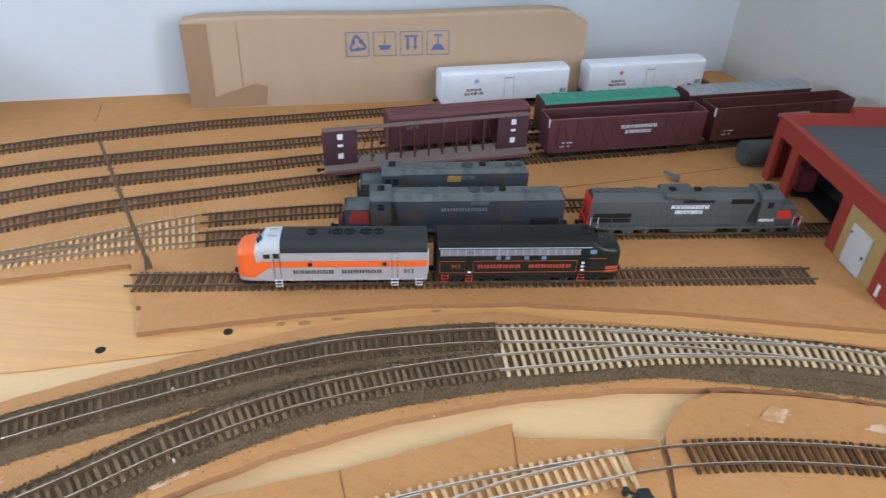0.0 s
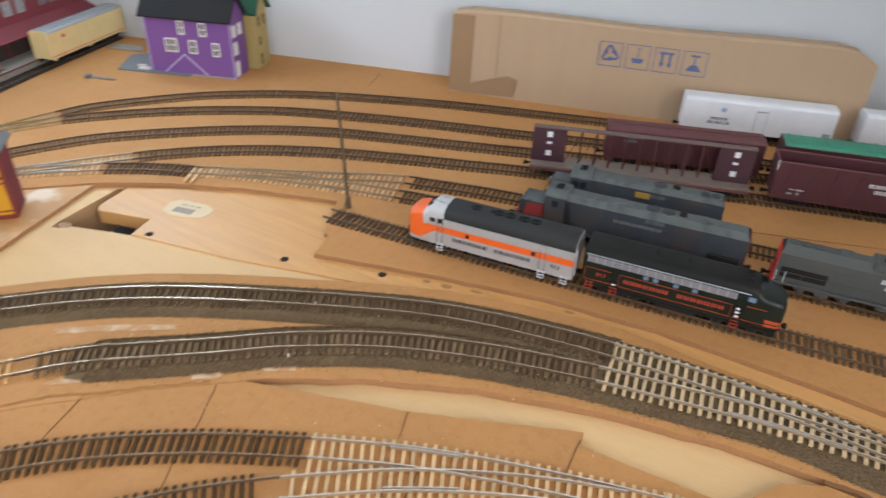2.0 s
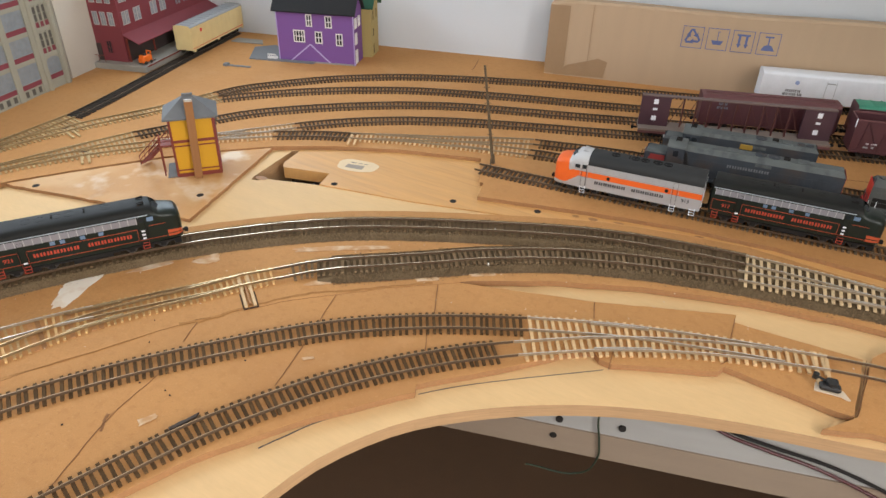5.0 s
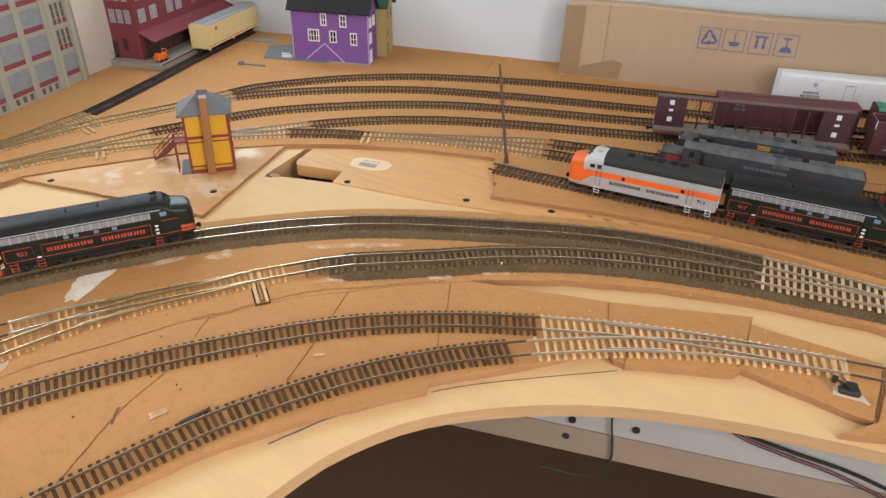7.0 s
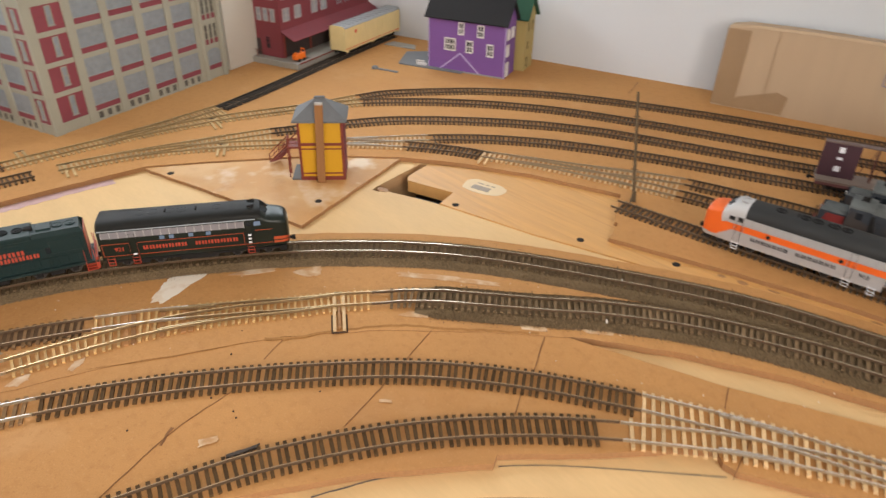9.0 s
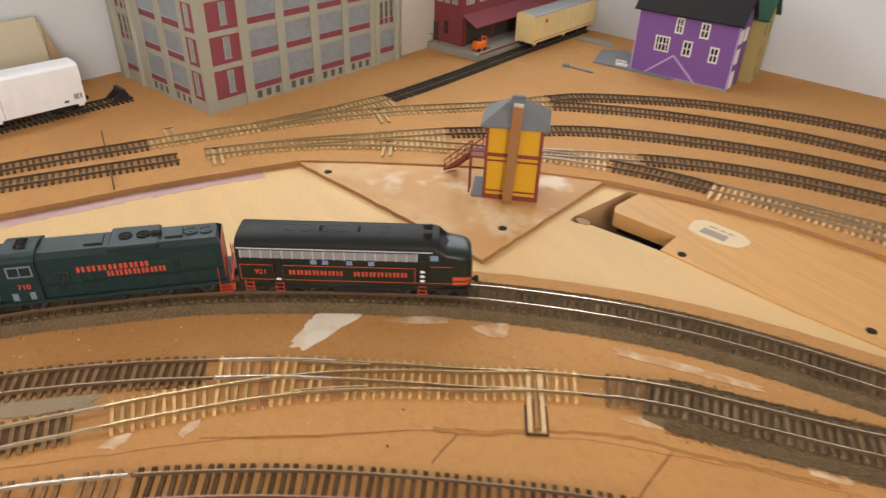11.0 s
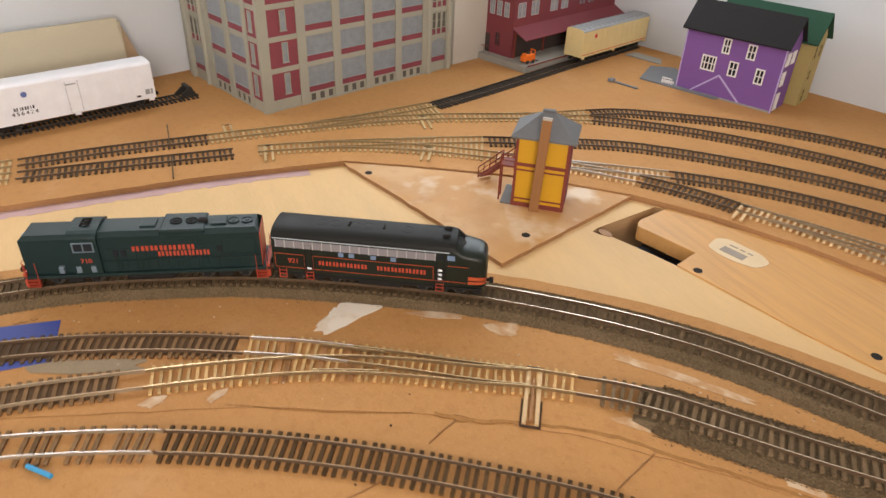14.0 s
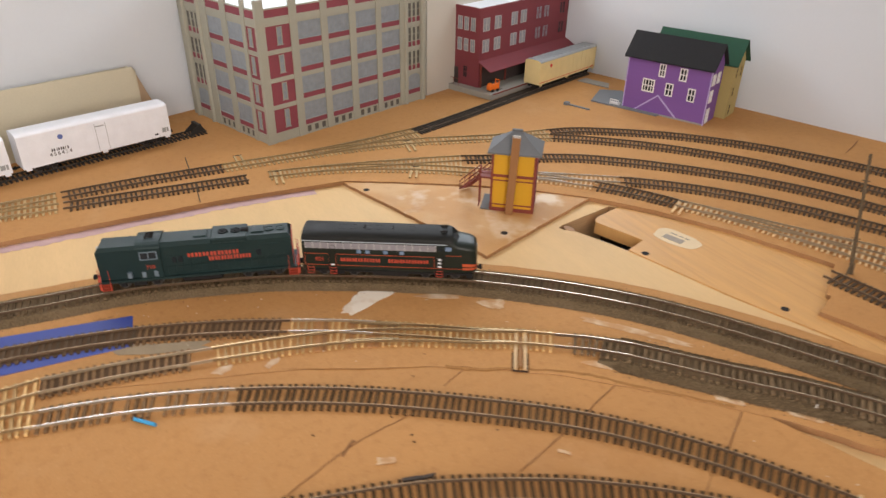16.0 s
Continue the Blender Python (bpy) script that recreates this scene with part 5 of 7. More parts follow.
RT, RR = 0.0045, 0.0095     # rail tops on the board and on the roadbed
f_unit(on(S0, -0.0818, RT, True), "orange and silver streamlined diesel locomotive on the storage track", "bright", "913")
f_unit(on(S0, 0.0985, RT), "dark green streamlined diesel locomotive with orange lettering", "dark", "917")
f_unit(on(OUTER, -0.482, RR, y=0.1115), "dark green streamlined diesel locomotive on the main track", "dark", "921")
hood_710 = hood_unit(on(OUTER, -0.5594, RR, y=-0.0570), "dark green hood diesel locomotive with red lettering and handrails", HOODGREEN, HOODGREEN, 0.196, -0.045, 0.0455, None, RED_LETTER, axles=2,
          end_m=RED_LETTER, words=((7,), (7,)), letter_m=RED_LETTER, number="710", stagger=True, letter_x=(-0.0110, 0.0486), letter_z=(0.0305, 0.0250), lens=0.0044, wide=0.0138, tail=0.010, lead=0.006)
for x, z, w in ((-0.0230, 0.0290, 0.0040), (-0.0172, 0.0290, 0.0040), (-0.0650, 0.0165, 0.0038), (-0.0520, 0.0165, 0.0038), (-0.0410, 0.0165, 0.0038), (0.0560, 0.0300, 0.0042)):
    y0 = -0.0166 if z < 0.02 else -0.0146
    part("access_panel", bx(x - w / 2, x + w / 2, y0, -0.0130, z - 0.0030, z + 0.0030, 0.0003), PANEL_GREY if z < 0.02 else GLASS, hood_710, "pale blue-grey panel" if z < 0.02 else "dark glazed panel")
for x0, x1, z0, z1 in ((-0.0530, -0.0520, 0.0325, 0.0412), (-0.0380, -0.0370, 0.0325, 0.0412), (-0.0520, -0.0380, 0.0402, 0.0412), (-0.0520, -0.0380, 0.0325, 0.0333), (-0.0455, -0.0448, 0.0333, 0.0402)):
    part("window_frame", bx(x0, x1, -0.0169, -0.0158, z0, z1), PANEL_GREY, hood_710, "pale grey cab window frame")
hood_unit(on(YLO, 0.2755, RT), "grey hood diesel locomotive with scarlet nose and white lettering", LARK, LARK, 0.240, 0.076, 0.0335, None, LARK, axles=3, end_m=SCARLET,
          words=((8,), (7,)), letter_m=WHITE_P, letter_x=(-0.0295, 0.0115), letter_z=(0.0318, 0.0258), lens=0.0044, fuel=LARK, rad=(0.031, 0.020, 0.040), tail=0.006, lead=0.011,
          grab_m=WHITE_P, nose_patch=SCARLET, number_bars=4, slots=((-0.018, 0.016, 0.0388, 0.0418), (0.034, 0.058, 0.0372, 0.0430)), fans=((-0.006, 0.0040),), slope=0.0070, well=True)
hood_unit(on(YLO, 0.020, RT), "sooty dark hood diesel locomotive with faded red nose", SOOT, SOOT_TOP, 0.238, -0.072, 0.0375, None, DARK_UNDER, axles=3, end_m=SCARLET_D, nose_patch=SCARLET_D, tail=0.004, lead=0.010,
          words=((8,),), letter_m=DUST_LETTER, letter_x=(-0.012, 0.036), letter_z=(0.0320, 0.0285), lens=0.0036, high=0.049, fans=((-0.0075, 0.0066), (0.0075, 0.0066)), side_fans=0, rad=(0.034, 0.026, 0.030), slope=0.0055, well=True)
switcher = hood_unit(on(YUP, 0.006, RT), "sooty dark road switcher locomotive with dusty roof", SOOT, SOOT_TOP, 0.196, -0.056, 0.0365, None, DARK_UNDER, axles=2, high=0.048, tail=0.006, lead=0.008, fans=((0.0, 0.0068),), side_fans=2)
part("warning_panel", bx(0.003, 0.018, -0.0136, -0.0125, 0.0355, 0.0420, 0.0003), paint("dusty_yellow", (0.36, 0.22, 0.03), 0.7), switcher, "dusty yellow panel")
centre_beam(on(Y4, -0.014, RT), "dark maroon centre-partition flat car with white placards")
gondola(on(Y4, 0.229, RT), "maroon open wood-chip car with white lettering", MAROON)
gondola(on(Y4, 0.447, RT), "brown-red open wood-chip car with white lettering", BROWN_RED)
walk_car = reefer(on(Y3, 0.013, RT), "maroon box car with a raised roof walk", MAROON, MAROON_L, 0.188, words=False, name="box_car", top=0.0505, ribs=0)
reefer(on(Y3, 0.214, RT), "maroon box car with teal green roof", MAROON, TEAL, 0.196, words=False, name="box_car", top=0.0545)
reefer(on(Y3, 0.416, RT), "brown box car with grey roof", BROWN_RED, ROOF_GREY, 0.196, words=False, name="box_car", top=0.0545)
PALE_BLUE = paint("faded_blue", (0.30, 0.40, 0.66), 0.6)
PALE_RED = paint("faded_red", (0.62, 0.22, 0.20), 0.6)
reefer(on(Y1, 0.073, RT), "white refrigerator car with blue round herald", WHITE_P, WHITE_P, herald=PALE_BLUE)
reefer(on(Y1, 0.289, RT), "white refrigerator car with red round herald", WHITE_P, WHITE_P, herald=PALE_RED)
reefer(on(W, -0.957, RT, True, y=-0.110), "white refrigerator car with blue round herald on the siding", WHITE_P, WHITE_P, 0.200, herald=BLUE_INK, top=0.0575, number="456424")
reefer(on(W, -0.910, RT, True, y=-0.320), "white refrigerator car coupled on the siding", WHITE_P, WHITE_P, 0.200, herald=BLUE_INK, top=0.0575)
reefer(on(K, -0.973, RT, True, y=0.714), "cream box car with grey roof and red stripe", CREAM, ROOF_GREY, 0.188, herald=SCARLET, words=False, door=False, stripe=SCARLET, name="box_car", ribs=13)
for y in (-0.0085, 0.0, 0.0085):
    part("roof_walk", bx(-0.088, 0.088, y - 0.0018, y + 0.0018, 0.0492 if y else 0.0502, 0.0508 if y else 0.0522, 0.0003), MAROON_L, walk_car)
letters(walk_car, (3,), -0.070, -0.058, 0.0380, 0.0036, -0.0173, PANEL_GREY, "mark_bar")
letters(walk_car, (4,), -0.072, -0.056, 0.0325, 0.0036, -0.0173, PANEL_GREY, "number_bar")


# ---- buildings ----
CONCRETE = mat("painted_concrete", (0.33, 0.325, 0.265), 0.8, vary=0.08, scale=30)
SPANDREL = mat("red_spandrel", (0.235, 0.050, 0.068), 0.7, vary=0.12, scale=60)
CURTAIN = mat("factory_glazing", (0.23, 0.265, 0.295), 0.35, vary=0.25, scale=120)
BRICK = mat("red_brick_paint", (0.20, 0.038, 0.048), 0.8, vary=0.14, scale=40, fine=0.15, fine_scale=700, bump=0.2)
BASEMENT = mat("basement_opening", (0.105, 0.098, 0.085), 0.8)
FAC_BAR = mat("glazing_bar", (0.27, 0.285, 0.29), 0.6)
DOCK = mat("dock_concrete", (0.30, 0.29, 0.26), 0.9, vary=0.12, scale=50)
PAD_GREY = mat("pad_grey", (0.17, 0.18, 0.19), 0.85, vary=0.12, scale=50)
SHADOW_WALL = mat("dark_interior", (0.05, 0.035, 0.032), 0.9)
WORN_WHITE = mat("worn_white_frame", (0.46, 0.43, 0.42), 0.7, vary=0.15)
FRAME_W = mat("window_frame_white", (0.74, 0.72, 0.70), 0.6)
PURPLE = mat("purple_siding", (0.185, 0.080, 0.285), 0.7, vary=0.06, bump=0.3, bump_scale=300, stretch=(0.02, 0.02, 1))
LILAC = mat("lilac_trim", (0.45, 0.36, 0.62), 0.7)
SHINGLE = mat("black_shingles", (0.0125, 0.0125, 0.014), 0.95, vary=0.2, scale=200)
SHINGLE_G = mat("green_shingles", (0.018, 0.075, 0.045), 0.95, vary=0.2, scale=200)
TAN = mat("tan_siding", (0.42, 0.33, 0.13), 0.75, vary=0.08)
YELLOW = mat("yellow_siding", (0.60, 0.315, 0.012), 0.6, vary=0.05)
TRIM_RED = mat("dark_red_trim", (0.20, 0.035, 0.022), 0.6)
SLATE = mat("slate_roof", (0.135, 0.142, 0.148), 0.7, vary=0.12, scale=90)
STICK = mat("brown_stick", (0.29, 0.13, 0.045), 0.7, vary=0.15, stretch=(1, 1, 0.1))
SHED_RED = mat("shed_red", (0.29, 0.033, 0.019), 0.6, vary=0.08)
SHED_ROOF = mat("shed_roof_grey", (0.090, 0.102, 0.108), 0.8, vary=0.15, scale=60)
OCHRE = mat("ochre_panel", (0.38, 0.245, 0.085), 0.7)
DOOR_GREY = mat("door_pale_grey", (0.50, 0.48, 0.44), 0.6)


def facing(x, y, dx, dy):
    """A building's pose: its front runs from (x, y) along (dx, dy); local y goes back into it."""
    return Matrix.Translation((x, y, 0)) @ Matrix.Rotation(math.atan2(dy, dx), 4, "Z")


def window(parent, x0, x1, z0, z1, y, frame_m, pane_m, cols=2, rows=2, s=-1, t=0.0010, bar=0.0009, axis="y"):
    """A framed, divided window on a wall plane; s is the way it faces."""
    def b(a0, a1, d0, d1, c0, c1, bm):
        return bx(a0, a1, min(d0, d1), max(d0, d1), c0, c1, bm=bm) if axis == "y" else bx(min(d0, d1), max(d0, d1), a0, a1, c0, c1, bm=bm)
    bm = bmesh.new()
    for a0, a1, c0, c1 in ((x0, x0 + bar, z0, z1), (x1 - bar, x1, z0, z1), (x0 + bar, x1 - bar, z0, z0 + bar), (x0 + bar, x1 - bar, z1 - bar, z1)):
        b(a0, a1, y, y + s * t, c0, c1, bm)
    for i in range(1, cols):
        x = x0 + (x1 - x0) * i / cols
        b(x - bar * 0.35, x + bar * 0.35, y, y + s * t * 0.8, z0 + bar, z1 - bar, bm)
    for i in range(1, rows):
        z = z0 + (z1 - z0) * i / rows
        b(x0 + bar, x1 - bar, y, y + s * t * 0.7, z - bar * 0.35, z + bar * 0.35, bm)
    fr = part("window_frame", bm, frame_m, parent)
    bm = bmesh.new()
    b(x0 + bar * 0.5, x1 - bar * 0.5, y - s * 0.0004, y + s * 0.0003, z0 + bar * 0.5, z1 - bar * 0.5, bm)
    part("pane", bm, pane_m, fr)
    return fr


def factory():
    ob = thing("factory_building", "five-storey model factory in beige concrete with red spandrels", "building", facing(-0.8998, 0.1124, -0.0997, 0.3128))
    LA, LB, H = 0.331, 0.213, 0.195
    # local x along the long front, local -y is outward... the short front runs along +y at x = 0
    part("wall_core", bx(0.003, LA - 0.003, 0.003, LB - 0.003, 0, H - 0.004), CONCRETE, ob)
    part("roof_deck", bx(0.004, LA - 0.004, 0.004, LB - 0.004, H - 0.0038, H - 0.0026), WHITE_P, ob)
    floors = [0.0150, 0.0566, 0.0964, 0.1362, 0.1805]

    def front(length, edges, red, axis, tower):
        def b(a0, a1, d0, d1, c0, c1, bm=None):
            return bx(a0, a1, d0, d1, c0, c1, bm=bm) if axis == "x" else bx(d0, d1, a0, a1, c0, c1, bm=bm)
        ax = "y" if axis == "x" else "x"
        # pilasters
        for p0, p1 in zip([-0.0] + [e[1] for e in edges], [e[0] for e in edges] + [length]):
            part("pilaster", b(p0, p1, -0.0005, 0.003, 0, H + 0.010), CONCRETE, ob)
        for e0, e1 in edges:
            is_red = (e0, e1) in red
            is_tower = (e0, e1) in tower
            part("plinth", b(e0, e1, 0.0008, 0.003, 0, 0.0030), CONCRETE, ob)
            for i, z in enumerate(floors):
                part("floor_beam", b(e0, e1, 0.0004, 0.003, z - (0.0022, 0.0065, 0.0065, 0.0065, 0.0115)[i], z), CONCRETE, ob)
                zt = floors[i + 1] - (0.0115 if i == 3 else 0.0065) if i + 1 < len(floors) else H - 0.004
                if i == len(floors) - 1:
                    part("spandrel", b(e0, e1, 0.0012, 0.003, z, zt), SPANDREL, ob)
                    continue
                if is_red:
                    part("spandrel", b(e0, e1, 0.0012, 0.003, z, zt), SPANDREL, ob)
                    mid_x = (e0 + e1) / 2
                    window(ob, mid_x + 0.0022 - 0.0044, mid_x + 0.0022 + 0.0044, z + 0.006, zt - 0.002, 0.0012, CONCRETE, CURTAIN, 1, 2, -1, axis=ax)
                    part("window_sill", b(mid_x - 0.0032, mid_x + 0.0076, -0.0002, 0.0014, z + 0.0050, z + 0.0060), FAC_BAR, ob)
                elif is_tower and i > 0:
                    for k in range(3):
                        w = (e1 - e0) / 3
                        window(ob, e0 + k * w + 0.001, e0 + (k + 1) * w - 0.001, z + 0.0085, zt - 0.001, 0.0014, CONCRETE, BASEMENT, 1, 2, -1, axis=ax)
                        part("mullion", b(e0 + (k + 1) * w - 0.001, e0 + (k + 1) * w + 0.001, 0.0002, 0.003, z, zt), CONCRETE, ob) if k < 2 else None
                    part("spandrel", b(e0, e1, 0.0016, 0.003, z, z + 0.0075), SPANDREL, ob)
                else:
                    part("spandrel", b(e0, e1, 0.0012, 0.003, z, z + 0.0078), SPANDREL, ob)
                    part("window_sill", b(e0, e1, 0.0002, 0.003, z + 0.0078, z + 0.0086), FAC_BAR, ob)
                    window(ob, e0, e1, z + 0.0086, zt, 0.0018, FAC_BAR, CURTAIN, 6, 4, -1, 0.0005, 0.0004, axis=ax)
                    if is_tower:
                        # round-headed opening: the wall fills the corners above the arch
                        mid, half, zs = (e0 + e1) / 2, (e1 - e0) / 2, zt - 0.0085
                        for g in (-1, 1):
                            arc = [(mid + g * half * math.sin(a), zs + 0.0078 * math.cos(a)) for a in np.linspace(0, math.pi / 2, 7)]
                            out = arc + [(mid + g * half, zt), (mid, zt)]
                            part("arch_corner", prism(out, 0.0004, 0.0022, "y" if axis == "x" else "x"), CONCRETE, ob)
            # basement lights
            if not is_red and not is_tower:
                n = 3
                for k in range(n):
                    w = (e1 - e0) / n
                    part("basement_light", b(e0 + k * w + w * 0.24, e0 + k * w + w * 0.76, 0.0018, 0.003, 0.003, 0.0128), BASEMENT, ob)
                    part("basement_pier", b(e0 + k * w, e0 + k * w + w * 0.24, 0.0010, 0.003, 0.003, 0.0128), CONCRETE, ob)
                    part("basement_pier", b(e0 + k * w + w * 0.76, e0 + (k + 1) * w, 0.0010, 0.003, 0.003, 0.0128), CONCRETE, ob)
            else:
                part("basement_wall", b(e0, e1, 0.0010, 0.003, 0.003, 0.0128), CONCRETE, ob)
        for e0, e1 in tower:
            for p in (e0 - 0.005, e1 + 0.005):
                q0, q1 = ((p, 0.0, 0.0), (p, 0.0, H + 0.006)) if axis == "x" else ((0.0, p, 0.0), (0.0, p, H + 0.006))
                part("round_pier", rod(q0, q1, 0.0042, seg=16), CONCRETE, ob, smooth=False)
        part("parapet", b(0.006, length - 0.006, 0.0006, 0.0030, H - 0.004, H - 0.0020), CONCRETE, ob)
    ea = [(0.0135, 0.0552), (0.0679, 0.1104), (0.1223, 0.1642), (0.1769, 0.2190), (0.2298, 0.2706), (0.2890, 0.3187)]
    eb = [(0.0040, 0.0285), (0.0370, 0.0765), (0.0900, 0.1305), (0.1565, 0.1915)]
    front(LA, ea, {ea[0]}, "x", {ea[5]})
    front(LB, eb, {eb[0]}, "y", {eb[3]})
    # far sides and the raised corners
    part("back_wall", bx(0.0, LA, LB - 0.003, LB, 0, H + 0.004), CONCRETE, ob)
    part("far_wall", bx(LA - 0.003, LA, 0.003, LB - 0.003, 0, H + 0.004), CONCRETE, ob)
    return ob


factory()


def freight_house():
    ob = thing("freight_house", "dark red brick freight house with loading dock and awning", "building", facing(-0.980, 0.5255, -0.31, 0.95))
    L, D, H = 0.300, 0.075, 0.146
    part("wall", bx(0, L, 0.0, D, 0.010, H), BRICK, ob)
    part("roof", bx(0.002, L - 0.002, 0.002, D - 0.002, H, H + 0.0010), WHITE_P, ob)
    bm = bx(-0.0008, L + 0.0008, -0.0008, 0.0030, H - 0.002, H + 0.0035)
    bx(-0.0008, 0.003, 0.003, D, H - 0.002, H + 0.0035, bm=bm)
    part("cornice", bm, BRICK, ob)
    part("dock", bx(-0.016, L + 0.004, -0.044, 0.062, 0.0, 0.0105, 0.0006), DOCK, ob)
    # dark sheet on the wall paints the shaded recess under the awning
    part("awning_shade_panel", bx(0.006, L - 0.004, -0.0008, 0.0006, 0.0108, 0.046), SHADOW_WALL, ob)
    for i in range(5):
        x = 0.004 + (L - 0.01) * i / 4
        part("dock_post", bx(x - 0.0012, x + 0.0012, -0.004, -0.0016, 0.0105, 0.050), TRIM_RED, ob)
    part("awning", prism([(-0.030, 0.0440), (-0.0006, 0.0570), (-0.0006, 0.0590), (-0.030, 0.0455)], -0.002, L + 0.002, "x"), BRICK, ob)
    part("dock_edge", bx(-0.010, L, -0.0448, -0.0441, 0.0085, 0.0108), TRIM_RED, ob)
    for z0, z1 in ((0.0720, 0.0945), (0.1090, 0.1320)):
        for i, (x0, x1) in enumerate(((0.0060, 0.0285), (0.0385, 0.0610), (0.0870, 0.1095), (0.1150, 0.1370), (0.1640, 0.1855), (0.1890, 0.2105), (0.2430, 0.2645), (0.2705, 0.2945))):
            mid = (x0 + x1) / 2
            window(ob, x0 + 0.002, mid - 0.0004, z0, z1, -0.0002, WORN_WHITE if i < 4 else BRICK, GLASS if i > 5 else CURTAIN, 2, 2, -1, 0.0007, 0.0009)
            window(ob, mid + 0.0004, x1 - 0.002, z0, z1, -0.0002, WORN_WHITE if i < 4 else BRICK, GLASS if i > 5 else CURTAIN, 2, 2, -1, 0.0007, 0.0009)
        for y in (0.0102, 0.0256, 0.0406):
            window(ob, y, y + 0.0105, z0, z1, -0.0002, WORN_WHITE, CURTAIN, 2, 2, -1, 0.0007, 0.0009, axis="x")
    part("side_door", bx(-0.0010, 0.0002, 0.048, 0.060, 0.0105, 0.040), SHADOW_WALL, ob)
    window(ob, 0.026, 0.036, 0.024, 0.046, -0.0002, BRICK, GLASS, 2, 2, -1, axis="x")
    bm = bmesh.new()
    for i in range(4):
        bx(-0.0165, -0.0120, 0.046 - i * 0.0035, 0.0495 - i * 0.0035, 0.0, 0.0105 - i * 0.0026, bm=bm)
    part("dock_steps", bm, DOCK, ob)
    bm = bmesh.new()
    for y in (0.038, 0.050, 0.062):
        rod((-0.0105, y, 0.0105), (-0.0105, y, 0.022), 0.0005, bm, 6)
    rod((-0.0105, 0.038, 0.022), (-0.0105, 0.062, 0.022), 0.0005, bm, 6)
    part("stair_rail", bm, TRIM_RED, ob)
    return ob


freight_house()


def forklift():
    o = mat("forklift_orange", (0.85, 0.17, 0.015), 0.5)
    ob = thing("forklift", "small orange forklift on the loading dock", "forklift", Matrix.Translation((-0.952, 0.541, 0.0105)) @ Matrix.Rotation(radians(100), 4, "Z"))
    part("chassis", bx(-0.010, 0.008, -0.006, 0.006, 0.003, 0.0145, 0.0012), o, ob)
    part("counterweight", bx(-0.0125, -0.0100, -0.0055, 0.0055, 0.003, 0.0115, 0.0008), o, ob)
    part("seat", bx(-0.004, 0.001, -0.003, 0.003, 0.0125, 0.017, 0.0008), BLACK, ob)
    bm = bmesh.new()
    for y in (-0.0045, 0.0045):
        bx(0.0085, 0.0098, y - 0.0007, y + 0.0007, 0.001, 0.020, bm=bm)
    bx(0.0085, 0.0098, -0.0045, 0.0045, 0.0185, 0.020, bm=bm)
    part("mast", bm, o, ob)
    bm = bmesh.new()
    for y in (-0.003, 0.003):
        bx(0.0098, 0.020, y - 0.0006, y + 0.0006, 0.001, 0.0018, bm=bm)
    part("fork", bm, BLACK, ob)
    for x in (-0.007, 0.005):
        for y in (-0.0062, 0.0062):
            part("wheel", rod((x, y - 0.001, 0.0028), (x, y + 0.001, 0.0028), 0.0028, seg=12), BLACK, ob)


forklift()


def gable_house():
    ob = thing("wooden_house", "purple wooden house with black shingle roof and white windows", "house", facing(-0.7990, 0.7125, 0.1308, 0.0505))
    L, D, H, R = 0.1425, 0.050, 0.0945, 0.1255
    part("wall", prism([(0, 0), (D, 0), (D, H), (D / 2, R - 0.002), (0, H)], 0, L, "x"), PURPLE, ob)
    bm = prism([(-0.007, H - 0.0055), (D / 2, R), (D / 2, R + 0.0026), (-0.008, H - 0.0035)], -0.006, L + 0.006, "x")
    prism([(D + 0.004, H - 0.0055), (D / 2, R), (D / 2, R + 0.0026), (D + 0.005, H - 0.0035)], -0.006, L + 0.006, "x", bm)
    part("roof", bm, SHINGLE, ob)
    for x0, x1, z0, z1, c in ((0.0300, 0.0515, 0.0362, 0.0580, 4), (0.0555, 0.0668, 0.0650, 0.0866, 2), (0.0910, 0.1035, 0.0645, 0.0856, 2), (0.0707, 0.0842, 0.0360, 0.0575, 2), (0.1095, 0.1222, 0.0342, 0.0560, 2)):
        window(ob, x0, x1, z0, z1, -0.0002, FRAME_W, GLASS, c, 2, -1, 0.0012, 0.0019)
    for x0, z0, x1, z1 in ((0.021, 0.001, 0.0605, 0.0335), (0.0605, 0.0335, 0.0975, 0.001)):
        d = Vector((x1 - x0, 0, z1 - z0))
        b = part("white_brace", bx(-d.length / 2, d.length / 2, -0.0008, 0.0004, -0.0012, 0.0012), LILAC, ob)
        b.matrix_local = Matrix.Translation(((x0 + x1) / 2, -0.0004, (z0 + z1) / 2)) @ Matrix.Rotation(-math.atan2(d.z, d.x), 4, "Y")
    for y0, z0, z1 in ((0.006, 0.002, 0.026), (0.006, 0.036, 0.056), (0.006, 0.064, 0.082), (0.026, 0.064, 0.082)):
        window(ob, y0, y0 + 0.012, z0, z1, L + 0.0002, FRAME_W, WHITE_P, 1, 2, 1, 0.0014, 0.002, axis="x")
    for x in (-0.0003, L + 0.0003):
        part("corner_board", bx(x - 0.0008, x + 0.0008, -0.0008, 0.0012, 0, H - 0.001), LILAC, ob)
    part("foundation", bx(-0.002, L - 0.001, -0.0012, 0.0, 0, 0.0025), DOCK, ob)
    return ob


gable_house()


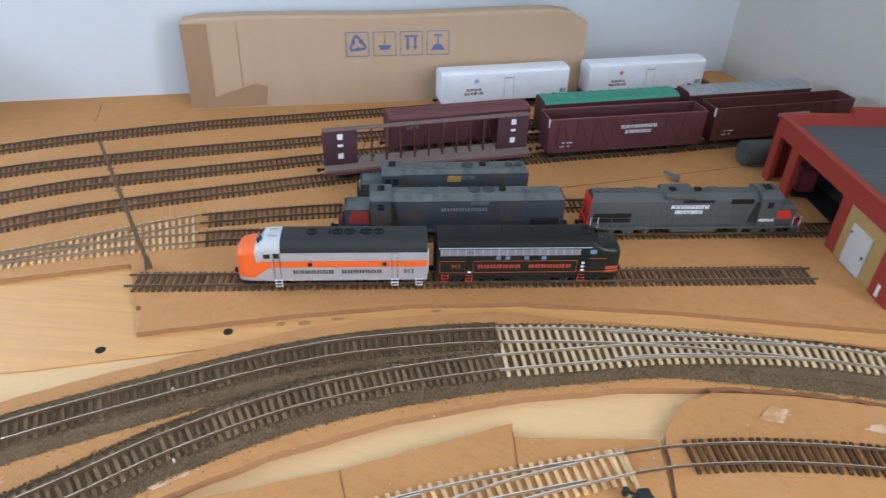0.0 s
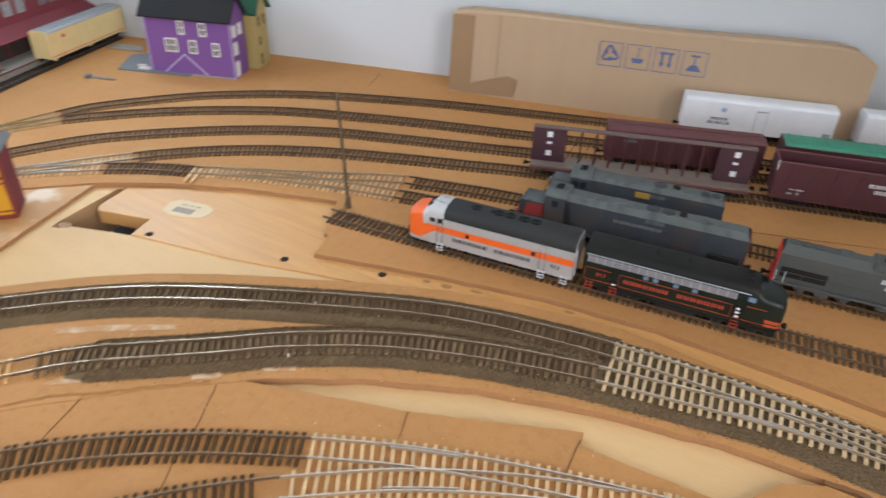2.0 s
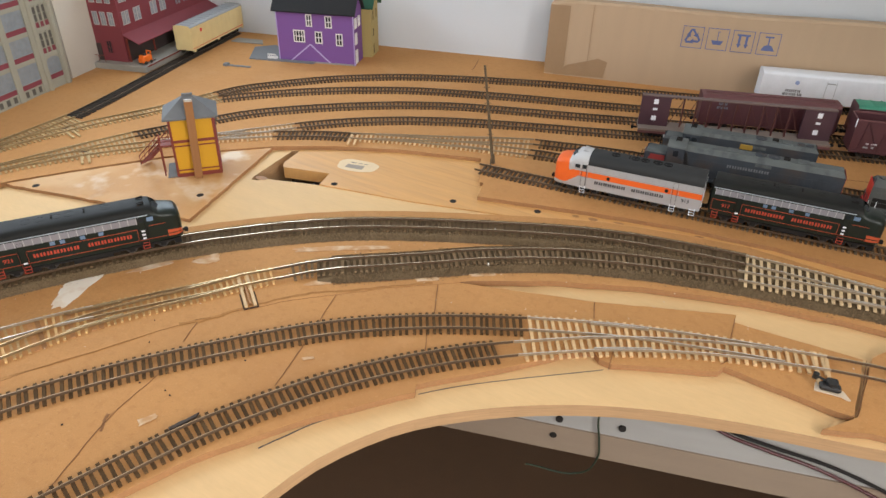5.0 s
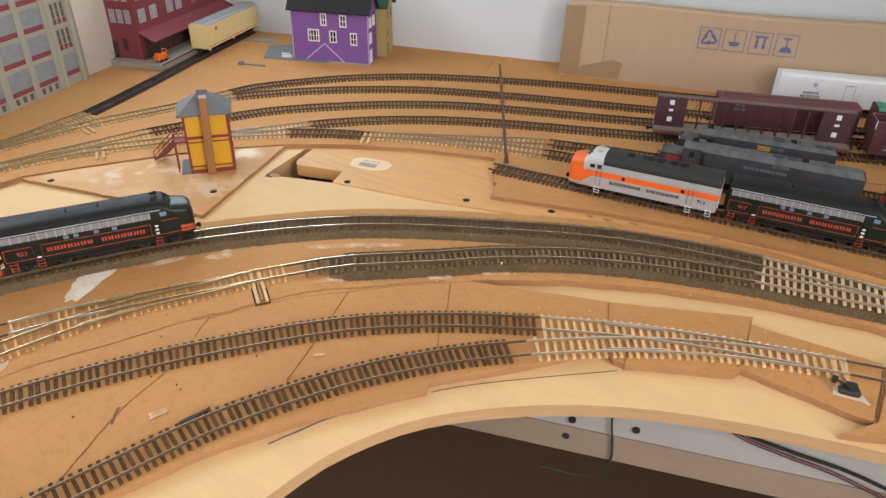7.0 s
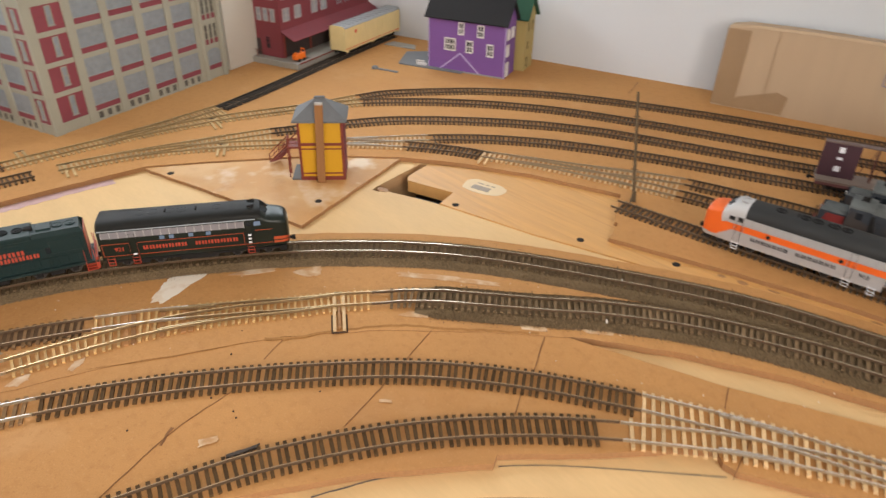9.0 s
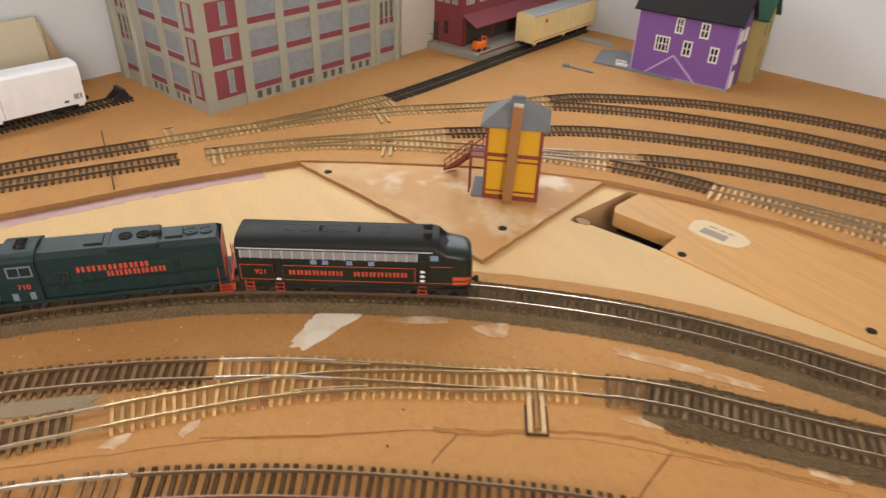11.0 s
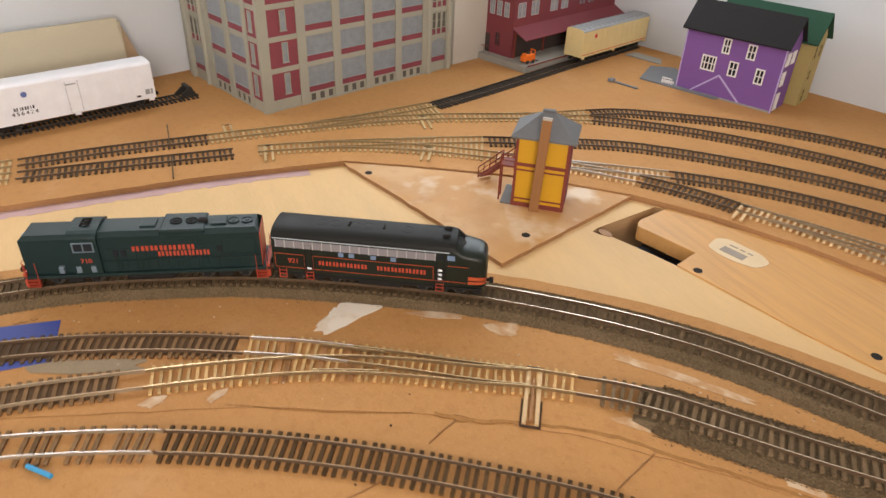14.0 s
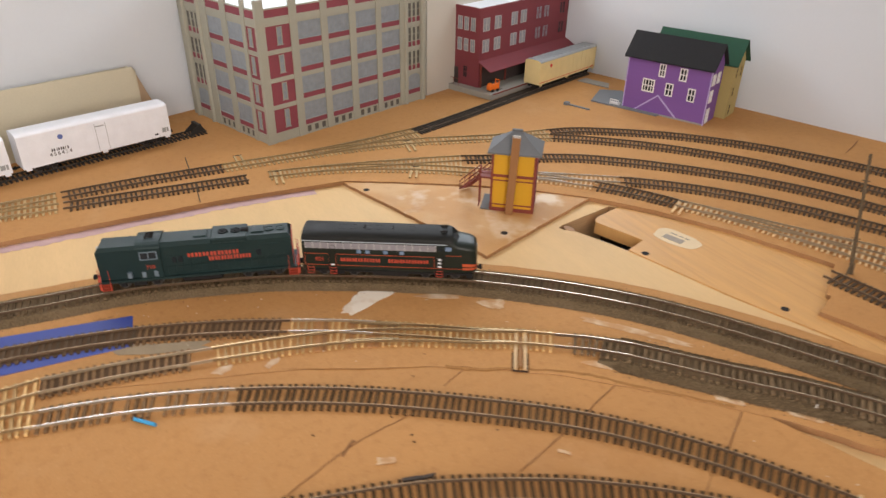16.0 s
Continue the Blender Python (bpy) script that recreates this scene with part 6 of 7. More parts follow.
def back_house():
    ob = thing("wooden_house", "tan wooden house with green shingle roof behind the purple one", "house", facing(-0.7990, 0.7125, 0.1308, 0.0505) @ Matrix.Translation((0.022, 0.058, 0)))
    L, D, H, R = 0.136, 0.046, 0.0935, 0.1255
    part("wall", prism([(0, 0), (D, 0), (D, H), (D / 2, R - 0.002), (0, H)], 0, L, "x"), TAN, ob)
    bm = prism([(-0.005, H - 0.0055), (D / 2, R), (D / 2, R + 0.0026), (-0.006, H - 0.0035)], -0.006, L + 0.006, "x")
    prism([(D + 0.007, H - 0.0055), (D / 2, R), (D / 2, R + 0.0026), (D + 0.008, H - 0.0035)], -0.006, L + 0.006, "x", bm)
    part("roof", bm, SHINGLE_G, ob)
    for y0, z0, z1 in ((0.008, 0.004, 0.024), (0.008, 0.036, 0.052), (0.008, 0.066, 0.084), (0.028, 0.066, 0.084)):
        window(ob, y0, y0 + 0.009, z0, z1, L + 0.0002, TAN, SHADOW_WALL, 1, 2, 1, 0.0010, 0.001, axis="x")
    return ob


back_house()
tagged(part("paved_pad", prism([(-0.8491, 0.6836), (-0.8925, 0.7409), (-0.868, 0.773), (-0.8105, 0.752), (-0.8005, 0.7118), (-0.735, 0.736), (-0.735, 0.7275)], 0.0003, 0.0026), PAD_GREY), "grey concrete pad beside the purple house", "pad")
tagged(part("paved_pad", prism([(-0.9606, 0.7432), (-0.965, 0.768), (-0.915, 0.784), (-0.8952, 0.7653)], 0.0003, 0.0022), DOCK), "light grey concrete pad by the wall", "pad")
ob = thing("porch_railing", "small white porch railing on the grey pad", "railing", Matrix.Translation((-0.8120, 0.7040, 0.0026)) @ Matrix.Rotation(radians(23), 4, "Z"))
part("rail", bx(-0.008, 0.008, -0.0006, 0.0006, 0.0075, 0.0090), FRAME_W, ob)
part("rail", bx(-0.008, 0.008, -0.0006, 0.0006, 0.0020, 0.0032), FRAME_W, ob)
for i in range(5):
    part("baluster", bx(-0.008 + i * 0.0038, -0.0070 + i * 0.0038, -0.0005, 0.0005, 0, 0.0075), FRAME_W, ob)
part("deck_board", bx(-0.009, 0.009, 0.001, 0.007, 0.0, 0.003), FRAME_W, ob)


def signal_tower():
    ob = thing("signal_tower", "yellow and red model signal tower with grey hip roof", "building", facing(-0.5715, 0.2895, 0.034, 0.040) @ Matrix.Translation((0, 0, -0.002)))
    W_, D, H = 0.053, 0.040, 0.0770
    part("base_slab", bx(-0.012, 0.002, 0.0, D + 0.002, 0, 0.0020, 0.0004), SLATE, ob)
    part("sill_board", bx(-0.0004, W_ + 0.0004, -0.0004, D + 0.0004, 0, 0.0021), TRIM_RED, ob)
    part("wall", bx(0, W_, 0, D, 0.002, H), YELLOW, ob)
    part("side_wall", bx(W_, W_ + 0.0006, 0.001, D - 0.001, 0.003, H), BRICK, ob)
    for z0, z1 in ((0.002, 0.0050), (0.0085, 0.0100), (0.0405, 0.0420), (0.0455, 0.0490)):
        part("trim_band", bx(-0.0008, W_ + 0.0008, -0.0008, 0.0, z0, z1), TRIM_RED, ob)
    for x in (0.0, W_ - 0.0022):
        part("corner_board", bx(x - 0.0004, x + 0.0024, -0.0010, 0.0006, 0.002, H), TRIM_RED, ob)
    o = 0.0055
    bm = bmesh.new()
    low = [bm.verts.new(v) for v in ((-o, -o, H - 0.001), (W_ + o, -o, H - 0.001), (W_ + o, D + o, H - 0.001), (-o, D + o, H - 0.001))]
    up = [bm.verts.new(v) for v in ((-o, -o, H + 0.0012), (W_ + o, -o, H + 0.0012), (W_ + o, D + o, H + 0.0012), (-o, D + o, H + 0.0012))]
    t0, t1 = bm.verts.new((W_ * 0.42, D / 2, H + 0.0215)), bm.verts.new((W_ * 0.58, D / 2, H + 0.0215))
    bm.faces.new(low)
    for i in range(4):
        bm.faces.new((low[i], low[(i + 1) % 4], up[(i + 1) % 4], up[i]))
    bm.faces.new((up[0], up[1], t1, t0)), bm.faces.new((up[1], up[2], t1)), bm.faces.new((up[2], up[3], t0, t1)), bm.faces.new((up[3], up[0], t0))
    part("hip_roof", bm, SLATE, ob)
    part("ridge_cap", bx(W_ * 0.38, W_ * 0.62, D / 2 - 0.002, D / 2 + 0.002, H + 0.0205, H + 0.0232, 0.0005), SLATE, ob)
    # outside stair: a landing on the side wall, then a flight down to the back
    part("landing", bx(-0.015, 0.0, 0.004, 0.024, 0.0400, 0.0420), TRIM_RED, ob)
    top_p, foot = Vector((-0.010, 0.022, 0.0405)), Vector((-0.041, 0.055, 0.0015))
    run = foot - top_p
    turn = Matrix.Rotation(math.atan2(run.y, run.x), 4, "Z")
    across = (turn @ Vector((0, 1, 0))) * 0.0072
    for i in range(10):
        c = top_p + run * (i + 0.5) / 10
        part("stair_tread", bx(-0.0022, 0.0022, -0.0070, 0.0070, -0.0006, 0.0006), TRIM_RED, ob).matrix_local = Matrix.Translation(c) @ turn
    up = Vector((0, 0, 0.0115))
    for g in (-1, 1):
        p, q = top_p + across * g, foot + across * g
        part("stringer", rod(p, q, 0.0010, seg=6), TRIM_RED, ob)
        bm = rod(p + up, q + up, 0.0006, seg=6)
        rod(p + up * 0.5, q + up * 0.5, 0.0004, bm, 6)
        for k in range(5):
            c = p.lerp(q, k / 4)
            rod(c, c + up, 0.0005, bm, 6)
        part("handrail", bm, TRIM_RED, ob)
    for x, y in ((-0.0145, 0.0045), (-0.0145, 0.0150)):
        part("landing_post", rod((x, y, 0.002), (x, y, 0.0530), 0.0009, seg=6), TRIM_RED, ob)
    bm = rod((-0.0145, 0.0045, 0.0525), (-0.0145, 0.0150, 0.0525), 0.0006, seg=6)
    rod((0.0, 0.0045, 0.0525), (-0.0145, 0.0045, 0.0525), 0.0006, bm, 6)
    rod((0.0, 0.0045, 0.0470), (-0.0145, 0.0045, 0.0470), 0.0005, bm, 6)
    part("landing_rail", bm, TRIM_RED, ob)
    return ob


signal_tower()
st = thing("wooden_stick", "flat brown wooden stick leaning on the signal tower", "stick", facing(-0.5715, 0.2895, 0.034, 0.040) @ Matrix.Translation((0.0245, -0.0085, -0.0015)) @ Matrix.Rotation(radians(2.0), 4, "Y"))
part("stick_body", bx(-0.0048, 0.0048, -0.0012, 0.0012, 0, 0.1010, 0.0006), STICK, st)
part("pale_tip", bx(-0.0044, 0.0044, -0.0014, 0.0013, 0.0992, 0.1018), mat("pale_tip_paint", (0.42, 0.40, 0.37), 0.7), st)


def engine_shed():
    p, q = Vector((0.402, 0.828)), Vector((0.432, 0.560))
    ob = thing("engine_shed", "red model engine shed with grey roof and open doors", "building", facing(p.x, p.y, q.x - p.x, q.y - p.y))
    L, D, H, T = (q - p).length, 0.185, 0.0800, 0.006
    # local x along the front, local y into the shed
    zt = 0.0600
    spans = [(0.0, 0.014), (0.044, 0.060), (0.158, 0.174), (0.240, L)]
    for a, b in spans:
        part("front_post", bx(a, b, 0, T, 0, zt), SHED_RED, ob)
    part("lintel", bx(0, L, 0, T, zt, H), SHED_RED, ob)
    part("coping", bx(-0.002, L + 0.002, -0.0015, T + 0.0015, H, H + 0.003, 0.0006), SHED_RED, ob)
    part("door_panel", bx(0.174, 0.240, 0.001, T - 0.001, 0, zt), OCHRE, ob)
    part("white_door", bx(0.189, 0.222, -0.0012, 0.001, 0.001, 0.046, 0.0004), DOOR_GREY, ob)
    bm = bx(0.217, 0.219, -0.0020, -0.0012, 0.021, 0.024)
    bx(0.190, 0.1925, -0.0020, -0.0012, 0.036, 0.038, bm=bm)
    part("door_handle", bm, STEEL, ob)
    part("white_strip", bx(0.2505, 0.2545, -0.0006, 0.0, 0.003, 0.016), FRAME_W, ob)
    part("back_parapet", bx(-0.002, 0.004, T, D, 0, H + 0.004), SHED_RED, ob)
    part("raised_parapet", bx(-0.003, 0.005, 0.085, D, H + 0.0041, H + 0.012), SHED_RED, ob)
    part("rear_wall", bx(0.004, L, D, D + 0.004, 0, H), SHED_RED, ob)
    part("end_wall", bx(L - 0.004, L, T, D, 0, H), SHED_RED, ob)
    # black floor and upright sheet put the shed's inner shade into colour
    part("interior_shade_floor", bx(0.006, L - 0.006, 0.030, D - 0.001, 0.0003, 0.0009), BLACK, ob)
    part("interior_shade_sheet", bx(0.006, L - 0.006, 0.060, 0.062, 0.0010, H - 0.0125), BLACK, ob, "black sheet standing in for the dark inside of the shed")
    part("roof", bx(0.004, L - 0.004, T, D, H - 0.012, H - 0.010), SHED_ROOF, ob)
    for k in range(1, 4):
        part("roof_seam", bx(L * k / 4 - 0.0006, L * k / 4 + 0.0006, T, D, H - 0.0099, H - 0.0092), SLATE, ob)
    return ob


engine_shed()
tk = thing("storage_tank", "dark grey cylinder tank lying behind the shed", "tank", Matrix.Translation((0.383, 0.858, 0)) @ Matrix.Rotation(radians(12), 4, "Z"))
part("shell", rod((0, 0, 0.0165), (0.085, 0, 0.0165), 0.0160, seg=32), LARK, tk, smooth=False)
part("end_cap", rod((-0.002, 0, 0.0165), (-0.0002, 0, 0.0165), 0.0135, seg=32), LARK, tk)
part("cradle", bx(0.01, 0.075, -0.010, 0.010, 0.0, 0.003), SLATE, tk)
mc = thing("rail_trolley", "small dark red machine with grey bent handles in the doorway", "trolley", Matrix.Translation((0.428, 0.792, 0)))
part("housing", bx(-0.004, 0.018, -0.014, 0.010, 0.004, 0.034, 0.003), BRICK, mc)
part("base", bx(-0.006, 0.020, -0.016, 0.012, 0.0, 0.004), BLACK, mc)
bm = rod((-0.010, -0.010, 0.002), (-0.010, -0.010, 0.036), 0.0009)
rod((-0.010, -0.010, 0.036), (0.004, -0.006, 0.044), 0.0009, bm)
rod((0.004, -0.006, 0.044), (0.014, 0.004, 0.040), 0.0009, bm)
part("bent_handle", bm, STEEL, mc)

# ---- the cardboard carton leaning on the wall ----
TAPE = mat("parcel_tape", (0.33, 0.21, 0.115), 0.35, vary=0.08)
INK = mat("carton_print", (0.11, 0.14, 0.30), 0.7, vary=0.15)
cb = thing("cardboard_carton", "long brown cardboard carton with blue handling symbols leaning on the wall", "carton",
           facing(-0.3638, 0.9295, 0.5665, 0.1495) @ Matrix.Rotation(radians(-6), 4, "X"))
BW, BH = 0.584, 0.1275
bm = bmesh.new()
cols = 24
rings = []
for i in range(cols + 1):
    f = i / cols
    x = -0.004 + BW * f
    dip = 0.0015 * math.sin(9 * f) + 0.004 * f
    zt = BH - 0.003 + dip - (0.004 if i == 0 else 0.018 if i == cols else 0.004 if i == cols - 1 else 0)
    rings.append([bm.verts.new(v) for v in ((x, 0, 0), (x, 0.0008 * math.sin(7 * f), zt - 0.004), (x, 0.003, zt), (x, 0.036, zt + 0.001), (x, 0.040, zt - 0.003), (x, 0.040, 0.004))])
for r, q in zip(rings, rings[1:]):
    for i in range(6):
        bm.faces.new((r[i], r[(i + 1) % 6], q[(i + 1) % 6], q[i]))
bm.faces.new(rings[0]), bm.faces.new(rings[-1])
part("carton_body", bm, CARD, cb)
part("tape_strip", bx(-0.0045, 0.0300, -0.0007, -0.0003, 0.002, BH - 0.010), TAPE, cb, "strip of brown parcel tape")
part("tape_patch", prism([(0.012, 0.001), (0.100, 0.003), (0.104, 0.030), (0.088, 0.035), (0.035, 0.019)], -0.0011, -0.0008, "y"), TAPE, cb, "brown tape patch")
part("flap_seam", bx(0.0690, 0.0698, -0.0006, -0.0002, 0.03, BH - 0.006), TAPE, cb)


def framed(x0, x1, z0, z1):
    bm = bmesh.new()
    for a, b, c, d in ((x0, x1, z0, z0 + 0.001), (x0, x1, z1 - 0.001, z1), (x0, x0 + 0.001, z0, z1), (x1 - 0.001, x1, z0, z1)):
        bx(a, b, -0.0007, -0.0002, c, d, bm=bm)
    return bm


for i in range(4):
    x0 = 0.2180 + 0.0391 * i
    x1 = x0 + 0.0332
    z0, z1 = 0.0684, 0.1028
    xc, zc = (x0 + x1) / 2, (z0 + z1) / 2
    bm = framed(x0, x1, z0, z1)
    if i == 0:
        # three bent arrows that chase one another round a triangle
        for k in range(3):
            turn = Matrix.Rotation(math.tau / 3 * k, 2)
            band = [(-0.0088, -0.0010), (-0.0042, 0.0080), (0.0010, 0.0080), (0.0052, 0.0012), (0.0075, 0.0026), (0.0062, -0.0042), (0.0000, -0.0016), (0.0024, -0.0003),
                    (-0.0010, 0.0052), (-0.0024, 0.0052), (-0.0056, -0.0026)]
            out = [turn @ (Vector(q) * 1.05 + Vector((0.0006, 0.0046))) for q in band]
            prism([(xc + q.x, zc + q.y) for q in out], -0.0007, -0.0002, "y", bm)
    elif i == 1:
        prism([(xc - 0.0095, zc - 0.002), (xc + 0.0095, zc - 0.002), (xc + 0.006, zc - 0.0085), (xc - 0.006, zc - 0.0085)], -0.0007, -0.0002, "y", bm)
        bx(xc - 0.0006, xc + 0.0006, -0.0007, -0.0002, zc - 0.002, zc + 0.012, bm=bm)
        bx(xc - 0.0006, xc + 0.003, -0.0007, -0.0002, zc + 0.0115, zc + 0.0125, bm=bm)
    elif i == 2:
        bx(xc - 0.010, xc + 0.010, -0.0007, -0.0002, zc + 0.0085, zc + 0.0115, bm=bm)
        for dx in (-0.0055, 0.0055):
            bx(xc + dx - 0.0018, xc + dx + 0.0018, -0.0007, -0.0002, zc - 0.004, zc + 0.0085, bm=bm)
            prism([(xc + dx - 0.0036, zc - 0.004), (xc + dx + 0.0036, zc - 0.004), (xc + dx, zc - 0.0105)], -0.0007, -0.0002, "y", bm)
    else:
        bx(xc - 0.0065, xc + 0.0065, -0.0007, -0.0002, zc + 0.0095, zc + 0.012, bm=bm)
        bx(xc - 0.0010, xc + 0.0010, -0.0007, -0.0002, zc - 0.002, zc + 0.0095, bm=bm)
        prism([(xc - 0.0105, zc - 0.0105), (xc + 0.0105, zc - 0.0105), (xc + 0.006, zc - 0.003), (xc, zc - 0.001), (xc - 0.006, zc - 0.003)], -0.0007, -0.0002, "y", bm)
    part("printed_symbol", bm, INK, cb, "blue printed handling symbol")

# a beige box lid standing behind the white cars
LID = mat("beige_board", (0.55, 0.50, 0.37), 0.8, vary=0.05)
ld = thing("beige_box", "plain beige box standing behind the white cars", "box", facing(-0.9225, -0.440, -0.3138, 0.9495))
part("box_front", prism([(0, 0), (0.428, 0), (0.422, 0.0975), (0, 0.1020)], 0.0, 0.003, "y"), LID, ld)
part("box_end", bx(0.424, 0.427, 0.0031, 0.030, 0, 0.092), LID, ld)
# browner card colour stands for the side turned from the light
part("shaded_box_side", prism([(0.4274, 0.0), (0.4620, 0.0), (0.4275, 0.0920)], 0.0120, 0.0145, "y"), CARD, ld, "sloping side of the box, browner to show its shade")
part("box_back", bx(0, 0.4235, 0.028, 0.030, 0, 0.092), LID, ld)


# ---- small things on the board ----
POLE = mat("stained_pole", (0.10, 0.065, 0.032), 0.8, vary=0.2)
HOLE = mat("hole_dark", (0.012, 0.009, 0.007), 0.9)
KNOT = mat("pine_knot", (0.36, 0.185, 0.08), 0.6, vary=0.3)


def disc(name, x, y, z, r, m, label, category, squash=1.0, turn=0.0, h=0.0006):
    bm = rod((0, 0, 0), (0, 0, h), r, seg=18)
    ob = part(name, bm, m)
    ob.matrix_world = Matrix.Translation((x, y, z)) @ Matrix.Rotation(turn, 4, "Z") @ Matrix.Diagonal((1, squash, 1, 1))
    return tagged(ob, label, category)


for x, y, z in ((-0.160, 0.468, -0.0050), (-0.256, 0.434, -0.0050), (-0.403, 0.389, -0.0050), (-0.5125, 0.272, -0.002), (-0.695, 0.178, -0.002), (-0.585, 0.4065, -0.002), (-0.556, 0.428, -0.002)):
    disc("drilled_hole", x, y, z, 0.0042, HOLE, "dark drilled screw hole in the board", "hole", h=0.0003)
for x, y, r, sq in ((-0.098, 0.487, 0.0055, 0.55), (-0.118, 0.483, 0.004, 0.6), (-0.07, 0.4955, 0.006, 0.25), (-0.492, 0.352, 0.008, 0.6), (0.016, 0.517, 0.005, 0.3)):
    disc("wood_knot", x, y, -0.0050 if r != 0.008 else -0.0064, r, KNOT, "dark brown knot in the pine board", "knot", sq, 0.2, 0.0003)

for x, y in ((-0.3566, 0.0838), (-0.3356, 0.0616), (-0.2693, 0.0287), (-0.2764, 0.0304), (-0.3005, 0.0251), (-0.3110, -0.0350), (-0.2500, 0.0900), (-0.1900, 0.1900), (-0.3900, 0.1050)):
    disc("pin_hole", x, y, 0.0001, 0.0007, HOLE, "tiny dark pin hole in the hardboard", "hole", h=0.0006)

# paper label on the pine board
PAPER = mat("paper_label", (0.74, 0.58, 0.37), 0.8, vary=0.06)
FADED_INK = mat("faded_ink", (0.34, 0.29, 0.24), 0.8, vary=0.3, scale=900)
lb = thing("paper_label", "torn white paper label with a grey bar code on the pine", "label", Matrix.Translation((-0.4115, 0.4465, -0.0049)) @ Matrix.Rotation(radians(14), 4, "Z"))
outline = []
for i in range(40):
    a = 2 * math.pi * i / 40
    c, v = math.cos(a), math.sin(a)
    r = 1.0 + 0.035 * math.sin(3 * a + 1) + 0.02 * math.sin(7 * a)
    outline.append((0.0275 * r * math.copysign(abs(c) ** 0.7, c), 0.0165 * r * math.copysign(abs(v) ** 0.7, v)))
part("paper", prism(outline, 0, 0.0003), PAPER, lb)
part("printed_block", bx(-0.014, 0.010, -0.0095, 0.001, 0.0003, 0.0005), FADED_INK, lb)
for a, b in ((-0.012, -0.004), (-0.001, 0.004), (0.007, 0.012)):
    part("printed_bar", bx(a, b, 0.006, 0.0080, 0.0003, 0.0005), FADED_INK, lb)

# joints and scores between the boards
CRACK = mat("open_joint", (0.23, 0.105, 0.042), 0.95)


RIDGE = mat("broken_hardboard", (0.36, 0.175, 0.062), 0.9, vary=0.3, scale=90, fine=0.25, spec=0.1)


def seam(pts, w, label, m=None, z=0.0002, h=0.0003, jag=0.4):
    ln = Line(pts)
    rng = random.Random(int(abs(pts[0][0]) * 1e4))
    bm = bmesh.new()
    n = max(3, int(ln.length / 0.006))
    rows = []
    for i in range(n + 1):
        p, d = ln.at(ln.length * i / n)
        nr = Vector((-d.y, d.x))
        c = p + nr * rng.uniform(-jag, jag) * w
        hw = w * rng.uniform(0.5 - jag / 2, 0.5 + jag / 3)
        rows.append([bm.verts.new((*(c + nr * hw), z + h)), bm.verts.new((*(c - nr * hw), z + h)), bm.verts.new((*(c - nr * hw), z)), bm.verts.new((*(c + nr * hw), z))])
    for r, q in zip(rows, rows[1:]):
        for i in range(4):
            bm.faces.new((r[i], r[(i + 1) % 4], q[(i + 1) % 4], q[i]))
    return tagged(part("board_joint", bm, m or CRACK), label, "joint", "board joints", "structure")


seam([(-0.292, -0.010), (-0.288, -0.016), (-0.282, -0.024)], 0.0022, "torn dark fibre at the joint")
for x in (-0.1608, -0.1555, -0.1488, -0.191):
    seam([(-0.5450, x - 0.002), (-0.5415, x), (-0.5440, x + 0.003)], 0.0006, "dark pencil scribble by the tape", jag=0.2, z=0.0006)
for pts in ([(-0.247, 0.207), (-0.236, 0.172), (-0.230, 0.158)], [(-0.223, 0.133), (-0.208, 0.082)], [(-0.174, 0.271), (-0.153, 0.232)], [(-0.143, 0.205), (-0.131, 0.183)],
            [(-0.324, 0.105), (-0.312, 0.078)], [(-0.296, 0.040), (-0.288, -0.012), (-0.263, -0.080), (-0.245, -0.13)],
            [(0.084, 0.377), (0.087, 0.345)], [(0.010, 0.247), (0.000, 0.300)], [(-0.035, 0.330), (-0.026, 0.306)], [(0.088, 0.306), (0.094, 0.322)], [(0.1925, 0.380), (0.1915, 0.303), (0.177, 0.292)]):
    seam(pts, 0.0007, "dark ragged joint between hardboard sheets")
seam([(0.24, 0.4375), (0.31, 0.4390), (0.40, 0.4315), (0.52, 0.415)], 0.004, "dark ragged joint between hardboard sheets", z=0.0003)
seam([(0.10, 0.745), (0.1501, 0.7632), (0.2583, 0.8028), (0.3803, 0.8494)], 0.0007, "dark ragged joint between hardboard sheets")
seam([(-0.40, 0.555), (-0.33, 0.592), (-0.26, 0.628)], 0.0007, "dark ragged joint between hardboard sheets")
seam([(-0.397, -0.033), (-0.362, 0.031), (-0.340, 0.080)], 0.0007, "dark scored line in the hardboard", RIDGE)
seam([(-0.334, 0.092), (-0.316, 0.1145), (-0.303, 0.143), (-0.2665, 0.1935), (-0.2465, 0.2095), (-0.208, 0.246), (-0.1800, 0.2705)],
     0.0030, "brown broken edge of a hardboard strip", RIDGE, z=0.0004, h=0.0003, jag=0.3)
seam([(-0.502, 0.928), (-0.490, 0.898), (-0.481, 0.868)], 0.0012, "dark crack in the hardboard by the wall")
# pencil lines on the plywood and its pink stain
PENCIL = mat("pencil_line", (0.10, 0.09, 0.085), 0.8)
seam([(-0.1781, 0.0316), (-0.169, 0.0522), (-0.1598, 0.0728), (-0.1481, 0.0915), (-0.1346, 0.1088), (-0.1187, 0.1311)], 0.0011, "dark pencil line on the plywood", PENCIL, -0.0064, jag=0.2)
seam([(-0.1102, 0.142), (-0.0924, 0.1631), (-0.0594, 0.1949), (-0.025, 0.2256), (0.0047, 0.252)], 0.0006, "dark pencil line on the plywood", PENCIL, -0.0064, jag=0.2)
PINK = mat("pink_stain", (0.52, 0.34, 0.33), 0.8, vary=0.2)
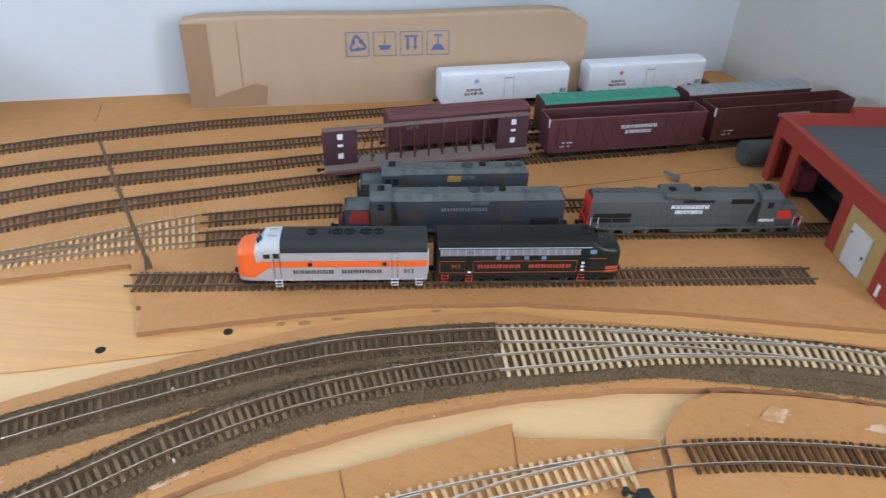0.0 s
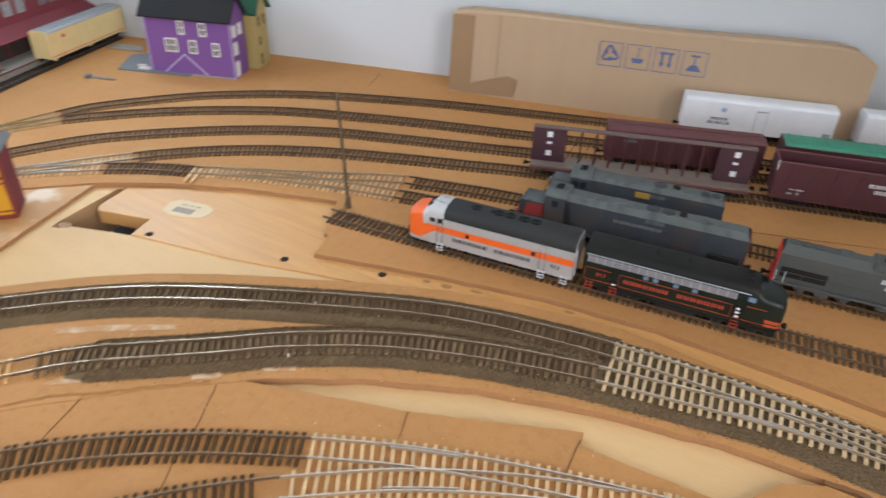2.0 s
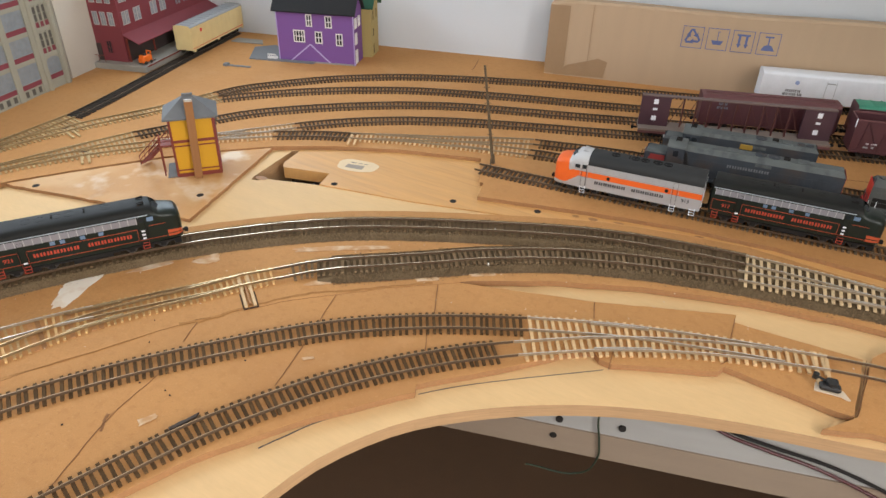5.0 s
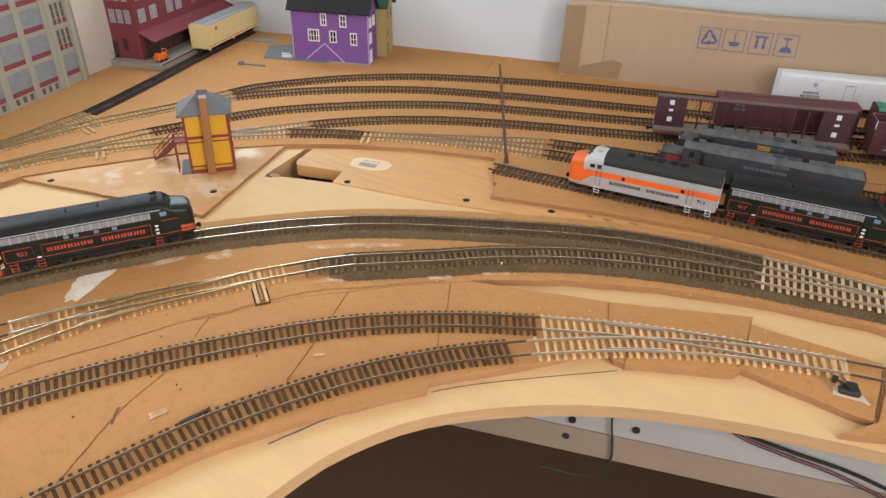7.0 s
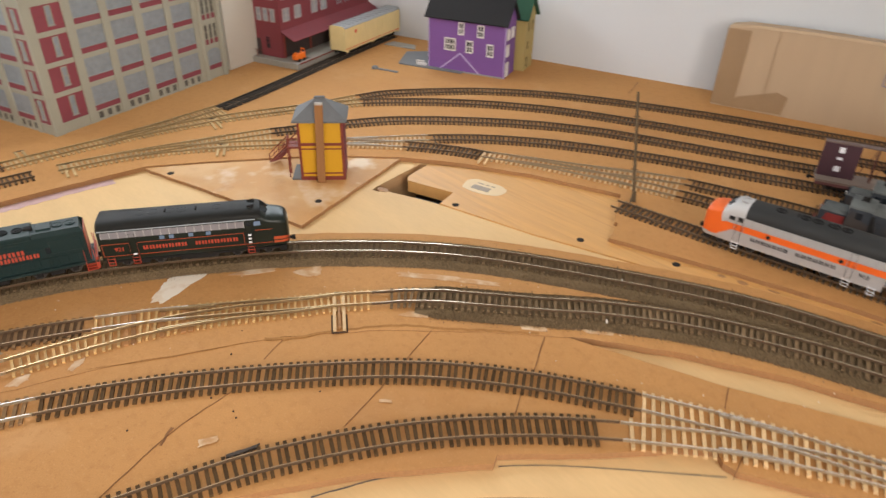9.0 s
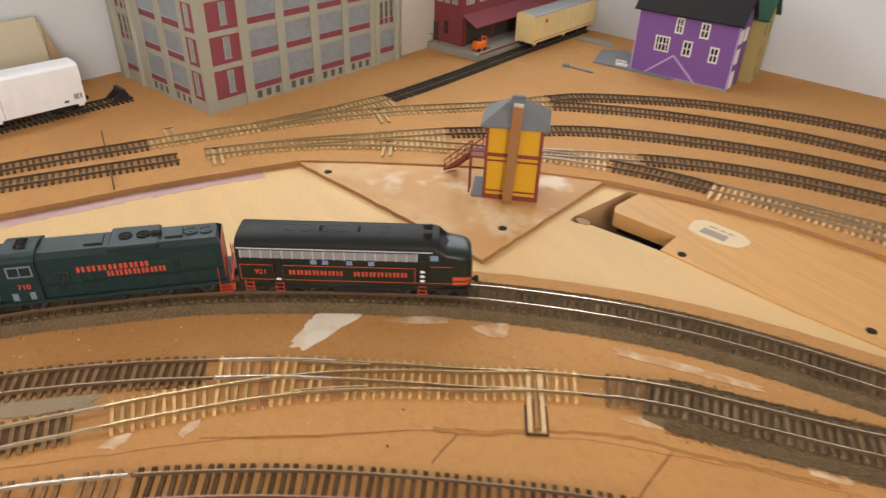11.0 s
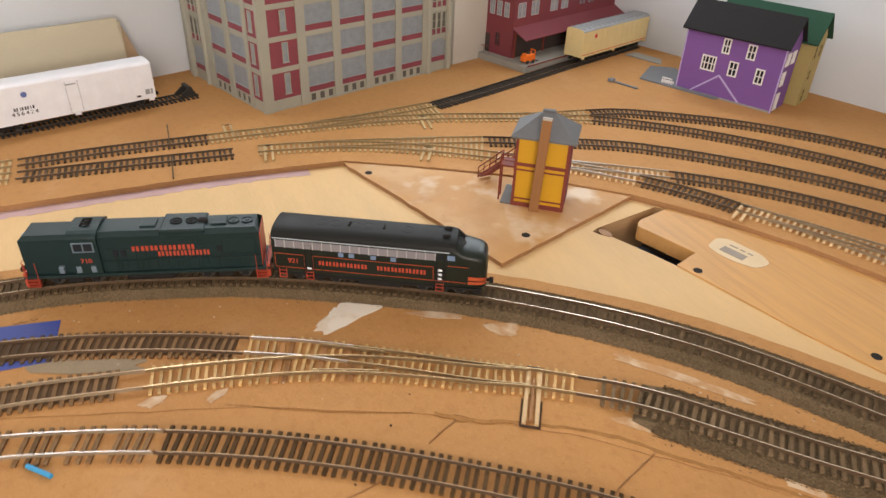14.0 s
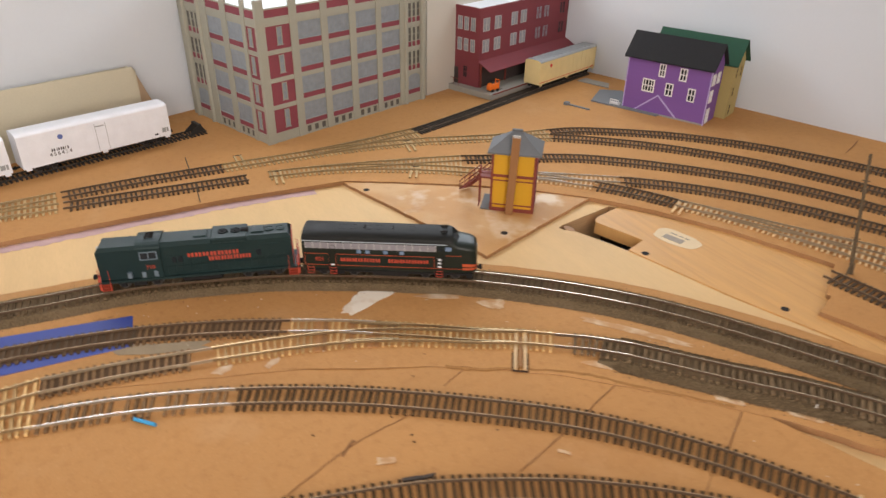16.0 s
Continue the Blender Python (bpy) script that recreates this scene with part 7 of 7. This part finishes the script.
seam([(-0.748, -0.62), (-0.744, -0.2), (-0.740, 0.0), (-0.730, 0.12)], 0.015, "pinkish stain along the plywood", PINK, -0.0064, 0.0002, 0.12)

GREY_FILLER = mat("grey_filler", (0.30, 0.225, 0.140), 0.85, vary=0.15, scale=60, fine=0.15, fine_scale=700)
# smears of filler
def smear(pts, z=0.0006, label="smear of dried white filler on the board", m=None):
    rng = random.Random(int(abs(pts[0][0]) * 9999))
    c = Vector((sum(p[0] for p in pts) / len(pts), sum(p[1] for p in pts) / len(pts)))
    out = []
    for i, p in enumerate(pts):
        q = Vector(pts[(i + 1) % len(pts)])
        for j in range(5):
            w = Vector(p).lerp(q, j / 5)
            out.append(tuple(c + (w - c) * rng.uniform(0.86, 1.08)))
    ob = part("filler_smear", prism(out, z, z + 0.0003), m or PLASTER_THIN)
    return tagged(ob, label, "filler", "filler smears")


smear([(-0.448, 0.043), (-0.457, 0.049), (-0.468, 0.064), (-0.475, 0.075), (-0.470, 0.090), (-0.457, 0.107), (-0.448, 0.078), (-0.440, 0.051)], m=FILLER_WHITE)
smear([(-0.4944, -0.1589), (-0.4952, -0.1426), (-0.4801, -0.1142), (-0.4641, -0.0749), (-0.4527, -0.0809), (-0.4664, -0.1194), (-0.4797, -0.151)], m=GREY_FILLER)
smear([(-0.4182, -0.0853), (-0.4228, -0.0768), (-0.4207, -0.0659), (-0.415, -0.0698), (-0.4124, -0.0784)], m=PLASTER)
smear([(-0.4058, -0.0442), (-0.4116, -0.0363), (-0.4118, -0.027), (-0.4059, -0.0311), (-0.4016, -0.0408)], m=PLASTER)
smear([(-0.442, 0.1158), (-0.4364, 0.1356), (-0.421, 0.1605), (-0.4164, 0.1547), (-0.4284, 0.1313)], m=PLASTER)
smear([(-0.4048, 0.1661), (-0.3953, 0.1936), (-0.3802, 0.1831), (-0.3903, 0.1691)])
smear([(-0.283, 0.196), (-0.272, 0.204), (-0.262, 0.214), (-0.268, 0.220), (-0.280, 0.209)])
smear([(-0.200, 0.268), (-0.182, 0.282), (-0.176, 0.278), (-0.194, 0.264)])
smear([(-0.160, 0.305), (-0.138, 0.322), (-0.133, 0.317), (-0.154, 0.301)])
smear([(-0.335, 0.243), (-0.300, 0.272), (-0.255, 0.303), (-0.252, 0.297), (-0.298, 0.262), (-0.330, 0.237)])
smear([(-0.268, -0.002), (-0.262, 0.010), (-0.257, 0.008), (-0.262, -0.005)])
smear([(-0.485, 0.125), (-0.470, 0.145), (-0.466, 0.141), (-0.480, 0.120)])
smear([(0.27, 0.408), (0.285, 0.424), (0.297, 0.420), (0.288, 0.404)])
smear([(0.345, 0.405), (0.372, 0.418), (0.39, 0.410), (0.368, 0.400)])
smear([(-0.213, 0.118), (-0.205, 0.125), (-0.203, 0.123), (-0.210, 0.116)])

# blue tape under the track and a scrap of cyan tube
TAPE_BLUE = mat("blue_tape", (0.030, 0.060, 0.30), 0.55, vary=0.12)
tagged(part("blue_tape", prism([(-0.60, -0.62), (-0.590, -0.42), (-0.5555, -0.2390), (-0.5355, -0.1300), (-0.487, -0.1365), (-0.4965, -0.240), (-0.52, -0.42), (-0.53, -0.62)], 0.0007, 0.0010), TAPE_BLUE), "strip of blue tape under the track", "tape")
CYAN = mat("cyan_plastic", (0.030, 0.33, 0.62), 0.45)
tb = part("cyan_tube", rod((-0.391, -0.1490, 0.0016), (-0.377, -0.1360, 0.0016), 0.0015, seg=10), CYAN)
tagged(tb, "short cyan plastic tube lying on the board", "tube")

GAP_DARK = mat("cut_slot", (0.06, 0.030, 0.014), 0.95)


# track details: throw bars, switch machine, joiners, feeder wires, bumper
def throw_bar(x, y, ang, label="tan switch throw bar with two long ties", m=None, length=0.055):
    ob = thing("throw_bar", label, "throw bar", Matrix.Translation((x, y, 0.0006)) @ Matrix.Rotation(ang, 4, "Z"), "throw bars")
    for dx in (-0.0042, 0.0042):
        part("long_tie", bx(dx - 0.0014, dx + 0.0014, -length / 2, length / 2, 0, 0.0022), m or TIE_TAN, ob)
    if m is None:
        part("slide_bar", bx(-0.0010, 0.0010, -length / 2 + 0.003, length / 2 - 0.012, 0.0012, 0.0030), MDF_EDGE, ob)
        for a, b, c, d in ((-0.0070, 0.0070, -length / 2 - 0.0022, -length / 2 - 0.0002), (-0.0072, -0.0058, -length / 2, -0.004), (0.0058, 0.0072, -length / 2, -0.004)):
            part("recess", bx(a, b, c, d, -0.0002, 0.0004), GAP_DARK, ob)
    part("end_wire", rod((-0.006, length / 2, 0.002), (0.006, length / 2, 0.002), 0.0006, seg=6), BLACK, ob)
    return ob


def bar_at(line, s, off, m=None, length=0.055):
    p, d = line.at(s)
    ang = math.atan2(d.y, d.x)
    q = p + Vector((-d.y, d.x)) * off
    return throw_bar(q.x, q.y, ang, m=m, length=length)


p, d = TC_MAIN.at(0.030)
throw_bar(p.x + 0.0155 * 0.82, p.y - 0.0155 * 0.57, math.atan2(-d.y, -d.x))
bar_at(E_LO, 0.006, -0.010, TIE_TAN, 0.034)
bar_at(GL_MAIN, 0.012, -0.012, TIE_GREY, 0.040)
bar_at(GL_SIDE, 0.20, -0.014, TIE_GREY, 0.036)
bar_at(HL_MAIN, 0.026, 0.014, TIE_GREY, 0.040)
bar_at(HL_SIDE, 0.27, -0.016, TIE_GREY, 0.040)
sm = thing("switch_machine", "small black switch machine beside the turnout", "switch machine", Matrix.Translation((0.168, 0.322, 0)) @ Matrix.Rotation(radians(12), 4, "Z"))
part("base_plate", prism([(-0.0100, -0.0045), (-0.0085, 0.0055), (-0.0060, 0.0060), (0.0120, 0.0020), (0.0165, -0.0075), (0.0140, -0.0080), (0.0100, -0.0055)], 0.0004, 0.0014), mat("pale_base", (0.66, 0.55, 0.42), 0.7), sm, "pale wooden base plate")
part("case", bx(-0.0065, 0.0095, -0.0040, 0.0045, 0.0014, 0.0062, 0.0015), BLACK, sm)
part("hub", rod((0.0020, 0.0010, 0.0055), (0.0020, 0.0010, 0.0090), 0.0042, seg=14), BLACK, sm)
part("cam", bx(-0.0015, 0.0075, 0.0010, 0.0085, 0.0040, 0.0082, 0.0014), BLACK, sm)
part("lever", rod((-0.0015, 0.0030, 0.0070), (-0.0100, 0.0070, 0.0075), 0.0011), BLACK, sm)
part("weight", rod((-0.0095, 0.0068, 0.0048), (-0.0095, 0.0068, 0.0098), 0.0024, seg=12), BLACK, sm)
part("long_tie", bx(-0.0070, -0.0042, 0.003, 0.046, 0, 0.0021), TIE_TAN, sm)
part("long_tie", bx(0.0015, 0.0043, 0.003, 0.046, 0, 0.0021), TIE_TAN, sm)
SPRUE = mat("sprue_brown", (0.05, 0.032, 0.02), 0.7, vary=0.3, scale=300)
bk = part("plastic_sprue", prism([(-0.012, -0.0013), (-0.004, -0.0018), (0.009, -0.0010), (0.012, 0.0022), (0.009, 0.0016), (0.001, 0.0011), (-0.003, 0.0017), (-0.012, 0.0012)], 0, 0.0020), SPRUE)
bk.matrix_world = Matrix.Translation((-0.2365, 0.016, 0.0002)) @ Matrix.Rotation(radians(72), 4, "Z")
tagged(bk, "scrap of dark brown plastic beside the track", "scrap")
sc = thing("plastic_scrap", "flat grey plastic casting lying on the board", "scrap", Matrix.Translation((-0.8365, 0.6408, 0.0)) @ Matrix.Rotation(radians(19), 4, "Z"))
part("strip", bx(-0.024, 0.026, -0.0025, 0.0020, 0.0, 0.0022, 0.0004), PAD_GREY, sc)
part("stub", bx(-0.024, -0.016, -0.006, 0.004, 0.0, 0.0048, 0.0006), PAD_GREY, sc)
gs = thing("grey_clip", "bent grey plastic clip lying by the track", "clip", Matrix.Translation((0.2830, 0.8020, 0.0)) @ Matrix.Rotation(radians(-40), 4, "Z"))
part("arm", bx(-0.010, 0.006, -0.003, 0.003, 0.006, 0.0085, 0.0008), SLATE, gs)
part("leg", bx(0.004, 0.010, -0.004, 0.004, 0.0, 0.0085, 0.0008), SLATE, gs)
for p, q in (((-0.893, -0.0100, 0.0060), (-0.838, -0.0140, 0.0012)), ((-0.800, -0.0165, 0.0060), (-0.752, -0.0210, 0.0010))):
    w = part("feeder_wire", rod(p, q, 0.0008, seg=6), POLE)
    tagged(w, "thin dark feeder wire lying across the track", "wire")
bp = thing("bumper", "black track bumper at the end of the siding", "bumper", Matrix.Translation((-1.002, 0.028, RT)) @ Matrix.Rotation(radians(106), 4, "Z"))
for y in (-0.0087, 0.0087):
    part("brace", prism([(-0.014, 0), (0.010, 0), (0.004, 0.011), (0.001, 0.011)], y - 0.0009, y + 0.0009, "y"), BLACK, bp)
part("buffer_beam", bx(-0.001, 0.004, -0.0115, 0.0115, 0.0085, 0.0120, 0.0004), BLACK, bp)

RUST_BROWN = mat("rust_brown_plastic", (0.20, 0.085, 0.028), 0.7, vary=0.2)
bb = thing("bumper", "rust brown track bumper behind the white cars", "bumper", Matrix.Translation((0.398, 1.127, RT)) @ Matrix.Rotation(radians(18.5), 4, "Z"))
for y in (-0.0087, 0.0087):
    part("brace", prism([(-0.016, 0), (0.010, 0), (0.003, 0.014), (-0.002, 0.014)], y - 0.0012, y + 0.0012, "y"), RUST_BROWN, bb)
part("buffer_beam", bx(-0.0035, 0.0035, -0.0130, 0.0130, 0.0095, 0.0150, 0.0005), RUST_BROWN, bb)
# leaning line pole
pl = thing("line_pole", "thin dark wooden pole leaning over the tracks", "pole")
a, b = Vector((-0.2625, 0.5450, 0)), Vector((-0.3000, 0.5790, 0.116))
part("mast", rod(a, b, 0.0021, seg=8, r2=0.0016), POLE, pl)
part("foot", rod(a - Vector((0, 0, 0.0)), a + Vector((-0.002, 0.002, 0.012)), 0.0032, seg=8, r2=0.0024), POLE, pl)
part("stay", rod(a + Vector((0.004, -0.016, 0.0)), a + Vector((-0.004, 0.004, 0.014)), 0.0008, seg=6), POLE, pl)
for k in (0.30, 0.62, 0.78):
    c = a.lerp(b, k)
    part("pin", rod(c - Vector((0.0035, 0.002, 0)), c + Vector((0.0035, 0.002, 0)), 0.0005, seg=6), POLE, pl)

# pins and screws beside the main track
for x, y, z in ((-0.173, 0.386, 0.008), (-0.146, 0.322, 0.008)):
    ob = part("track_pin", rod((x, y, z - 0.004), (x, y, z), 0.0008, seg=8), SILVER)
    tagged(ob, "small shiny track pin beside the rail", "pin")

# ---- under the deck ----
BUFFWOOD = mat("buff_plank", (0.26, 0.195, 0.14), 0.75, vary=0.12, scale=12, stretch=(1, 1, 8))
GREYWOOD = mat("whitewashed_plank", (0.34, 0.33, 0.31), 0.7, vary=0.08, scale=12, stretch=(1, 1, 8))
pk = thing("support_plank", "whitewashed support plank with dark screws under the deck", "plank", facing(-0.135, 0.184, 0.2724, 0.087))
part("board", bx(-0.05, 0.55, 0.0, 0.012, -0.0585, -0.019), GREYWOOD, pk)
part("lower_board", bx(-0.05, 0.55, -0.001, 0.011, -0.088, -0.0590), BUFFWOOD, pk)
for x, z in ((0.124, -0.050), (0.1207, -0.0700), (0.1767, -0.0465)):
    part("screw_head", rod((x, -0.0018, z), (x, 0.001, z), 0.0032, seg=12), HOLE, pk)
RED_WIRE = mat("dark_red_wire", (0.060, 0.010, 0.012), 0.4)
GREEN_WIRE = mat("dark_green_wire", (0.02, 0.035, 0.018), 0.5)


def wire(pts, r, m, label):
    cu = bpy.data.curves.new("wire", "CURVE")
    cu.dimensions, cu.bevel_depth, cu.bevel_resolution = "3D", r, 2
    sp = cu.splines.new("BEZIER")
    sp.bezier_points.add(len(pts) - 1)
    for q, co in zip(sp.bezier_points, pts):
        q.co = co
        q.handle_left_type = q.handle_right_type = "AUTO"
    tmp = bpy.data.objects.new("wire", cu)
    me = bpy.data.meshes.new_from_object(tmp)
    bpy.data.objects.remove(tmp)
    me.materials.append(m)
    return tagged(new("wire", me), label, "wire")


def along(x, z, out=0.003):
    d = Vector((0.2724, 0.087)).normalized()
    p = Vector((-0.135, 0.184)) + d * x + Vector((d.y, -d.x)) * out
    return (p.x, p.y, z)


wire([along(0.157, -0.018), along(0.156, -0.040), along(0.160, -0.065), along(0.161, -0.086), along(0.150, -0.108), along(0.100, -0.112)], 0.0009, GREEN_WIRE, "thin dark green wire hanging under the deck")
wire([along(0.240, -0.020), along(0.256, -0.0285), along(0.287, -0.037), along(0.330, -0.047), along(0.40, -0.075)], 0.0015, RED_WIRE, "dark red wire hanging under the deck")
wire([along(0.245, -0.019), along(0.262, -0.0255), along(0.295, -0.033), along(0.340, -0.042), along(0.41, -0.068)], 0.0015, DARK_UNDER, "black wire hanging under the deck")

# dark boards added below the gap in the deck, to hide the bright wall behind it
GAP_WOOD = mat("gap_dark_wood", (0.075, 0.045, 0.025), 0.85, vary=0.25, scale=20, stretch=(0.5, 6, 1))
for i, (a, b) in enumerate((((-0.66, 0.400), (-0.30, 0.520)), ((-0.62, 0.330), (-0.36, 0.405)))):
    a, b = Vector(a), Vector(b)
    jo = part("gap_board", bx(0, (b - a).length, -0.019, 0.0, -0.130, -0.0225, 0.001), GAP_WOOD)
    jo.matrix_world = facing(a.x, a.y, b.x - a.x, b.y - a.y)
    tagged(jo, "dark board added under the deck to keep the gap dark", "joist", "joists", "structure")
SLATE_BLUE = mat("slate_blue_plastic", (0.07, 0.10, 0.15), 0.6, vary=0.15)
bs = part("blue_box", bx(-0.022, 0.022, -0.041, 0.041, -0.030, 0, 0.002), SLATE_BLUE)
bs.matrix_world = Matrix.Translation((-0.4555, 0.4225, -0.045)) @ Matrix.Rotation(radians(18), 4, "Z")
tagged(bs, "dull blue plastic box wedged between the boards under the gap", "box")


# ---- loose ballast and crumbs ----
def scatter(name, spots, r0, r1, m, label, seed):
    rng = random.Random(seed)
    verts, faces = [], []
    for x, y, z in spots:
        r = rng.uniform(r0, r1)
        k = len(verts)
        t = rng.uniform(0, math.tau)
        for j in range(3):
            a = t + math.tau * j / 3 + rng.uniform(-0.4, 0.4)
            verts.append((x + r * math.cos(a), y + r * math.sin(a), z))
        verts.append((x + rng.uniform(-0.4, 0.4) * r, y + rng.uniform(-0.4, 0.4) * r, z + r * rng.uniform(0.7, 1.3)))
        faces += [(k, k + 1, k + 3), (k + 1, k + 2, k + 3), (k + 2, k, k + 3), (k, k + 2, k + 1)]
    me = bpy.data.meshes.new(name)
    me.from_pydata(verts, [], faces)
    me.materials.append(m)
    return tagged(new(name, me), label, name.replace("_", " "), "", "stuff")


rng = random.Random(5)
spots = []
for ln, s0, off, wide in ((OUTER, 0.0, 0.0, 1.0), (INNER, 0.056, 0.0, 1.0), (TA_MAIN, 0.0, 0.008, 1.25), (TA_SIDE, 0.06, 0.0, 1.0)):
    for _ in range(int(19000 * (ln.length - s0))):
        s = rng.uniform(s0, ln.length)
        p, d = ln.at(s)
        g = rng.choice((-1, 1))
        a = rng.uniform(0.0155, 0.0262) if rng.random() < 0.985 else rng.uniform(0.026, 0.031)
        h = max(0.0, 0.0045 * (0.025 - a) / 0.0075) if a > 0.0175 else 0.0045
        q = p + Vector((-d.y, d.x)) * (off + g * a * wide)
        spots.append((q.x, q.y, max(0.0004, 0.0004 + h + (inner_rise(s) if ln is INNER else 0.0))))
GRAIN = mat("ballast_grain", (0.160, 0.110, 0.063), 0.95, vary=0.5, scale=500, fine=0.4, fine_scale=1500, spec=0.1)
nodes = GRAIN.node_tree.nodes
geo, spread, tone = nodes.new("ShaderNodeNewGeometry"), nodes.new("ShaderNodeMapRange"), nodes.new("ShaderNodeHueSaturation")
spread.inputs["To Min"].default_value, spread.inputs["To Max"].default_value = 0.6, 1.45
GRAIN.node_tree.links.new(geo.outputs["Random Per Island"], spread.inputs[0])
GRAIN.node_tree.links.new(spread.outputs[0], tone.inputs["Value"])
GRAIN.node_tree.links.new(nodes["Principled BSDF"].inputs["Base Color"].links[0].from_socket, tone.inputs["Color"])
GRAIN.node_tree.links.new(tone.outputs[0], nodes["Principled BSDF"].inputs["Base Color"])
scatter("ballast_grains", spots, 0.0004, 0.0009, GRAIN, "loose brown ballast grains beside the main tracks", 3)
spots = []
for _ in range(420):
    x, y = rng.uniform(-0.62, 0.30), rng.uniform(-0.15, 0.43)
    c = min((Vector((x, y)) - Vector(q)).length for q in edge_pts)
    s = OUTER.near(x, y)
    inside = (Vector((x, y)) - OUTER.at(s)[0]).dot(Vector((OUTER.at(s)[1].y, -OUTER.at(s)[1].x)))
    if 0.03 < inside < 0.14 and c > 0.05:
        spots.append((x, y, 0.0006))
CRUMB = mat("pale_crumb", (0.66, 0.55, 0.42), 0.9, vary=0.3)
scatter("crumbs", spots, 0.0003, 0.0011, CRUMB, "pale crumbs and dust on the hardboard", 8)
